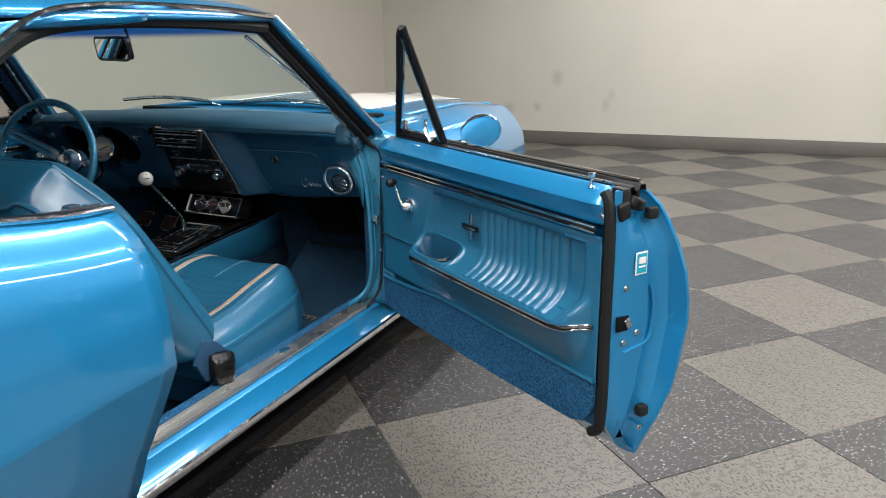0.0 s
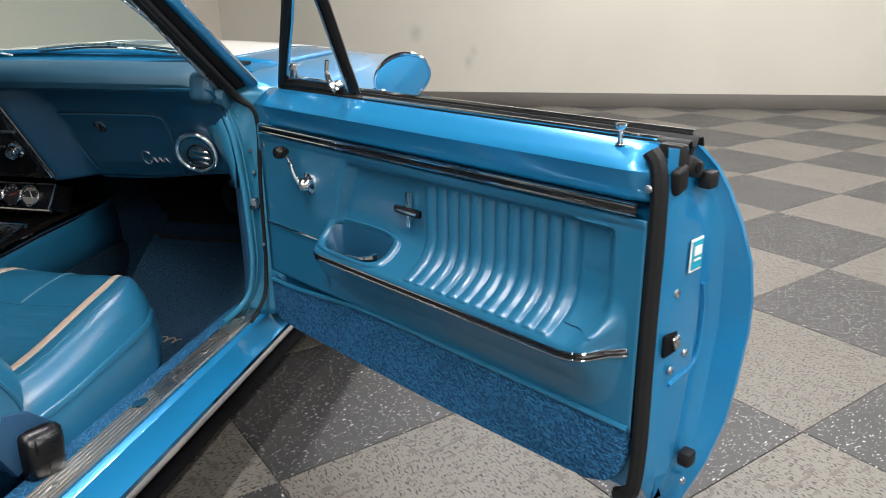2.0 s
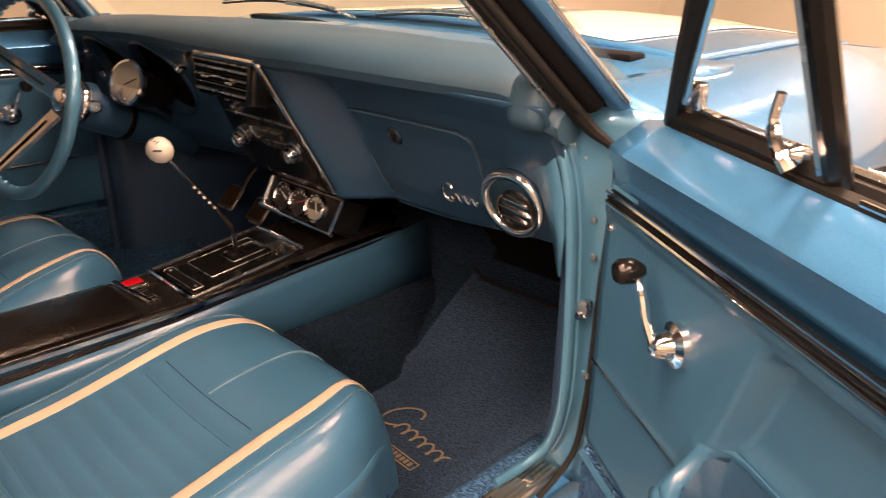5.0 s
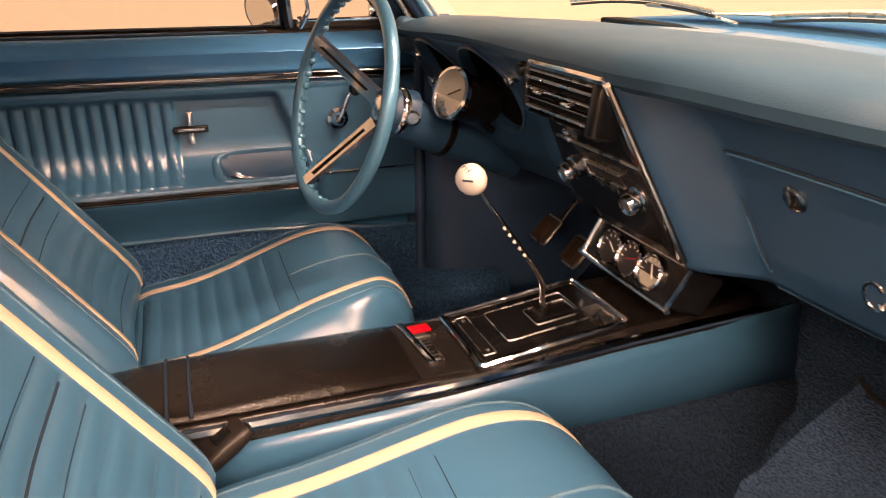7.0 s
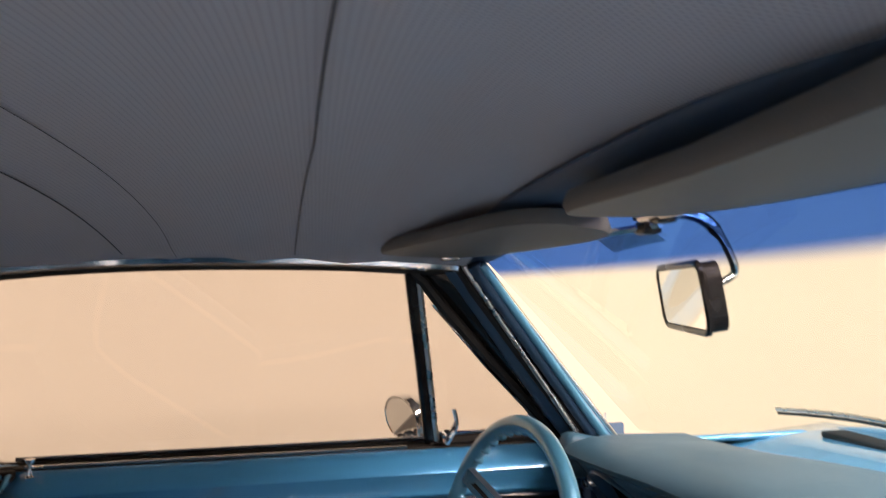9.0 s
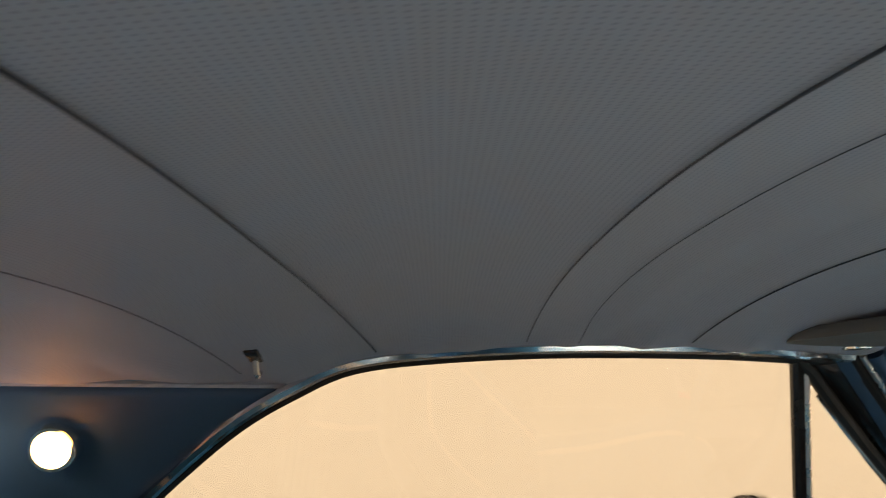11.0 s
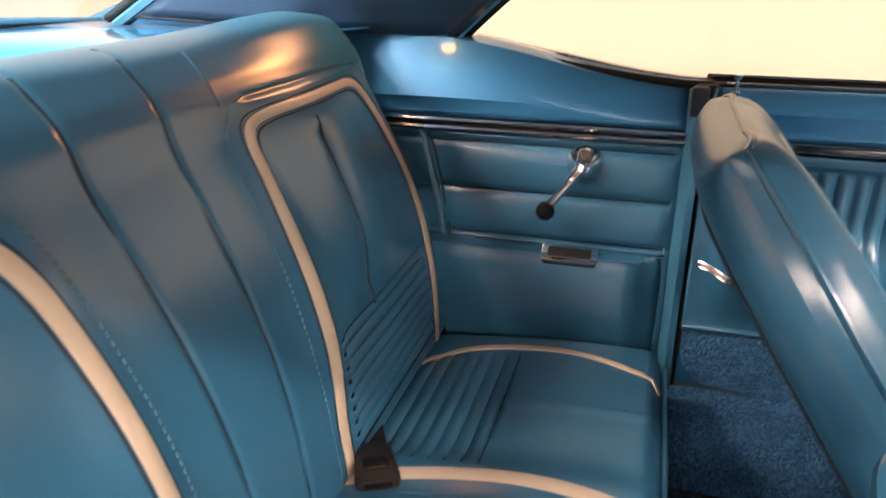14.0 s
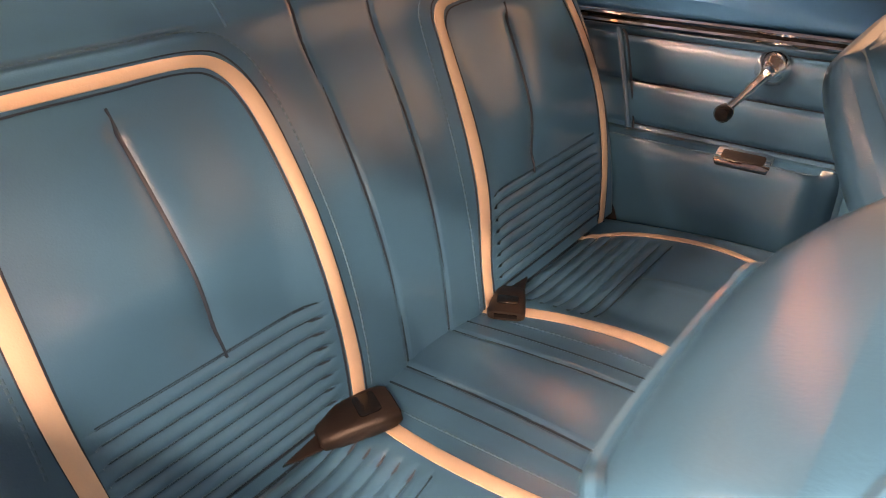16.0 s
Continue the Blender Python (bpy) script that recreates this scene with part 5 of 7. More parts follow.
def sail(s):
    """Sail panel between side and rear window, with its lamp."""
    def p(a, k):
        """a: 0 front to 1 rear, k: 0 top seam to 1 bottom."""
        front = Vector((0.628 + 0.15 * k, -1.155 - 0.32 * k, 1.2 - 0.235 * k))
        back = Vector((0.575 + 0.06 * k, -1.645 - 0.4 * k, 1.207 - 0.205 * k))
        if k > 0:
            front.x = table(front.y, [(-1.49, 0.775), (-1.36, 0.7), (-1.25, 0.652), (-1.155, 0.622)])
            front.z = table(front.y, [(-1.49, 0.965), (-1.36, 1.06), (-1.25, 1.143), (-1.15, 1.2)])
        v = front.lerp(back, a)
        v.x -= 0.03 * math.sin(a * math.pi) * k
        return Vector((s * v.x, v.y, v.z))
    sp = part("sail_panel", grid([[p(a, k) for a in np.linspace(0, 1, 18)] for k in np.linspace(0, 1, 12)]), SAIL, car, "navy vinyl sail panel between side and rear window", thick=0.004)
    part("piping", tube([p(a, 0) for a in np.linspace(0, 1, 14)], 0.006, 6), HEAD, sp)
    part("piping", tube([p(a, 1.0) for a in np.linspace(0, 1, 14)], 0.005, 6), SEAM, sp)
    m = facing((s * 0.612, -1.517, 1.106), (-s, 0.08, -0.28), (0, 1, 0))
    lamp = part("courtesy_lamp", lathe([(0.038, -0.02), (0.038, 0.008), (0.035, 0.014), (0.03, 0.014), (0.028, 0.006)], m, 28), CHROME, None)
    tagged(lamp, "round courtesy lamp with a chrome ring, lit", "courtesy lamp", "courtesy lamps")
    part("lens", lathe([(0.03, 0.004), (0.026, 0.012), (0.016, 0.017), (0.001, 0.019)], m, 24), LAMP, lamp, "glowing white lamp lens")
    bulb = bpy.data.lights.new("courtesy_bulb", "POINT")
    bulb.energy, bulb.color, bulb.shadow_soft_size = 0.12, (1.0, 0.36, 0.08), 0.02
    bl = new("courtesy_bulb", bulb)
    bl.parent = lamp
    bl.location = m @ Vector((0, 0, 0.045))
    h = part("coat_hook", box((0, 0, 0), (0.046, 0.022, 0.01), 0.004), BLACK, None)
    tagged(h, "small black coat hook under the headliner", "coat hook", "coat hooks")
    h.matrix_local = pose(s * 0.488, -1.179, 1.243, 0, s * 16, 0)
    part("prong", tube(smooth_path([(s * 0.014, 0, -0.002), (s * 0.026, 0, -0.016), (s * 0.04, 0, -0.02), (s * 0.047, 0, -0.012)], 4), 0.0042, 8), STEEL, h)


both(sail)


# ---- headliner, visors, mirror ----
BOWS = (-0.32, -0.487, -0.635, -0.775, -1.0, -1.21, -1.4, -1.6)
SEWN = ((-0.487, 0.0009), (-0.692, 0.0004), (-0.775, 0.0008), (-1.0, 0.001), (-1.21, 0.0005))


def liner(a, y):
    half = table(y, [(-1.66, 0.565), (-1.15, 0.615), (-1.05, 0.6), (-0.7, 0.59), (-0.25, 0.598)])
    edge = table(y, [(-1.66, 1.205), (-1.4, 1.21), (-1.15, 1.205), (-1.05, 1.235), (-0.9, 1.252), (-0.7, 1.258), (-0.25, 1.244)])
    top = table(y, [(-1.66, 1.235), (-1.4, 1.274), (-1.0, 1.308), (-0.6, 1.324), (-0.4, 1.32), (-0.32, 1.312), (-0.24, 1.302)])
    k = min(range(len(BOWS)), key=lambda i: abs(BOWS[i] - y))
    near = abs(BOWS[k] - y) / 0.085
    sag = 0.006 * min(1, near) * (1 - abs(a) ** 4)
    scallop = 0.022 * min(1.0, near) ** 1.2 * math.exp(-((abs(a) - 0.9) / 0.1) ** 2)
    z = edge + (top - edge) * (1 - abs(a) ** 2.3) + sag - scallop * 0.6
    return (a * half, y + 0.057 * min(a, 0.4 * a) * half * ramp(-0.75, -0.5, y) * ramp(-0.24, -0.35, y) - 0.055 * (1 - a * a) * ramp(-0.8, -1.0, y) * ramp(-1.6, -1.3, y), z)


ys = np.linspace(-0.24, -1.655, 190)
aa = np.concatenate([np.linspace(-1, -0.7, 16), np.linspace(-0.66, 0.66, 24), np.linspace(0.7, 1, 16)])
hl = part("headliner", grid([[liner(a, y) for a in aa] for y in ys]), HEAD, car, "dark navy perforated vinyl headliner with cross seams", angle=60)
for y, wide in SEWN:
    part("seam", tube([Vector(liner(a, y)) + Vector((0, 0, -0.0015)) for a in np.linspace(-0.93, 0.93, 30)], wide, 6), SEAM, hl)


def visor(s):
    def P(a, b):
        """a: -1 inner end to 1 at the pillar, b: 0 front edge to 1 rear."""
        q = (a + 1) / 2
        if s > 0:
            return Vector((-0.1 + 0.07 * b + (0.58 - 0.05 * b) * q, -0.1 - 0.01 * q - 0.19 * b + 0.02 * math.sin(math.pi * q), 1.274 - 0.004 * q - 0.008 * b - 0.003 * (1 - a * a)))
        return Vector((-0.2 + 0.05 * b - (0.335 + 0.07 * b) * q, -0.11 - 0.155 * q - (0.15 - 0.005 * q) * b, 1.264 - 0.01 * q + (0.014 - 0.004 * q) * b - 0.003 * (1 - a * a)))
    out = [(a, 0.5 + 0.5 * math.copysign(abs(b) ** 0.7, b)) for a, b in [(math.copysign(abs(math.cos(t)) ** 0.42, math.cos(t)), math.sin(t)) for t in np.linspace(0, 2 * math.pi, 48, endpoint=False)]]
    bm = bmesh.new()
    lo = [bm.verts.new(P(a, b) + Vector((0, 0, -0.004))) for a, b in out]
    mid = [bm.verts.new(P(a * 1.01, 0.5 + (b - 0.5) * 1.04) + Vector((0, 0, 0.004))) for a, b in out]
    hi = [bm.verts.new(P(a, b) + Vector((0, 0, 0.014))) for a, b in out]
    n = len(out)
    for r0, r1 in ((lo, mid), (mid, hi)):
        for i in range(n):
            bm.faces.new((r0[i], r0[(i + 1) % n], r1[(i + 1) % n], r1[i]))
    inner = [[bm.verts.new(P(a * q, 0.5 + (b - 0.5) * q) + Vector((0, 0, -0.004 - 0.006 * (1 - q)))) for a, b in out] for q in (0.9, 0.5)]
    for r0, r1 in ((lo, inner[0]), (inner[0], inner[1])):
        for i in range(n):
            bm.faces.new((r0[i], r0[(i + 1) % n], r1[(i + 1) % n], r1[i]))
    bm.faces.new(inner[1])
    bm.faces.new(hi)
    v = part("sun_visor", bm, VISOR, None, angle=50)
    tagged(v, "pale grey vinyl sun visor folded up", "sun visor", "sun visors")
    part("rod", tube([P(-1.25, 0.06), P(0, 0.06), P(1.0, 0.06)], 0.005, 6), CHROME, v)
    part("bracket", box(P(-1.12, 0.02), (0.03, 0.025, 0.016), 0.005), BLACK, v)
    part("bracket", box(P(1.02, 0.05), (0.04, 0.03, 0.014), 0.005), CHROME, v)


both(visor)
mm = facing((-0.206, -0.05, 1.184), (-0.25, -0.95, -0.13), (1, -0.2, 0))
mr = part("interior_mirror", slab(rounded(0.215, 0.078, 0.018), 0.018, mm @ Matrix.Translation((0, 0, -0.02)), 0.0), BLACK, None)
tagged(mr, "rear-view mirror in a dark frame on a bent stalk", "mirror")
part("pane", slab(rounded(0.205, 0.068, 0.014), 0.002, mm), MIRROR, mr)
part("rim", tube([mm @ Vector((x, y, 0.0)) for x, y in rounded(0.215, 0.078, 0.018)], 0.004, 6, True), BLACK, mr)
part("stalk", tube(smooth_path([(-0.19, -0.045, 1.19), (-0.178, -0.005, 1.205), (-0.172, 0.0, 1.222), (-0.158, -0.03, 1.262), (-0.165, -0.06, 1.282), (-0.2, -0.11, 1.284)], 5), [0.008] * 10 + [0.009] * 5 + [0.013] * 11, 10, flat=0.6), DARK_CHROME, mr, "bent dark chrome stalk")


# ---- front bucket seats ----
def dense(n):
    """Parameters from -1 to 1, closer together near the ends."""
    t = np.linspace(-1, 1, n)
    return np.sign(t) * (1 - (1 - np.abs(t)) ** 1.9)


def bucket_seat(s):
    cx = s * 0.362
    e = new("bucket_seat")
    tagged(e, "blue vinyl bucket seat with cream stripes beside the open door" if s > 0 else "blue vinyl bucket seat with cream stripes behind the steering wheel", "car seat", "front bucket seats")
    y0, y1 = (-0.6, -0.075) if s > 0 else (-0.68, -0.165)
    rear_z, rise = (0.445, 0.055) if s > 0 else (0.43, 0.095)

    def cush(a, b, grooves=True):
        """a: across -1..1, b: rear -1 to front 1."""
        edge = max(0.0, (1 - abs(a) ** 7) * (1 - abs(b) ** 9)) ** 0.36
        half = 0.262 - 0.072 * ramp(0.35, 1.05, b) ** 1.4 - 0.01 * ramp(-0.5, -1, b)
        crown = 0.012 * (1 - a * a) - 0.014 * math.exp(-(a / 0.5) ** 2) + 0.012 * math.exp(-((abs(a) - 0.78) / 0.16) ** 2)
        top = rear_z + rise * ramp(-0.7, 0.75, b) - 0.02 * ramp(0.7, 1.0, b) + crown
        if grooves and abs(a) < 0.53 and -0.95 < b < 0.22:
            k = (b + 0.95) / 1.17 * 9
            top += 0.006 * (abs(math.sin(k * math.pi)) ** 0.5 - 0.8)
        if grooves:
            for g0 in (0.53, 0.86):
                top -= 0.004 * math.exp(-((abs(a) - g0) / 0.018) ** 2)
        z = 0.312 + (top - 0.312) * edge
        y = (y0 + y1) / 2 + (y1 - y0) / 2 * b + 0.03 * (1 - a * a) * ramp(0.3, 1, b)
        return (cx + half * a, y, z)
    aa, bb = np.sort(np.concatenate([dense(44), np.linspace(-0.56, 0.56, 10)])), np.sort(np.concatenate([dense(40), np.linspace(-0.95, 0.24, 66)]))
    bm = grid([[cush(a, b) for a in aa] for b in bb])
    cu = part("cushion", bm, VINYL, e, "blue vinyl seat cushion with cross pleats", angle=70)
    lim = 0.93
    for k in (-1, 1):
        part("stripe", ribbon([(k * 0.6, b) for b in np.linspace(-lim, 0.955, 46)], cush, 0.075 if s > 0 else 0.058, 0.0022, normal=(0, 0, 1)), CREAM, cu, "cream vinyl stripe")
        part("stitching", ribbon([(k * 0.735, b) for b in np.linspace(-lim, 0.94, 46)], cush, 0.012, 0.0016, normal=(0, 0, 1)), STITCH, cu)
        part("piping", ribbon([(k * 0.965, b) for b in np.linspace(-0.9, 0.9, 30)], cush, 0.016, 0.0035, normal=(0, 0, 1)), VINYL, cu)
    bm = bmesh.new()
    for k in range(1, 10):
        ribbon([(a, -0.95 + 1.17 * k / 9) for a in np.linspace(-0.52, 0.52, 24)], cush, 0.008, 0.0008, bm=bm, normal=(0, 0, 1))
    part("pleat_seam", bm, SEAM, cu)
    part("centre_piping", ribbon([(0, b) for b in np.linspace(0.24, 0.9, 24)], cush, 0.018, 0.003, normal=(0, 0, 1)), STITCH, cu)
    # base below the cushion
    part("seat_base", grid([[(cx + dx * f, y, z) for f, z in ((1.0, 0.33), (1.02, 0.31), (0.98, 0.25), (0.95, 0.222))] for dx, y in [(0.222 * math.copysign(abs(math.cos(t)) ** 0.25, math.cos(t)), (y0 + y1) / 2 + (y1 - y0) / 2 * 0.96 * math.copysign(abs(math.sin(t)) ** 0.25, math.sin(t))) for t in np.linspace(0, 2 * math.pi, 40)]]), VINYL_DARK, e, "dark blue seat base")
    for k in (-1, 1):
        part("seat_track", box((cx + k * 0.19, (y0 + y1) / 2, 0.212), (0.035, 0.46, 0.03), 0.006), STEEL, e)
        part("track_bolt", lathe([(0.001, 0), (0.011, 0), (0.01, 0.012), (0.001, 0.014)], Matrix.Translation((cx + k * 0.245, y1 - 0.04, 0.222)), 8), STEEL, e)
    lever = part("adjuster", tube(smooth_path([(cx + 0.225, y1 - 0.22, 0.235), (cx + 0.235, y1 - 0.215, 0.275), (cx + 0.24, y1 - 0.21, 0.32)], 4), 0.005, 8), STEEL, e, "steel seat adjuster lever with a chrome knob")
    part("knob", box((cx + 0.241, y1 - 0.208, 0.332), (0.02, 0.03, 0.026), 0.006, 3), CHROME, lever)
    part("catch", box((cx + 0.23, y1 - 0.13, 0.262), (0.03, 0.045, 0.026), 0.007, 3), BLACK, e)
    # backrest: leans back about 20 degrees
    lean = radians(28.5 if s > 0 else 34.0)
    foot = Vector((cx, -0.605 if s > 0 else -0.672, 0.405))
    up = Vector((0, -math.sin(lean), math.cos(lean)))
    fwd = Vector((0, math.cos(lean), math.sin(lean)))
    H = 0.615 if s > 0 else 0.62

    def back(a, v, front=True, grooves=True):
        """a: across, v: 0 foot to 1 top."""
        b = 2 * v - 1
        half = 0.262 - 0.012 * v - (0.105 if s > 0 else 0.075) * ramp(0.6, 1.0, v) ** 2
        edge = max(0.0, (1 - abs(a) ** 6) * (1 - (max(0, b) ** 10 if b > 0 else abs(b) ** 14))) ** 0.4
        if front:
            d = 0.075 - 0.02 * v - 0.018 * math.exp(-(a / 0.5) ** 2) * (1 - v) + 0.01 * math.exp(-((abs(a) - 0.8) / 0.15) ** 2)
            if grooves and abs(a) < 0.53 and 0.04 < v < 0.48:
                d += 0.006 * (abs(math.sin((v - 0.04) / 0.44 * 8 * math.pi)) ** 0.5 - 0.8)
            if grooves:
                for g0 in (0.53, 0.86):
                    d -= 0.004 * math.exp(-((abs(a) - g0) / 0.018) ** 2)
            if s > 0:
                d += 0.036 * (1 - v) ** 1.5
            d *= edge
        else:
            d = -((0.08 + 0.045 * v if s > 0 else 0.062 - 0.012 * v) + 0.008 * (1 - a * a)) * edge
        return foot + Vector((half * a, 0, 0)) + up * (v * H) + fwd * d
    vv = np.sort(np.concatenate([(dense(36) + 1) / 2, np.linspace(0.04, 0.5, 50)]))
    ba = part("backrest", grid([[back(a, v) for a in aa] for v in vv]), VINYL, e, "blue vinyl backrest with cream stripes", angle=70)
    part("back_shell", grid([[back(a, v, False) for a in dense(30)] for v in (dense(34) + 1) / 2]), VINYL, ba, "blue vinyl rear of the backrest", angle=70)
    fb = lambda a, v: back(a, v)
    for k in (-1, 1):
        part("stripe", ribbon([(k * 0.6, v) for v in np.linspace(0.03, 0.86, 40)], fb, 0.075 if s > 0 else 0.058, 0.0022, normal=fwd), CREAM, ba, "cream vinyl stripe")
        part("stitching", ribbon([(k * 0.735, v) for v in np.linspace(0.03, 0.9, 40)], fb, 0.012, 0.0016, normal=fwd), STITCH, ba)
    part("stripe", ribbon([(a, 0.88 - 0.02 * (abs(a) / 0.6) ** 4) for a in np.linspace(-0.6, 0.6, 26)], fb, 0.026, 0.0022, normal=fwd), CREAM, ba)
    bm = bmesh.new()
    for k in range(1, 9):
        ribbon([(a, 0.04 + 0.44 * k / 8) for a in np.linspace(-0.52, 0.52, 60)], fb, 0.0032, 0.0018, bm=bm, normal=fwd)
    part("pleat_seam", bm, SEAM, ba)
    # piping round the rim
    rim = [back(math.copysign(0.985, t), v, True) for t, v in [(-1, q) for q in np.linspace(0.03, 0.93, 26)]]
    rim += [back(a, 0.992, True) for a in np.linspace(-0.93, 0.93, 20)] + [back(0.985, v, True) for v in np.linspace(0.93, 0.03, 26)]
    part("piping", tube(rim, 0.0045, 6), VINYL, ba)
    if s > 0:
        edge = [back(-0.93, v, False) for v in np.linspace(0.1, 0.9, 26)] + [back(a, 0.955, False) for a in np.linspace(-0.84, 0.84, 26)] + [back(0.93, v, False) for v in np.linspace(0.9, 0.1, 26)]
        edge = smooth_path([Vector(p) - fwd * 0.002 for p in edge[::3]], 4)
        part("rear_piping", tube(edge, 0.006, 8), VINYL, ba, "blue piping round the rear of the backrest")
        part("rear_seam", tube([Vector(p) + Vector((0, 0.006, -0.009)) for p in edge], 0.004, 6), SEAM, ba)
    # pocket seam down the rear
    part("rear_seam", tube([back(math.copysign(abs(t) ** 0.5, t) * 0.8, 0.1 + 0.78 * (1 - abs(t) ** 4), False) - fwd * 0.001 for t in np.linspace(-1, 1, 40)], 0.003, 6), SEAM, ba)
    # hinge cover and latch at the seat's outer side
    for k in (-1, 1):
        part("hinge_cover", slab([(0, 0), (0.09, 0.01), (0.1, 0.05), (0.05, 0.1), (0.0, 0.12), (-0.03, 0.06)], 0.014, facing((cx + k * 0.252, y0 - 0.03, 0.33), (k, 0, 0), (0, 1, 0)), 0.004), SAIL, e)
        part("hinge_bolt", lathe([(0.001, 0), (0.016, 0), (0.013, 0.012), (0.001, 0.016)], facing((cx + k * 0.268, y0 + 0.01, 0.375), (k, 0, 0)), 12), CHROME, e)
    return e


bucket_seat(1)
bucket_seat(-1)


# belt buckle hanging by the passenger seat, and those on the rear bench
def buckle(c, turn, big=1.0, tilt=0.0, mat=BELT, label="dark brown seat belt buckle lying on the seat", m=None):
    rows = []
    for y, w, h in ((-0.048, 0.018, 0.006), (-0.044, 0.023, 0.01), (-0.02, 0.026, 0.013), (0.015, 0.029, 0.014), (0.036, 0.03, 0.012), (0.044, 0.027, 0.007)):
        rows.append([(big * (w * math.copysign(abs(math.cos(a)) ** 0.45, math.cos(a))), big * y, big * h * math.copysign(abs(math.sin(a)) ** 0.6, math.sin(a))) for a in np.linspace(0, 2 * math.pi, 20, endpoint=False)])
    b = part("seat_belt_buckle", grid(rows, loop=True, caps=True), mat, None, angle=55)
    tagged(b, label, "belt buckle", "seat belt buckles")
    b.matrix_local = m or pose(*c, tilt, 0, turn)
    part("strap", box((0, -0.075 * big, -0.004), (0.042 * big, 0.1 * big, 0.004), 0.0015), BELT, b)
    part("button", slab(rounded(0.034 * big, 0.026 * big, 0.006), 0.003, Matrix.Translation((0, 0.014 * big, 0.0125 * big)), 0.001), BLACK, b)
    part("slot", box((0, 0.0445 * big, 0.0), (0.036 * big, 0.004, 0.006 * big), 0.001), DARK, b)
    return b


buckle(None, 0, 1.3, 0, BLACK, "black plastic seat belt buckle beside the open door", facing((0.638, -0.585, 0.355), (1, -0.25, 0.3), (0.1, 1, -0.2)) @ Matrix.Diagonal((1.0, 0.72, 1.7, 1)))
buckle((0.105, -0.53, 0.47), 20, 1.0, 30)

# ---- rear bench ----
def span(x):
    """The seat panels' measure across; the passenger's side is cut narrower."""
    return x if x < 0.3 else 0.3 + (x - 0.3) / 0.7


def place(s, x):
    """Across the bench on side s: the inverse of span on the passenger's side."""
    return s * (x if s < 0 or x < 0.3 else 0.3 + (x - 0.3) * 0.7)


def rear_back(x, v, grooves=True):
    """v: 0 at the cushion to 1 at the top roll."""
    z = 0.455 + 0.54 * min(v, 1.085) - (0.01 * ramp(0.5, 0.64, abs(x)) + 0.012 * (1 - ramp(0.12, 0.5, abs(x)))) * ramp(0.92, 1.06, v)
    y = -1.432 - 0.17 * v - 0.02 * v * v
    ax = abs(x)
    d = 0.026 * math.exp(-((ax - 0.365) / 0.14) ** 2) * (1 - ramp(0.8, 0.95, v)) * ramp(0.3, 0.55, v)
    d += 0.034 * max(0.0, math.sin(min(1, v * 1.08) * math.pi)) ** 0.9
    d += 0.012 * math.exp(-((ax - 0.17) / 0.035) ** 2) * ramp(0.1, 0.4, v) * (1 - ramp(0.75, 0.9, v))
    d += 0.016 * math.exp(-((v - 0.93) / 0.07) ** 2)
    roll = ramp(1.0, 1.16, v)
    d -= 0.16 * roll ** 2
    d -= 0.08 * ramp(0.6, 0.665, ax) ** 1.5
    if grooves:
        lim = 0.19 < (span(ax) if x > 0 else ax) < 0.548
        if lim and 0.04 < v < 0.34:
            d += 0.01 * (abs(math.sin((v - 0.04) / 0.3 * 8 * math.pi)) ** 0.4 - 0.85)
        d -= 0.004 * math.exp(-((ax - 0.068 + 0.02 * (1 - v)) / 0.004) ** 2) * (1 - ramp(1.08, 1.12, v))
        if 0.34 < v < 0.8:
            d -= 0.009 * math.exp(-abs(ax - 0.345 + 0.05 * (0.8 - v)) / 0.014) * ramp(0.34, 0.4, v) * ramp(0.81, 0.77, v)
        d -= 0.005 * math.exp(-((v - 0.905) / 0.008) ** 2) * ramp(0.2, 0.23, ax) * (1 - ramp(0.57, 0.6, ax))
    return (x, y + d, z - 0.05 * roll ** 2)


xs = np.sort(np.concatenate([np.linspace(-0.665, 0.665, 150), [s * (0.068 + q) for s in (-1, 1) for q in np.linspace(-0.03, 0.02, 10)], [s * (0.335 + q) for s in (-1, 1) for q in np.linspace(-0.04, 0.03, 36)]]))
vs = np.sort(np.concatenate([np.linspace(0, 1.16, 90), np.linspace(0.04, 0.34, 129), np.linspace(0.89, 0.92, 10)]))
bench = new("rear_bench")
tagged(bench, "blue vinyl rear bench seat with cream stripes and pleats", "rear seat")
rb = part("backrest", grid([[rear_back(x, v) for x in xs] for v in vs]), VINYL, bench, "blue vinyl rear backrest moulded for two", angle=70)
rbs = lambda x, v: rear_back(x, v, True)


def rear_cushion(x, b, grooves=True):
    """b: 0 at the backrest to 1 at the front edge."""
    ax = abs(x)
    y = -1.452 + 0.43 * b
    z = 0.44 + 0.028 * math.sin(min(1, b * 1.15) * math.pi * 0.55)
    z += 0.034 * math.exp(-(ax / 0.15) ** 2) * (1 - 0.4 * b)
    z += 0.016 * math.exp(-((ax - 0.37) / 0.13) ** 2) * ramp(0.3, 0.6, b)
    z += 0.012 * math.exp(-((ax - 0.19) / 0.04) ** 2)
    if grooves:
        if 0.205 < ax < 0.53 and 0.03 < b < 0.42:
            z += 0.008 * (abs(math.sin((b - 0.03) / 0.39 * 7 * math.pi)) ** 0.4 - 0.85)
        z -= 0.004 * math.exp(-((ax - 0.055 - 0.015 * b) / 0.004) ** 2)
        if b > 0.42:
            z += 0.004 * math.exp(-((ax - 0.362) / 0.007) ** 2)
    z -= 0.05 * ramp(0.9, 1.0, b) ** 2
    z -= 0.05 * ramp(0.59, 0.645, ax) ** 2
    return (x, y, z)


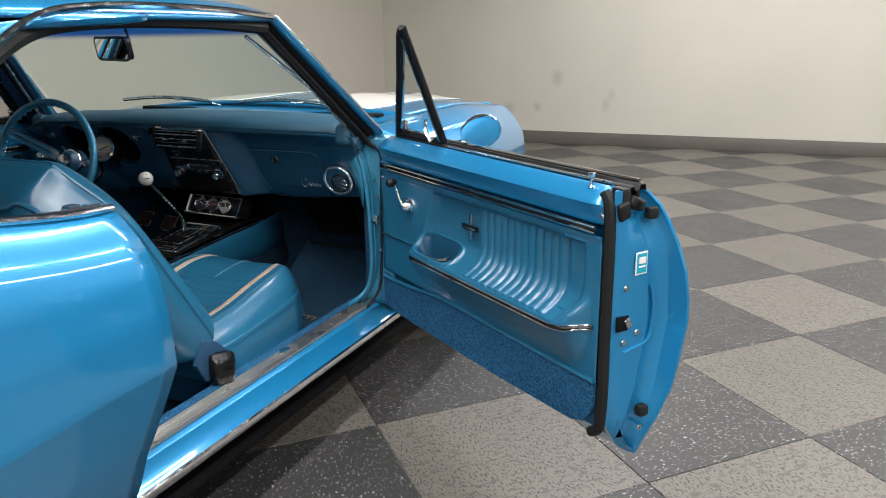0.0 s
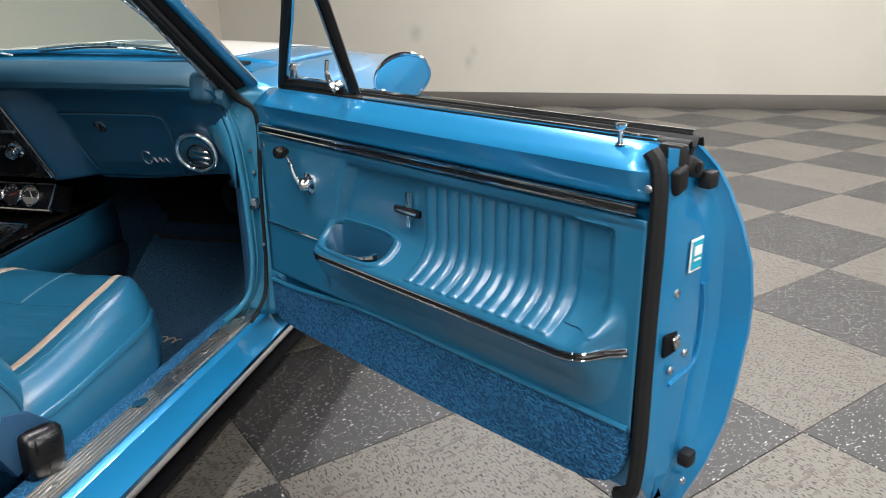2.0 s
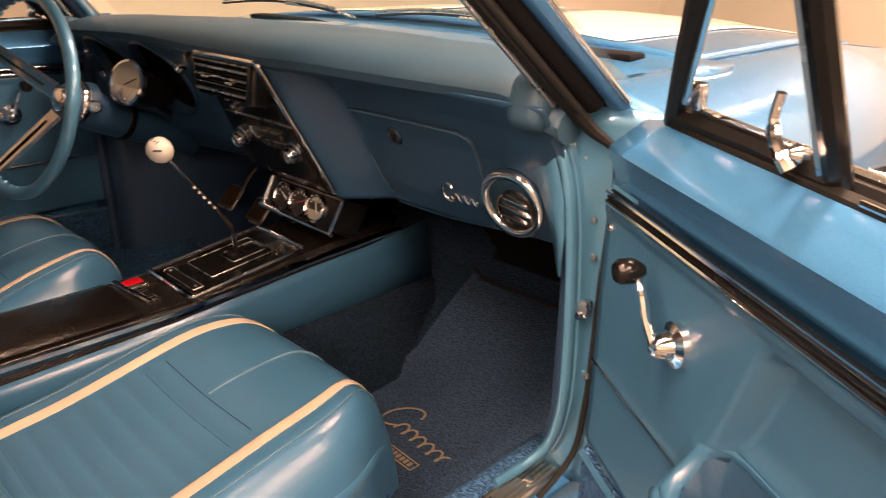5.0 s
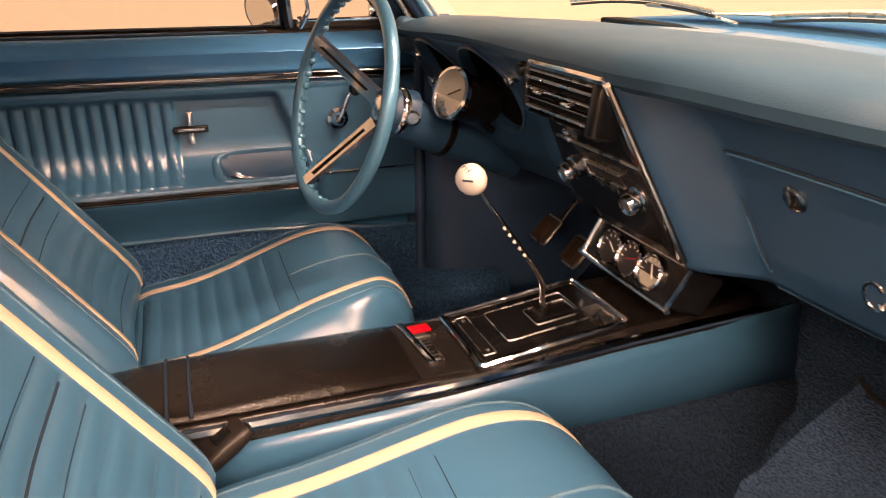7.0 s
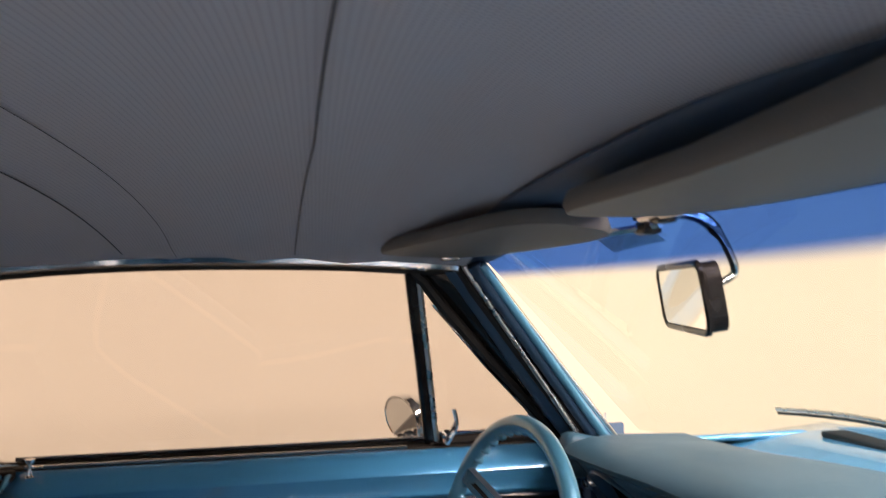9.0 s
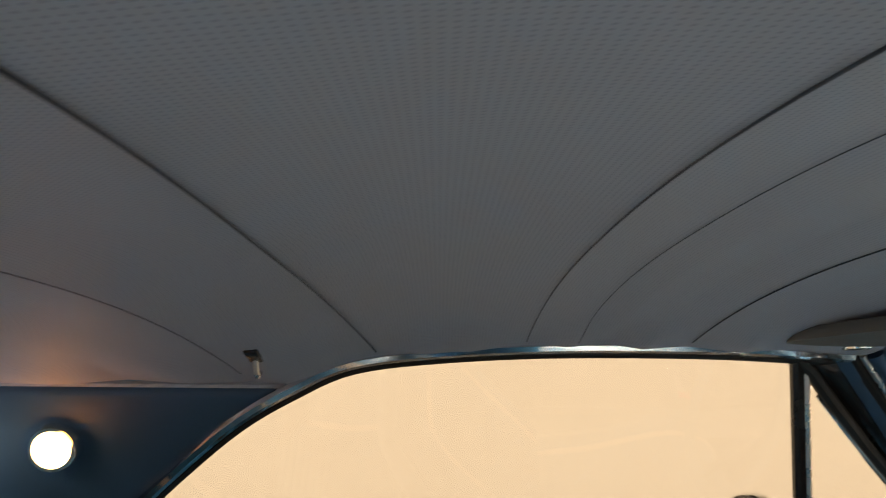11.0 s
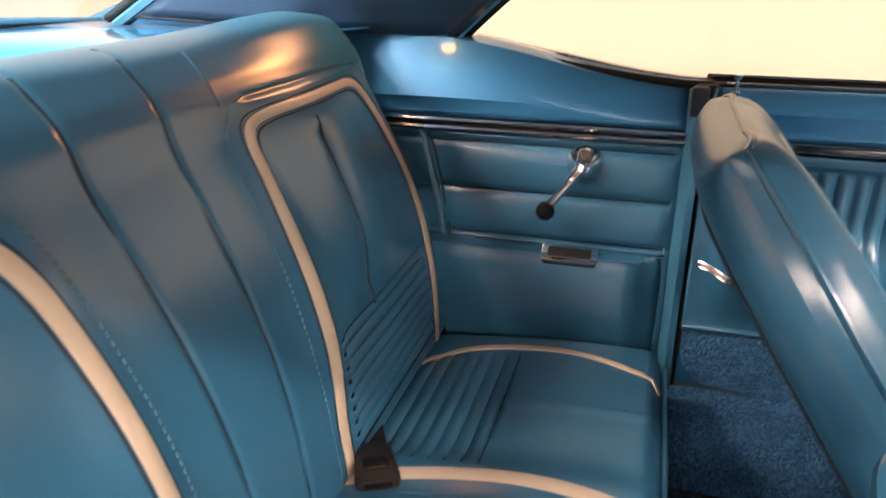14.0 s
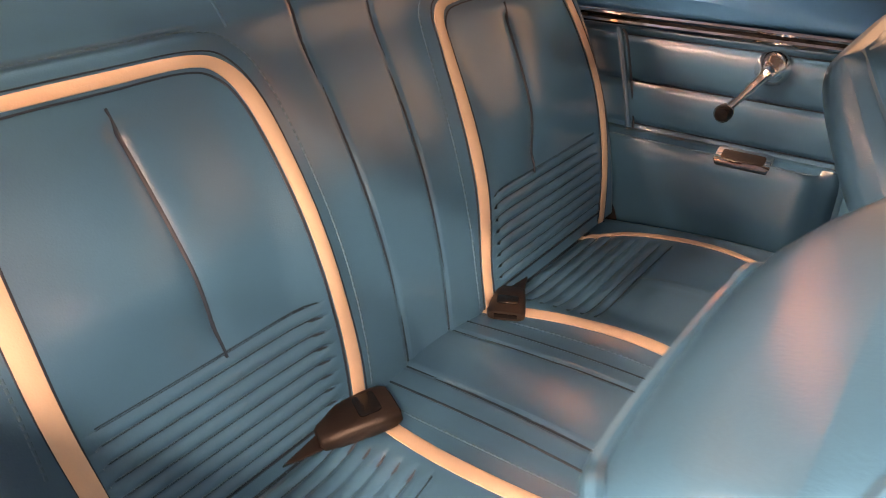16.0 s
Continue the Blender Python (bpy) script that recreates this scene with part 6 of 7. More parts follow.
bs = np.sort(np.concatenate([np.linspace(0, 1, 44), np.linspace(0.03, 0.42, 56)]))
xc = np.sort(np.concatenate([np.linspace(-0.64, 0.64, 130), [s * (0.06 + q) for s in (-1, 1) for q in np.linspace(-0.025, 0.03, 12)]]))
rows = [[rear_cushion(x, b) for x in xc] for b in bs]
rows += [[(x, -1.018 - k * 0.01, rear_cushion(x, 1)[2] - 0.03 - k * 0.19) for x in xc] for k in (0.0, 0.4, 1.0)]
rc = part("cushion", grid(rows), VINYL, bench, "blue vinyl rear seat cushion with pleats", angle=70)
rcs = lambda x, b: rear_cushion(x, b, True)


def turned(pts, n=6):
    return smooth_path(pts, n)


for s in (-1, 1):
    # the cream stripe runs up the inside, across the top and down the outside
    loop = [(s * 0.155, 0.0), (s * 0.152, 0.15), (s * 0.16, 0.35), (s * 0.168, 0.6), (s * 0.178, 0.76), (s * 0.196, 0.83), (s * 0.235, 0.856), (place(s, 0.34), 0.862), (place(s, 0.46), 0.862), (place(s, 0.53), 0.855),
            (place(s, 0.565), 0.81), (place(s, 0.582), 0.7), (place(s, 0.59), 0.45), (place(s, 0.575), 0.2), (place(s, 0.555), 0.0)]
    part("stripe", ribbon(turned(loop), rbs, 0.021, 0.003, normal=(0, 1, 0.3)), CREAM, rb, "cream vinyl stripe round the backrest")
    inner = [(s * 0.182, 0.02), (s * 0.178, 0.15), (s * 0.185, 0.35), (s * 0.192, 0.6), (s * 0.202, 0.76), (s * 0.222, 0.812), (s * 0.26, 0.828), (place(s, 0.34), 0.832), (place(s, 0.46), 0.832), (place(s, 0.515), 0.82), (place(s, 0.54), 0.78), (place(s, 0.555), 0.68), (place(s, 0.562), 0.45), (place(s, 0.55), 0.2), (place(s, 0.53), 0.02)]
    inner = [(lx + 0.58 * (ix - lx), lv + 0.58 * (iv - lv)) for (lx, lv), (ix, iv) in zip(loop, inner)]
    part("edge_seam", ribbon(turned(inner), rbs, 0.0034, 0.0012, normal=(0, 1, 0.3)), SEAM, rb)
    outer = [(s * 0.128, 0.02), (s * 0.125, 0.2), (s * 0.13, 0.5), (s * 0.145, 0.78), (s * 0.17, 0.87), (s * 0.22, 0.905), (place(s, 0.4), 0.91), (place(s, 0.55), 0.905), (place(s, 0.6), 0.86), (place(s, 0.615), 0.7), (place(s, 0.62), 0.3)]
    part("stitching", stitches(turned(outer), rbs, 0.0028, 0.0014, (0, 1, 0.3)), STITCH, rb, "row of pale blue stitches")
    part("stripe_seam", ribbon(turned([(lx - 0.55 * (ix - lx) / 0.58, lv - 0.55 * (iv - lv) / 0.58) for (lx, lv), (ix, iv) in zip(loop, inner)]), rbs, 0.0026, 0.001, normal=(0, 1, 0.3)), SEAM, rb)
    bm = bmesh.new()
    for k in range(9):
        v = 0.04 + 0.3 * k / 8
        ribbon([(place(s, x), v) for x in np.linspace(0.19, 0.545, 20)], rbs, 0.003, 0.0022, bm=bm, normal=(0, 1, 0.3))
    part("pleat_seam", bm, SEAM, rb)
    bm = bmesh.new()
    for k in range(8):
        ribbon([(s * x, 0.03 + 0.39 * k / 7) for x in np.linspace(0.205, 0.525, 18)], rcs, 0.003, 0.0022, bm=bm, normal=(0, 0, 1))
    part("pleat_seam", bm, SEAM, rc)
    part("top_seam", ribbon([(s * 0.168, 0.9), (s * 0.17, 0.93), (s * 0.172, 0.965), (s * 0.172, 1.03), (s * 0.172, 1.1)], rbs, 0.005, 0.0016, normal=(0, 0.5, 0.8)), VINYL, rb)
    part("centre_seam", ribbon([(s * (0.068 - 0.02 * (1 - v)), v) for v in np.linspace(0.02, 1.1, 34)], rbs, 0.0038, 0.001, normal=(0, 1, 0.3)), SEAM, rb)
    # dark strip laid in the panel's crease for the shade in it
    part("panel_crease", ribbon([(s * (0.345 - 0.05 * (0.8 - v)), v) for v in np.linspace(0.33, 0.822, 18)], rbs, 0.0026, 0.0028, normal=(0, 1, 0.3)), SEAM, rb)
    cl = [(s * 0.14, 0.02), (s * 0.165, 0.2), (s * 0.178, 0.45), (s * 0.175, 0.7), (s * 0.152, 0.968)]
    part("stripe", ribbon(turned(cl), rcs, 0.022, 0.003, normal=(0, 0, 1)), CREAM, rc, "cream vinyl stripe")
    co = [(s * 0.49, 0.02), (s * 0.545, 0.2), (s * 0.56, 0.45), (s * 0.545, 0.7), (s * 0.49, 0.965)]
    part("stripe", ribbon(turned(co), rcs, 0.016, 0.003, normal=(0, 0, 1)), CREAM, rc)
    part("stitching", stitches([(s * (0.125 + 0.01 * math.sin(b * 3)), b) for b in np.linspace(0.02, 0.95, 20)], rcs, 0.0028, 0.0014, (0, 0, 1)), STITCH, rc)
    part("centre_seam", ribbon([(s * (0.055 + 0.015 * b), b) for b in np.linspace(0.01, 0.97, 20)], rcs, 0.0036, 0.001, normal=(0, 0, 1)), SEAM, rc)
    part("hump_seam", ribbon([(s * (0.092 + 0.012 * b), b) for b in np.linspace(0.02, 0.95, 20)], rcs, 0.0034, 0.001, normal=(0, 0, 1)), SEAM, rc)
part("front_piping", tube([Vector(rear_cushion(x, 0.975)) + Vector((0, 0.004, 0.003)) for x in np.linspace(-0.63, 0.63, 40)], 0.0045, 6), VINYL, rc)
buckle((-0.16, -1.4, 0.476), -64, 1.0, 6)
buckle((0.188, -1.405, 0.482), 62, 1.15, 8)
buckle((0.52, -1.37, 0.485), 20, 1.1, 12)

# ---- dashboard ----
def dash_y(x):
    """How far back the pad's nose stands."""
    return -0.014 + (0.07 * ramp(0.25, 0.68, x) if x > 0 else 0.0) + 0.022 * ramp(0.13, 0.3, x) - 0.054 * ramp(-0.1, -0.6, x)


def pad_row(x):
    yb = shield(x, 0.97)[1] - 0.01
    n = dash_y(x)
    end = 0.03 * ramp(0.6, 0.69, abs(x))
    drop = 0.012 * ramp(0.2, 0.68, abs(x)) + end
    lip = 0.018 * ramp(-0.08, -0.4, x)
    return [(x, y, z - drop + lip * ramp(0.945, 0.9, z)) for y, z in ((yb, 0.93), (yb - 0.05, 0.944), (n + 0.22, 0.953), (n + 0.12, 0.957), (n + 0.06, 0.955), (n + 0.025, 0.948), (n + 0.006, 0.936), (n, 0.922), (n + 0.004, 0.908), (n + 0.016, 0.9), (n + 0.04, 0.898))]


dash = part("dashboard", grid([pad_row(x) for x in np.linspace(-0.69, 0.69, 60)]), PAD, None, thick=0.004)
tagged(dash, "padded blue vinyl dashboard with a black and chrome centre panel", "dashboard")
for s in (-1, 1):
    part("pad_ear", box((s * 0.65, 0.118 - (0.0 if s > 0 else 0.12), 0.896), (0.06, 0.12, 0.075), 0.02, 5, m=pose(0, 0, 0, -14, 0, 0)), PAD, dash, "rounded end of the dash pad")
    part("pad_end", grid([pad_row(s * 0.69), [(s * 0.697, y, z - 0.004) for _, y, z in pad_row(s * 0.69)], [(s * 0.699, 0.16 + (y - 0.16) * 0.5, 0.9 + (z - 0.9) * 0.3) for _, y, z in pad_row(s * 0.69)]]), PAD, dash)


def face_y(x, z):
    """Front of the dash below the pad; recessed before the passenger."""
    k = table(z, [(0.6, 0.225), (0.64, 0.205), (0.7, 0.17), (0.8, 0.135), (0.86, 0.1), (0.905, 0.06)])
    if x < -0.1:
        k = k - 0.05 * ramp(0.62, 0.72, z) * ramp(-0.1, -0.16, x) - 0.005 * ramp(-0.1, -0.2, x) - 0.05 * ramp(-0.25, -0.6, x)
    return k


def dash_foot(x):
    """Height of the dash's lower edge."""
    return 0.655 + 0.025 * ramp(0.35, 0.66, x)


def stack(x, t, lift=0.0):
    """Centre panel: x from -1 to 1 across, t from 0 at its top to 1 at its foot."""
    return Vector((0.023 + 0.005 * t + x * (0.108 + 0.034 * t), -0.01 + 0.1165 * t - lift, 0.91 - 0.238 * t - lift * 0.5))


rows = []
for k in np.linspace(0, 1, 30):
    row = []
    for q in np.linspace(0, 1, 60) ** 1.5:
        x = 0.1 + 0.585 * q
        z = dash_foot(x) + (0.905 - dash_foot(x)) * k
        edge = stack(1, (0.91 - z) / 0.238)
        x = edge.x + (0.685 - edge.x) * q
        w = ramp(0.0, 0.085, x - edge.x)
        row.append((x, (edge.y + 0.004) * (1 - w) + face_y(x, z) * w, z))
    rows.append(row)
part("glove_side", grid(rows), VINYL_DARK, dash, "dark blue dash face before the passenger", thick=0.004)
part("lower_edge", tube([(x, face_y(x, dash_foot(x)) + 0.004, dash_foot(x)) for x in np.linspace(0.26, 0.685, 16)], 0.008, 8), VINYL_DARK, dash)
# underside near-black, as the shade below the dash
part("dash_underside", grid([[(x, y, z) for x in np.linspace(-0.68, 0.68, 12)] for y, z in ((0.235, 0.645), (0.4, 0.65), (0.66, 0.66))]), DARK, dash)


def on_face(x, z, lift=0.0):
    return Vector((x, face_y(x, z) - lift, z - lift * 0.4))


gl = smooth_path([(0.262, 0.68), (0.235, 0.76), (0.212, 0.82), (0.218, 0.834), (0.3, 0.837), (0.46, 0.837), (0.495, 0.834), (0.513, 0.818), (0.517, 0.74), (0.515, 0.672)], 6)
part("glove_box_gap", tube([on_face(x, z, 0.0045) for x, z in gl], 0.0024, 6), SEAM, dash, "gap round the glove box lid")
part("glove_box_edge", tube([on_face(x - 0.003, z - 0.0045, 0.0042) for x, z in gl], 0.002, 6), PAINT_IN, dash)
lk = facing(on_face(0.321, 0.798, 0.004), (0, -0.9, -0.42))
lock = part("glove_box_lock", lathe([(0.018, -0.003), (0.018, 0.002), (0.014, 0.0045), (0.009, 0.003), (0.001, 0.003)], lk, 20), DARK_CHROME, dash, "round chrome glove box lock")
part("key_slot", box((0, 0, 0.0035), (0.002, 0.009, 0.002), 0, m=None), BLACK, lock).matrix_local = lk
sc = [on_face(0.422 + 0.07 * t, 0.711 + 0.007 * math.sin(t * 26) * (1 - 0.3 * t), 0.006) for t in np.linspace(0.12, 1, 40)]
scr = part("script_badge", tube(sc, 0.0024, 6), CHROME, dash, "chrome script badge, drawn as a plain wave")
part("loop", tube([on_face(0.424 + 0.013 * math.cos(a), 0.716 + 0.017 * math.sin(a), 0.005) for a in np.linspace(0.6, 5.6, 18)], 0.0024, 6), CHROME, scr)
vm = facing(on_face(0.578, 0.74, 0.012), (0.06, -0.95, -0.28))
vent = part("air_vent", tube([vm @ Vector((0.051 * math.cos(a), 0.051 * math.sin(a), 0.004)) for a in np.linspace(0, 2 * math.pi, 36, endpoint=False)], 0.0085, 10, True), CHROME, dash, "round chrome air vent with a black bowl")
part("collar", lathe([(0.056, -0.03), (0.056, 0.0), (0.05, 0.0)], vm, 30), BLACK, vent)
part("dish", lathe([(0.048, 0.006), (0.044, 0.002), (0.037, -0.001), (0.001, -0.002)], vm, 30), DARK_CHROME, vent)
bm4 = vm @ Matrix.Translation((0.006, -0.009, 0.004)) @ pose(0, 0, 0, 0, 0, -14)
part("ball", lathe([(0.034, -0.004), (0.034, 0.004), (0.0305, 0.006), (0.03, 0.0), (0.001, -0.002)], bm4, 28), BLACK, vent)
part("bowl", lathe([(0.03, 0.0015), (0.001, 0.0016)], bm4, 24), DARK, vent)
for k in (-0.016, 0.0, 0.016):
    part("slat", box(bm4 @ Vector((0, k, 0.004)), (0.056 * math.sqrt(1 - (k / 0.03) ** 2), 0.0034, 0.006), 0.0014, m=bm4.to_3x3().to_4x4()), CHROME if k >= 0 else DARK_CHROME, vent)

# driver's side: blue panel with two deep round openings
rows = []
HOLES = ((-0.49, 0.838, 0.072), (-0.322, 0.83, 0.08))


def driver_pt(x, z):
    return Vector((x, face_y(x, z) - 0.015 * ramp(-0.62, -0.5, x) * (1 - ramp(-0.2, -0.13, x)), z))


bm = grid([[driver_pt(x, z) for x in np.linspace(-0.685, -0.095, 90)] for z in np.linspace(0.64, 0.925, 50)])
gone = [f for f in bm.faces if any(math.hypot(f.calc_center_median().x - hx, (f.calc_center_median().z - hz) * 1.02) < hr for hx, hz, hr in HOLES)]
bmesh.ops.delete(bm, geom=gone, context="FACES")
part("driver_face", bm, VINYL_DARK, dash, "dark blue instrument panel with two deep openings", thick=0.004)
for hx, hz, hr in HOLES:
    fr = facing(driver_pt(hx, hz), driver_pt(hx + 0.02, hz - 0.05) - driver_pt(hx, hz), (1, 0, 0))
    ring = lambda g, back: [driver_pt(hx + g * hr * math.cos(a), min(0.914, hz + g * hr / 1.02 * math.sin(a))) + Vector((0, back, back * 0.4)) for a in np.linspace(0, 2 * math.pi, 40, endpoint=False)]
    gp = part("gauge_pod", grid([ring(1.06, 0.002), ring(1.05, -0.004), ring(1.0, -0.006), ring(0.96, -0.002), ring(0.95, 0.012)], loop=True), VINYL_DARK, dash, "rim of a deep round instrument opening")
    part("well", grid([ring(0.96, 0.0), ring(0.93, 0.05), ring(0.85, 0.09), ring(0.02, 0.092)], loop=True), DARK, gp, "black well of the instrument")
    part("dial_ring", tube(ring(0.7, 0.086), 0.002, 6, True), STEEL, gp)
for x, z in ((-0.6, 0.87), (-0.635, 0.862), (-0.61, 0.81), (-0.21, 0.868), (-0.19, 0.66)):
    part("dash_knob", lathe([(0.014, -0.01), (0.014, 0.008), (0.011, 0.016), (0.006, 0.017), (0.001, 0.015)], facing(driver_pt(x, z), (0.05, -0.93, -0.3)), 16), CHROME, dash, "small chrome dash knob")

# centre panel: black, in a bright frame, sloping forwards to its foot
st = part("centre_panel", grid([[stack(x, t) for x in np.linspace(-1, 1, 10)] for t in np.linspace(0, 1.04, 16)]), BLACK, dash, "glossy black centre panel in a bright frame", thick=0.004)
part("panel_side", grid([[stack(-1, t), stack(-1, t) + Vector((-0.01, 0.02, 0.0)), stack(-1, t) + Vector((-0.012, 0.09, 0.01))] for t in np.linspace(0.25, 1.04, 14)]), VINYL_DARK, st)
part("frame", tube(smooth_path([stack(-0.98, 0.0), stack(-0.4, 0.0), stack(0.85, 0.0), stack(1.0, 0.03), stack(1.01, 0.4), stack(1.01, 0.75), stack(1.0, 1.03)], 6), 0.0068, 8), CHROME, st, "chrome frame of the centre panel")
part("frame", tube([stack(1.05, t, 0.002) for t in np.linspace(0.02, 1.02, 10)], 0.0045, 8), DARK_CHROME, st)
part("frame", tube(smooth_path([stack(-1.0, 0.28), stack(-1.0, 0.6), stack(-1.0, 0.93), stack(-0.85, 1.03), stack(-0.3, 1.04), stack(0.98, 1.04)], 6), 0.0022, 6), STEEL, st)


def on_stack(x, t, sx, sz, d, mat, name, b=0.001):
    dy = stack(0, min(1, t + 0.02)) - stack(0, max(0, t - 0.02))
    mt = facing(stack(x, t, 0.001), Vector((1, 0, 0)).cross(dy) * -1 if Vector((1, 0, 0)).cross(dy).y > 0 else Vector((1, 0, 0)).cross(dy)).to_3x3().to_4x4()
    return part(name, box(stack(x, t, d / 2), (sx, sz, d), b, m=mt), mat, st)


# upright vent block at the top, its foot proud of the sloping panel
vb = part("vent_block", box((0.016, 0.02, 0.876), (0.204, 0.06, 0.062), 0.004), DARK, st, "black air vent with bright slats")
for z, r, mt in ((0.9, 0.0014, STEEL), (0.889, 0.0026, STEEL), (0.8735, 0.002, STEEL), (0.86, 0.0016, DARK_CHROME), (0.8465, 0.0026, STEEL)):
    part("slat", box((0.01, -0.0125, z), (0.19, 0.008, r * 1.6), 0.0006), mt, vb)
    part("blade", box((0.01, -0.004, z - 0.006), (0.19, 0.018, 0.0025), 0.0006, m=pose(0, 0, 0, 25, 0, 0)), BLACK, vb)
for x, z in ((-0.034, 0.872), (0.052, 0.868)):
    part("tab", box((x, -0.019, z), (0.022, 0.014, 0.0055), 0.0025, 3), CHROME, vb)
part("cheek", box((0.116, 0.0, 0.868), (0.026, 0.044, 0.076), 0.009, 3, m=pose(0, 0, 0, -8, 0, 0)), BLACK, vb)
part("cheek", box((-0.091, 0.008, 0.874), (0.012, 0.05, 0.066), 0.005, 2), BLACK, vb)
part("lock_knob", lathe([(0.012, -0.01), (0.012, 0.006), (0.009, 0.012), (0.001, 0.012)], facing((-0.112, -0.006, 0.897), (0.05, -0.95, -0.2)), 16), BLACK, vb)
for t in (0.405, 0.455):
    on_stack(-0.5, t, 0.013, 0.009, 0.012, CHROME, "control_lever", 0.002)
on_stack(-0.62, 0.36, 0.012, 0.006, 0.008, STEEL, "control_lever", 0.002)
for t in (0.35, 0.385, 0.42, 0.445):
    on_stack(0.28, t, 0.135, 0.0016, 0.0025, STEEL, "control_slot", 0.0004)
on_stack(0.28, 0.4, 0.14, 0.006, 0.002, DARK, "control_slot", 0.0004)
on_stack(0.02, 0.475, 0.236, 0.0046, 0.006, STEEL, "bright_line", 0.001)
on_stack(0.02, 0.505, 0.236, 0.0014, 0.004, DARK_CHROME, "bright_line", 0.0004)
radio = on_stack(0.17, 0.665, 0.15, 0.05, 0.005, BLACK, "radio", 0.002)
tagged(radio, "black radio with chrome knobs")
on_stack(0.14, 0.61, 0.088, 0.016, 0.008, DIAL, "radio_dial")
on_stack(0.14, 0.57, 0.094, 0.0022, 0.01, STEEL, "radio_line", 0.0005)
on_stack(0.14, 0.65, 0.094, 0.0016, 0.01, STEEL, "radio_line", 0.0005)
for k in range(5):
    on_stack(-0.06 + 0.1 * k, 0.682, 0.0105, 0.009, 0.011, DIAL if k % 2 else DARK_CHROME, "radio_key")
on_stack(-0.27, 0.62, 0.009, 0.034, 0.01, CHROME, "radio_edge", 0.002)
for x in (-0.68, 0.69):
    kn = facing(stack(x, 0.69), (0, -0.92, -0.38))
    part("radio_knob", lathe([(0.0205, 0.0), (0.0205, 0.008), (0.016, 0.01), (0.0165, 0.024), (0.014, 0.03), (0.011, 0.028), (0.001, 0.027)], kn, 22), CHROME, st, "chrome radio knob")
    part("knob_face", lathe([(0.01, 0.0275), (0.006, 0.0285), (0.001, 0.0285)], kn, 16), STEEL, st)
on_stack(0.05, 0.79, 0.2, 0.0014, 0.004, DARK_CHROME, "panel_line", 0.0004)
on_stack(0.75, 0.7, 0.0014, 0.05, 0.004, DARK_CHROME, "panel_line", 0.0004)
on_stack(0.02, 0.91, 0.225, 0.05, 0.003, DARK, "ashtray_door")

# gauge pod under the stack
gm = facing((0.01, 0.14, 0.598), (0.0, -0.92, 0.38))
POD = [(-0.117, 0.036), (-0.127, -0.026), (-0.12, -0.034), (0.1, -0.037), (0.114, -0.03), (0.128, 0.036)]
pod = part("gauge_housing", slab(POD, 0.07, gm @ Matrix.Translation((0, 0, -0.07)), 0.003), BLACK, dash, "black and chrome pod with three round gauges")
part("chrome_edge", tube([gm @ Vector((x, y, 0.0)) for x, y in smooth_path(POD, 4)], 0.0048, 8, flat=1.3), CHROME, pod)
part("top_edge", tube([gm @ Vector((x, 0.036, 0.0)) for x in (-0.117, 0.0, 0.128)], 0.002, 6), STEEL, pod)
for k, x in enumerate((-0.06, -0.003, 0.054)):
    fr = gm @ Matrix.Translation((x, 0.002, 0.0))
    g = part("gauge", lathe([(0.03, 0.0), (0.031, 0.007), (0.0285, 0.009), (0.026, 0.006), (0.026, 0.003)], fr, 26), CHROME, pod, "small round gauge in a chrome ring")
    part("dial", lathe([(0.0265, 0.003), (0.001, 0.0032)], fr, 24), DIAL, g)
    if k == 2:
        part("pale_field", slab([(-0.024, -0.004), (0.024, -0.004), (0.02, -0.014), (0.01, -0.0225), (-0.01, -0.0225), (-0.02, -0.014)], 0.0006, fr @ Matrix.Translation((0, 0, 0.0032))), DIAL_LIGHT, g)
        part("pale_field", slab([(-0.021, 0.013), (0.021, 0.013), (0.012, 0.022), (-0.012, 0.022)], 0.0006, fr @ Matrix.Translation((0, 0, 0.0032))), DIAL_LIGHT, g)
    part("needle", box(fr @ Vector((0.004, 0.002, 0.0045)), (0.024, 0.002, 0.001), 0, m=fr.to_3x3().to_4x4() @ pose(0, 0, 0, 0, 0, (150, 20, 120)[k])), RED if k == 1 else MARK, g)
    for a in range(7):
        an = radians(a * 30)
        part("tick", box(fr @ Vector((0.021 * math.cos(an), 0.021 * math.sin(an), 0.0038)), (0.005, 0.0014, 0.0008), 0, m=fr.to_3x3().to_4x4() @ pose(0, 0, 0, 0, 0, math.degrees(an))), RED if k == 1 and a < 2 else MARK, g)

# ---- console and shifter ----
con = part("console", grid([[(x, y, z) for x, z in prof] for y, prof in
                            [(y, [(-0.098, 0.3), (-0.096, zt - 0.012), (-0.09, zt - 0.002), (-0.07, zt), (0.07, zt), (0.09, zt - 0.002), (0.096, zt - 0.012), (0.098, 0.3)])
                             for y, zt in ((-0.7, 0.46), (-0.68, 0.49), (-0.6, 0.5), (-0.26, 0.497), (-0.16, 0.496), (0.1, 0.527), (0.2, 0.533), (0.34, 0.545))]]), CONSOLE, None, thick=0.004)
tagged(con, "black textured console with chrome edges between the front seats", "console")
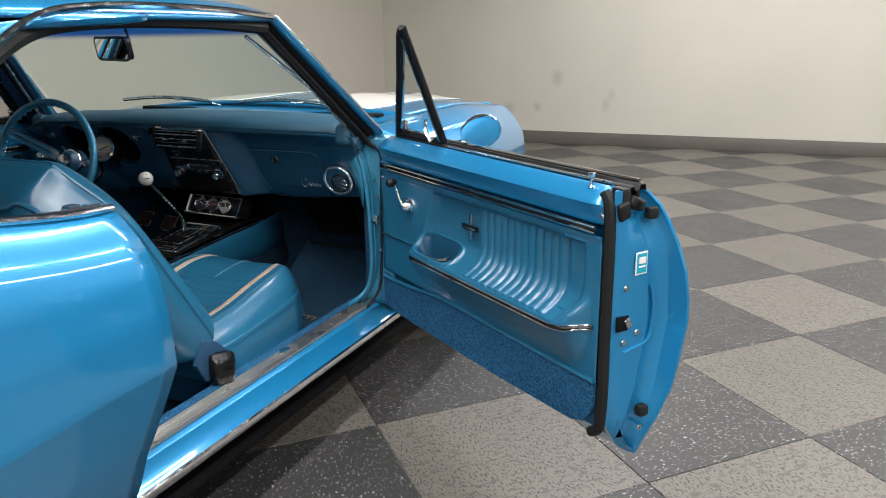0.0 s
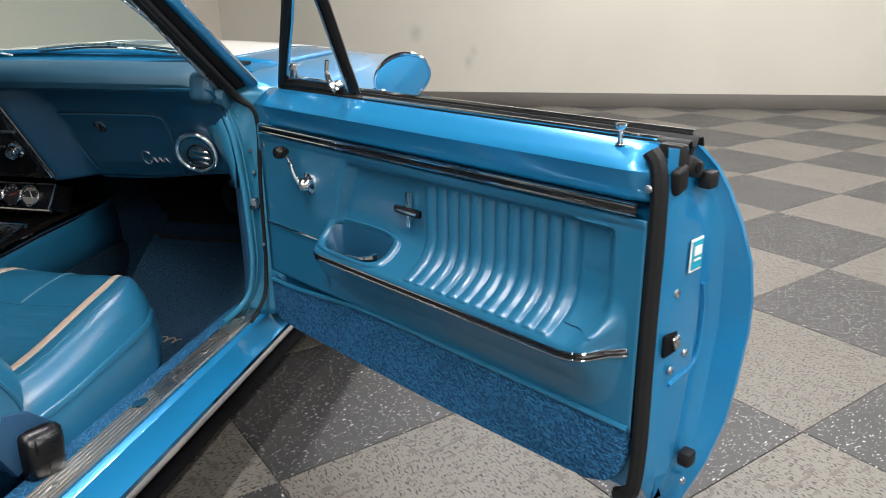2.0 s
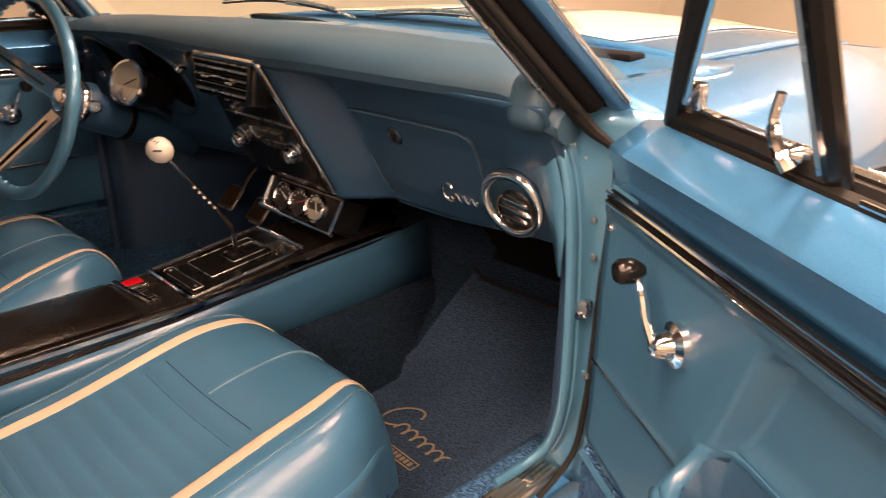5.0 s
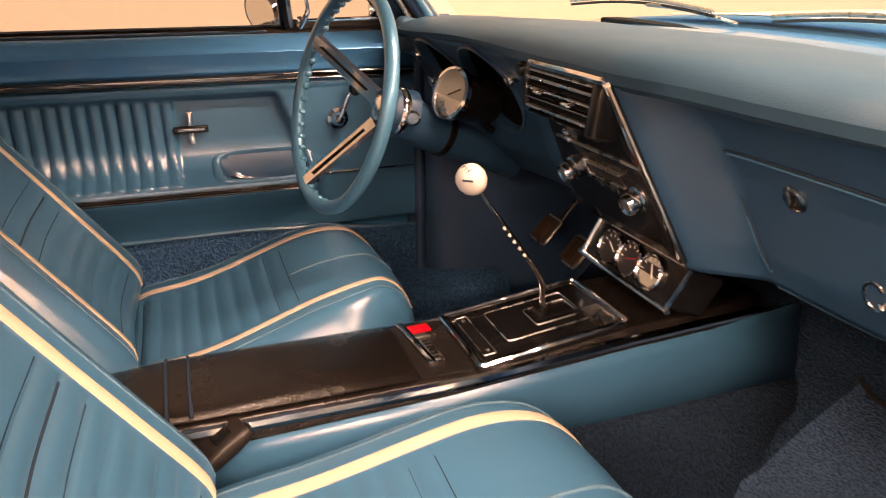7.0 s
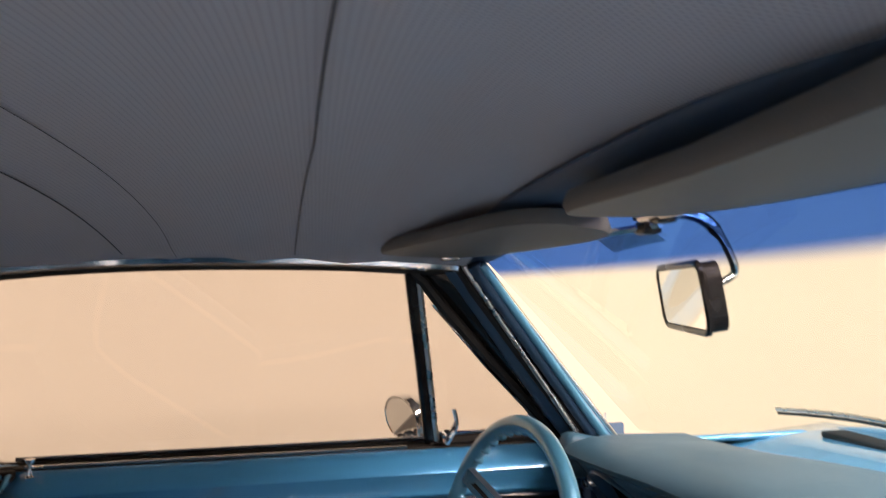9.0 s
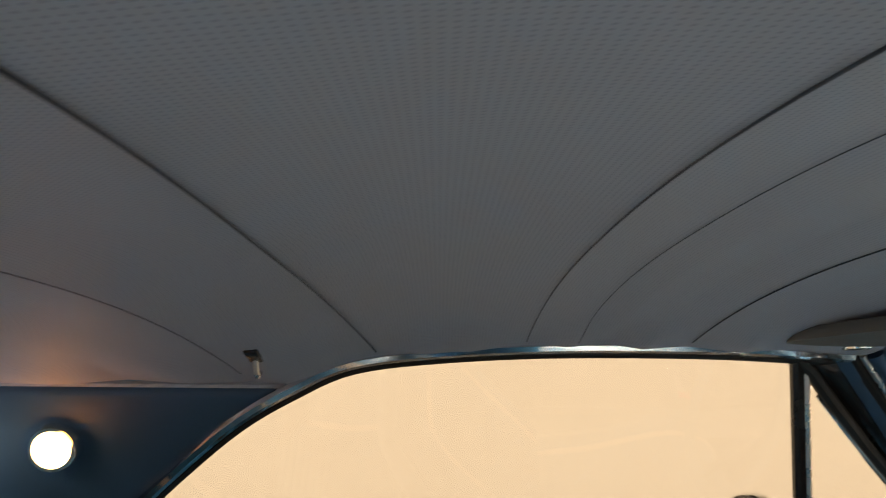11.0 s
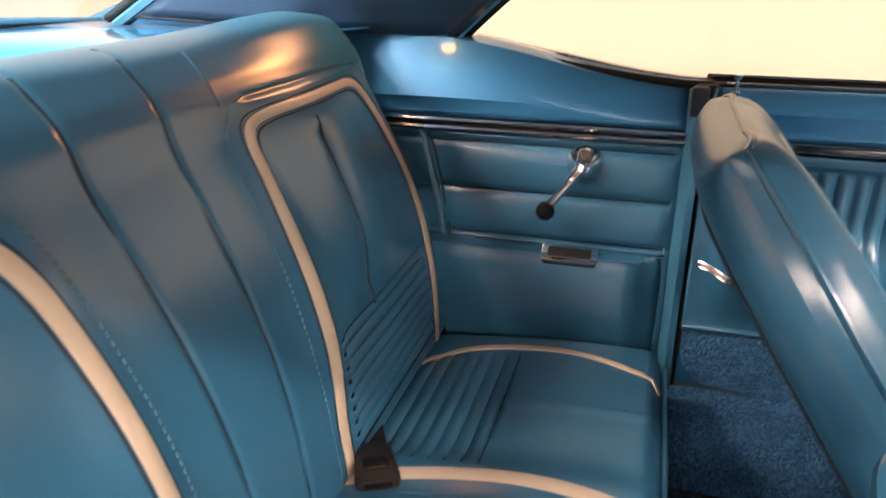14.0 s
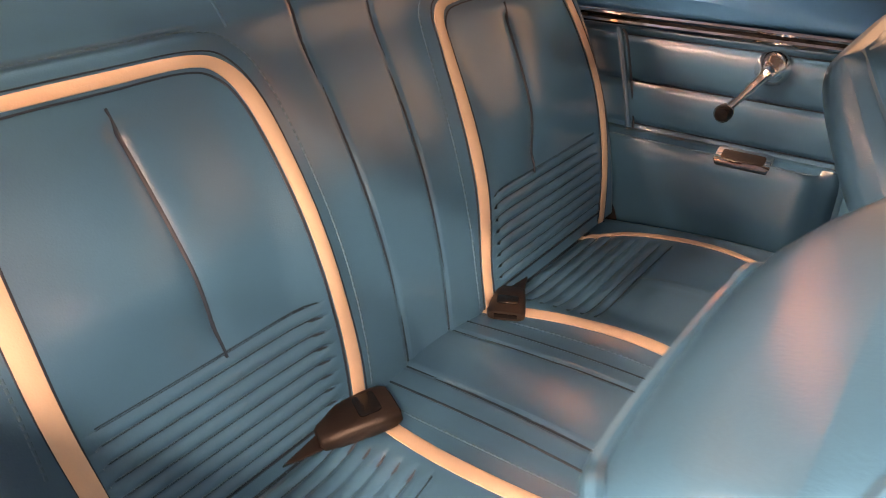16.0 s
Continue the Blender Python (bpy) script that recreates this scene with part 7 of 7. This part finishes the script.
for s in (-1, 1):
    part("chrome_edge", tube([(s * 0.094, y, z) for y, z in ((-0.69, 0.47), (-0.6, 0.488), (-0.26, 0.486), (-0.16, 0.487), (0.1, 0.506), (0.34, 0.516))], 0.008, 8, flat=1.2), CHROME, con, "chrome edge strip of the console")
    sides = ((-0.7, 0.46), (-0.2, 0.474), (0.1, 0.494), (0.24, 0.5), (0.42, 0.52))
    part("side_panel", grid([[(s * x, y, z) for x, z in ((0.101, zt), (0.106, zt - 0.02), (0.118, 0.38))] for y, zt in sides]), VINYL, con, "blue vinyl side of the console", thick=0.003)
    part("side_carpet", grid([[(s * x, y, z) for x, z in ((0.117, 0.384), (0.126, 0.376), (0.14, 0.3), (0.165, 0.235), (0.2, 0.203))] for y, zt in sides]), SHADED_CARPET, con, "blue carpet over the tunnel, darkened for footwell shade", thick=0.003)
rows = [[(x, y, z + 0.012 * (1 - (x / 0.09) ** 4)) for x in np.linspace(-0.086, 0.086, 12)] for y, z in ((-0.69, 0.48), (-0.66, 0.496), (-0.58, 0.502), (-0.25, 0.5))]
part("lid", grid(rows), CONSOLE, con, "black leather-grained console lid", thick=0.004)
for y in (-0.555, -0.585):
    part("lid_seam", tube([(x, y, 0.5035 + 0.0115 * (1 - (x / 0.09) ** 4)) for x in np.linspace(-0.084, 0.084, 10)], 0.0025, 6), SEAM, con)
PLATE = pose(0, -0.032, 0.5145, 6.9, 0, 0)


def plate(name, w, h, r, depth, x, y, z, mat, label=""):
    return part(name, slab(rounded(w, h, r), depth, PLATE @ Matrix.Translation((x, y, z)), min(0.0015, depth * 0.3)), mat, bz, label)


def plate_frame(name, w, h, r, rad, x, y, z, mat):
    part(name, tube([PLATE @ Vector((px + x, py + y, z)) for px, py in rounded(w, h, r)], rad, 6, True), mat, bz)


bz = part("shifter_plate", slab(rounded(0.178, 0.256, 0.01), 0.006, PLATE @ Matrix.Translation((0, 0, -0.005)), 0.002), BLACK, con, "black shifter plate in a chrome frame")
plate_frame("frame", 0.172, 0.248, 0.008, 0.0042, 0, 0, 0.004, CHROME)
plate_frame("inner_rim", 0.156, 0.23, 0.006, 0.002, 0, 0, 0.003, DARK_CHROME)
plate("inner_plate", 0.1, 0.14, 0.006, 0.003, -0.006, 0.01, 0.001, DARK)
plate_frame("inner_frame", 0.1, 0.14, 0.006, 0.0014, -0.006, 0.01, 0.004, STEEL)
plate("gate", 0.055, 0.075, 0.005, 0.004, 0.0, 0.035, 0.003, BLACK)
plate_frame("gate_frame", 0.055, 0.075, 0.005, 0.0014, 0.0, 0.035, 0.007, STEEL)
for gx, gy, gw, gh in ((-0.013, 0.035, 0.006, 0.06), (0.013, 0.035, 0.006, 0.06), (0.0, 0.035, 0.03, 0.006)):
    plate("gate_slot", gw, gh, 0.002, 0.002, gx, gy, 0.0065, DARK)
plate("label_strip", 0.125, 0.02, 0.003, 0.003, 0.0, -0.098, 0.001, DARK)
plate_frame("label_frame", 0.125, 0.02, 0.003, 0.0013, 0.0, -0.098, 0.004, STEEL)
for x in (-0.05, 0.05):
    plate("screw", 0.007, 0.007, 0.0034, 0.003, x, -0.098, 0.003, STEEL)
plate("bright_plate", 0.062, 0.03, 0.004, 0.003, 0.04, 0.099, 0.001, STEEL)
plate("bright_strip", 0.14, 0.006, 0.002, 0.005, 0.0, 0.116, 0.001, CHROME)
part("boss", lathe([(0.016, 0), (0.014, 0.01), (0.009, 0.014), (0.001, 0.014)], PLATE @ Matrix.Translation((-0.003, 0.018, 0.005)), 14), BLACK, bz)
lever = part("shift_lever", tube(smooth_path([(-0.003, -0.013, 0.508), (-0.004, -0.012, 0.55), (-0.006, -0.015, 0.58), (-0.014, -0.04, 0.624), (-0.032, -0.084, 0.69), (-0.042, -0.108, 0.728)], 6), [0.0085] * 14 + [0.0078] * 12 + [0.006] * 5, 10, flat=0.5), DARK_CHROME, con, "bent dark chrome shift lever with a white ball knob")
part("knob", lathe([(0.009, -0.0245), (0.015, -0.02), (0.0215, -0.012), (0.0245, 0.0), (0.022, 0.012), (0.016, 0.019), (0.008, 0.0235), (0.001, 0.0245)], facing((-0.047, -0.12, 0.746), (-0.12, -0.6, 0.79)), 28), KNOB, lever, "glossy white ball knob")
kf = facing((-0.047, -0.12, 0.746), (0.62, -0.55, 0.45)) @ pose(0, 0, 0, 0, 0, 28)
part("marking", box(kf @ Vector((0.003, -0.008, 0.0232)), (0.017, 0.0034, 0.0012), 0, m=kf.to_3x3().to_4x4() @ pose(0, 0, 0, 20, 0, 0)), DARK_CHROME, lever)
kt = facing((-0.047, -0.12, 0.746), (0.35, -0.45, 0.82))
for px, py, sx, sy in ((0.0, 0.0, 0.015, 0.0009), (-0.007, 0.0, 0.0009, 0.01), (0.0, 0.0, 0.0009, 0.01), (0.007, 0.0, 0.0009, 0.01)):
    part("marking", box(kt @ Vector((px, py, 0.0239)), (sx, sy, 0.0012), 0, m=kt.to_3x3().to_4x4()), DARK_CHROME, lever)
for k in range(5):
    c = Vector((-0.0135, -0.04, 0.624)).lerp(Vector((-0.026, -0.07, 0.668)), k / 4)
    part("marking", box(c + Vector((0.0052, -0.0042, 0.0026)), (0.002, 0.006, 0.005), 0.0006, m=pose(0, 0, 0, -32, 0, 0)), MARK, lever)
part("badge_plate", slab(rounded(0.165, 0.085, 0.006), 0.003, Matrix.Translation((0, -0.203, 0.4965))), CONSOLE, con)
em = part("console_badge", box((-0.018, -0.222, 0.502), (0.135, 0.012, 0.005), 0.0015, m=pose(0, 0, 0, 0, 0, 5)), CHROME, con, "chrome badge with a red flag, drawn as plain shapes")
part("red_field", box((-0.058, -0.203, 0.5025), (0.022, 0.034, 0.005), 0.001, m=pose(0, 0, 0, 0, 0, 5)), RED, em)
part("cross_bar", box((-0.034, -0.204, 0.502), (0.012, 0.04, 0.005), 0.001, m=pose(0, 0, 0, 0, 0, 5)), STEEL, em)
part("plate", box((0.012, -0.206, 0.502), (0.066, 0.016, 0.004), 0.001, m=pose(0, 0, 0, 0, 0, 5)), STEEL, em)
for k in range(6):
    part("bar", box((-0.014 + 0.0105 * k, -0.206, 0.5045), (0.005, 0.011, 0.0015), 0.0004, m=pose(0, 0, 0, 0, 0, 5)), DARK, em)

# ---- steering wheel, column, tachometer, pedals ----
wc, wn = Vector((-0.37, -0.248, 0.82)), Vector((0.165, -0.95, 0.265)).normalized()
wm = facing(wc, wn)
sw = new("steering_wheel")
tagged(sw, "thin blue two-spoke steering wheel on a blue column", "steering wheel")
rim = [wm @ Vector((0.196 * math.cos(a), 0.196 * math.sin(a), 0)) for a in np.linspace(0, 2 * math.pi, 72, endpoint=False)]
part("rim", tube(rim, 0.0125, 10, True), PAINT_IN, sw, "thin blue steering wheel rim")
grip = part("finger_grip", box((0, 0, 0), (0.012, 0.013, 0.016), 0.004, 1), PAINT_IN, sw)
for a in np.linspace(0.15, 2 * math.pi - 0.2, 44):
    g = grip if a < 0.16 else new("finger_grip", grip.data)
    g.parent = sw
    g.matrix_local = wm @ pose(0, 0, 0, 0, 0, math.degrees(a)) @ Matrix.Translation((0.187, 0, -0.004))
for a0 in (153, 249):
    a = radians(a0)
    d = Vector((math.cos(a), math.sin(a), 0))
    n = Vector((-d.y, d.x, 0))
    rows = []
    for q in np.linspace(0, 1, 8):
        c = wm @ (d * (0.03 + 0.155 * q) + Vector((0, 0, -0.088 + 0.088 * q)))
        nn = wm.to_3x3() @ n
        k = wm.to_3x3() @ Vector((0, 0, 1))
        w = 0.021 - 0.003 * q
        rows.append([c - nn * w, c - nn * w * 0.7 + k * 0.006, c + nn * w * 0.7 + k * 0.006, c + nn * w, c - k * 0.006])
    sp = part("spoke", grid(rows, loop=True, caps=True), CHROME, sw, "polished steering wheel spoke")
    part("inlay", tube([wm @ (d * (0.05 + 0.115 * q) + Vector((0, 0, -0.069 + 0.066 * q))) for q in np.linspace(0, 1, 6)], 0.0025, 6, flat=0.6), BLACK, sp)
part("hub", lathe([(0.045, -0.15), (0.044, -0.12), (0.038, -0.1), (0.03, -0.088), (0.001, -0.084)], wm, 28), VINYL_DARK, sw)
part("horn_button", lathe([(0.026, -0.09), (0.024, -0.078), (0.012, -0.073), (0.001, -0.073)], wm, 22), CHROME, sw, "round chrome horn button")
col = [wm @ Vector((0, 0, -0.11)), Vector((-0.398, -0.09, 0.758)), Vector((-0.408, -0.04, 0.735)), Vector((-0.43, 0.06, 0.686)), Vector((-0.455, 0.14, 0.645))]
cl = part("steering_column", tube(col, [0.044, 0.043, 0.042, 0.034, 0.03], 18), VINYL_DARK, sw, "blue painted steering column")
part("collar", lathe([(0.044, -0.128), (0.047, -0.123), (0.047, -0.115), (0.044, -0.11)], wm, 24), CHROME, cl)
part("turn_signal", tube([wm @ Vector((-0.03, 0.0, -0.135)), wm @ Vector((-0.13, 0.01, -0.115))], 0.005, 8), CHROME, cl)
part("signal_knob", lathe([(0.006, -0.012), (0.011, -0.004), (0.011, 0.008), (0.001, 0.012)], facing(wm @ Vector((-0.135, 0.01, -0.115)), (-1, 0, 0)), 12), CHROME, cl)
part("key_switch", lathe([(0.014, 0), (0.014, 0.016), (0.01, 0.02), (0.001, 0.02)], facing(wm @ Vector((0.045, 0.0, -0.13)), (1, -0.2, 0.1)), 14), CHROME, cl)
part("clamp", lathe([(0.041, -0.01), (0.045, -0.006), (0.045, 0.006), (0.041, 0.01)], facing((-0.41, -0.035, 0.733), (-0.1, 0.9, -0.42)), 20), BLACK, cl)
tm = facing((-0.325, -0.045, 0.826), (0.3, -0.9, 0.32)) @ Matrix.Scale(1.0, 4)
ta = part("tachometer", lathe([(0.02, -0.1), (0.036, -0.095), (0.041, -0.06), (0.045, -0.02), (0.047, 0.0), (0.045, 0.004)], tm, 30), BLACK, sw, "round tachometer in a black cup with a chrome ring")
part("ring", lathe([(0.047, -0.004), (0.05, 0.0), (0.049, 0.009), (0.043, 0.011), (0.041, 0.004)], tm, 30), CHROME, ta)
part("dial", lathe([(0.042, 0.004), (0.001, 0.0045)], tm, 28), DIAL_LIGHT, ta)
part("needle", box(tm @ Vector((0.008, 0.004, 0.006)), (0.036, 0.0025, 0.001), 0, m=tm.to_3x3().to_4x4() @ pose(0, 0, 0, 0, 0, 30)), BLACK, ta)
part("lower_field", slab([(-0.036, -0.008), (0.036, -0.008), (0.03, -0.026), (0.014, -0.038), (-0.014, -0.038), (-0.03, -0.026)], 0.0008, tm @ Matrix.Translation((0, 0, 0.0048))), STEEL, ta)
part("bracket", tube([(-0.34, 0.0, 0.79), (-0.35, 0.03, 0.76), (-0.36, 0.05, 0.745)], 0.008, 8), BLACK, ta)
for px, py, pz, w in ((-0.46, 0.24, 0.478, 0.062), (-0.34, 0.25, 0.466, 0.062)):
    pm = facing((px, py, pz), (0.0, -0.75, 0.66))
    pd = part("pedal", slab(rounded(w, 0.062, 0.008), 0.012, pm, 0.003), PEDAL, None)
    tagged(pd, "ribbed brown rubber pedal with a bright edge", "pedal", "pedals")
    part("edge", tube([pm @ Vector((x, y, 0.006)) for x, y in rounded(w + 0.004, 0.066, 0.009)], 0.003, 6, True), STEEL, pd)
    for k in range(6):
        part("rib", box(pm @ Vector((-0.022 + 0.0088 * k, 0, 0.013)), (0.004, 0.05, 0.003), 0.001, m=pm.to_3x3().to_4x4()), PEDAL, pd)
    part("arm", tube([(px, py + 0.012, pz), (px, py + 0.12, pz + 0.12), (px, py + 0.18, pz + 0.24)], 0.008, 8, flat=0.6), BLACK, pd)

# under-dash odds and ends on the passenger side
part("courtesy_bulb", lathe([(0.018, 0), (0.02, 0.02), (0.012, 0.03), (0.001, 0.031)], facing((0.6, 0.3, 0.63), (0, -1, -0.2)), 14), STEEL, car)
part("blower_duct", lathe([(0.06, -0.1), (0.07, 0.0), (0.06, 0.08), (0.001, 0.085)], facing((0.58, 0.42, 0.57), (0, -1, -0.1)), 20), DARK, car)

# ---- floor mat with its embroidered script as plain strokes ----
rows = []
for y, z in ((-0.1, 0.206), (0.0, 0.205), (0.12, 0.205), (0.24, 0.208), (0.33, 0.228), (0.42, 0.276), (0.52, 0.36)):
    rows.append([(x, y, z + 0.03 * ramp(0.2, 0.13, x)) for x in np.linspace(0.13, 0.572, 16)])
fm = part("floor_mat", grid(rows), MAT, None, thick=-0.006)
tagged(fm, "navy carpet floor mat with tan stitched script", "floor mat", "floor mats")
part("binding", tube([Vector(r[0]) + Vector((0, 0, 0.006)) for r in rows] + [Vector(p) + Vector((0, 0, 0.006)) for p in rows[-1][1:]] + [Vector(r[-1]) + Vector((0, 0, 0.006)) for r in rows[-2::-1]] + [Vector(p) + Vector((0, 0, 0.006)) for p in rows[0][-2::-1]], 0.005, 6), RUBBER, fm)


def mat_script(m, parent):
    """Stitched cursive lettering drawn as plain loops, over a small framed bar."""
    def P(a, b):
        return m @ Vector((a, b, 0))
    part("script", tube([P(-0.062 + 0.03 * math.cos(a) + 0.012 * math.sin(a), 0.012 + 0.042 * math.sin(a)) for a in np.linspace(0.5, 5.5, 26)], 0.0028, 5, flat=0.4), SCRIPT, parent, "tan stitched loops in place of script")
    wave = []
    for t in np.linspace(0, 1, 110):
        a = t * 5.5 * 2 * math.pi
        wave.append(P(-0.045 + 0.145 * t - 0.006 * math.sin(a), -0.012 - 0.014 * math.cos(a) - 0.01 * t))
    part("script", tube(wave, 0.0026, 5, flat=0.4), SCRIPT, parent)
    part("bar_frame", tube([P(x + 0.03, y - 0.075) for x, y in rounded(0.092, 0.022, 0.002)], 0.0016, 5, True, flat=0.5), SCRIPT, parent)
    for k in range(7):
        part("bar", box(P(-0.003 + 0.011 * k, -0.075), (0.006, 0.012, 0.002), 0.0004, m=m.to_3x3().to_4x4()), SCRIPT, parent)


mat_script(pose(0.372, 0.138, 0.2125, 0, 0, -3), fm)


def plain_mat(x0, x1, ys, label):
    rows = [[(x, y, z) for x in np.linspace(x0, x1, 12)] for y, z in ys]
    m = part("floor_mat", grid(rows), MAT, None, thick=-0.006)
    tagged(m, label, "floor mat", "floor mats")
    up = Vector((0, 0, 0.006))
    part("binding", tube([Vector(r[0]) + up for r in rows] + [Vector(p) + up for p in rows[-1][1:]] + [Vector(r[-1]) + up for r in rows[-2::-1]] + [Vector(p) + up for p in rows[0][-2::-1]], 0.005, 6), RUBBER, m)
    return m


driver_mat = plain_mat(-0.572, -0.15, ((-0.08, 0.206), (0.05, 0.205), (0.2, 0.207), (0.33, 0.228), (0.42, 0.276)), "navy carpet floor mat under the pedals")
mat_script(pose(-0.42, 0.12, 0.2125, 0, 0, 8), driver_mat)
plain_mat(-0.56, -0.2, ((-1.0, 0.208), (-0.92, 0.206), (-0.8, 0.206)), "navy carpet floor mat before the rear seat")

# ---- floor: square tiles of two tones laid corner to corner with the car ----
SIDE = 0.61
E1 = Vector((math.cos(radians(46.5)), math.sin(radians(46.5)), 0))
E2 = Vector((-E1.y, E1.x, 0))
T0 = Vector((1.721, -0.125, 0))
floor = part("floor", grid([[(*p, z) for p in ROOM] for z in (-0.1, -0.004)], loop=True, caps=True), SKIRT)
tagged(floor, "checkered floor of pale and charcoal speckled vinyl tiles", "floor", kind="structure")


def tile_mesh(name, mat):
    h = SIDE / 2 - 0.0012
    me = bpy.data.meshes.new(name)
    vs = [(x * k, y * k, z) for z, k in ((-0.008, h), (-0.0012, h), (0.0, h - 0.0015)) for x, y in ((-1, -1), (1, -1), (1, 1), (-1, 1))]
    fs = [(8, 9, 10, 11)] + [(r * 4 + i, r * 4 + (i + 1) % 4, r * 4 + 4 + (i + 1) % 4, r * 4 + 4 + i) for r in (0, 1) for i in range(4)]
    me.from_pydata(vs, [], fs)
    me.materials.append(mat)
    return me


MESHES = (tile_mesh("tile_dark", TILE_DARK), tile_mesh("tile_light", TILE_LIGHT))


def inside(p, pad):
    q = Vector((p.x + 2.5, p.y - 6.05, 0))
    a, b = q.x * c0 + q.y * s0, q.x * s0 - q.y * c0
    return pad < a < 11 - pad and pad < b < 12.5 - pad


near, far = [], []
for i in range(-26, 27):
    for j in range(-26, 27):
        p = T0 + E1 * SIDE * (i + 0.5) + E2 * SIDE * (j + 0.5)
        if inside(p, -0.3):
            (near if -2.2 < p.x < 5.6 and -2.6 < p.y < 6.4 else far).append((p, (i + j) % 2))
for p, odd in near:
    ob = new("tile", MESHES[odd])
    ob.parent = floor
    ob.matrix_local = Matrix.Translation(p) @ pose(0, 0, 0, 0, 0, 46.5 + 90 * ((hash((round(p.x, 2), odd)) % 4)))
for odd in (0, 1):
    vs, fs = [], []
    for p, o in far:
        if o == odd:
            k = len(vs)
            vs += [tuple(p + E1 * a * (SIDE / 2 - 0.001) + E2 * b * (SIDE / 2 - 0.001)) for a, b in ((-1, -1), (1, -1), (1, 1), (-1, 1))]
            fs.append((k, k + 1, k + 2, k + 3))
    me = bpy.data.meshes.new("tiles")
    me.from_pydata(vs, [], fs)
    me.materials.append((TILE_DARK, TILE_LIGHT)[odd])
    ob = new("tiles", me)
    ob.parent = floor
    tagged(ob, kind="stuff")
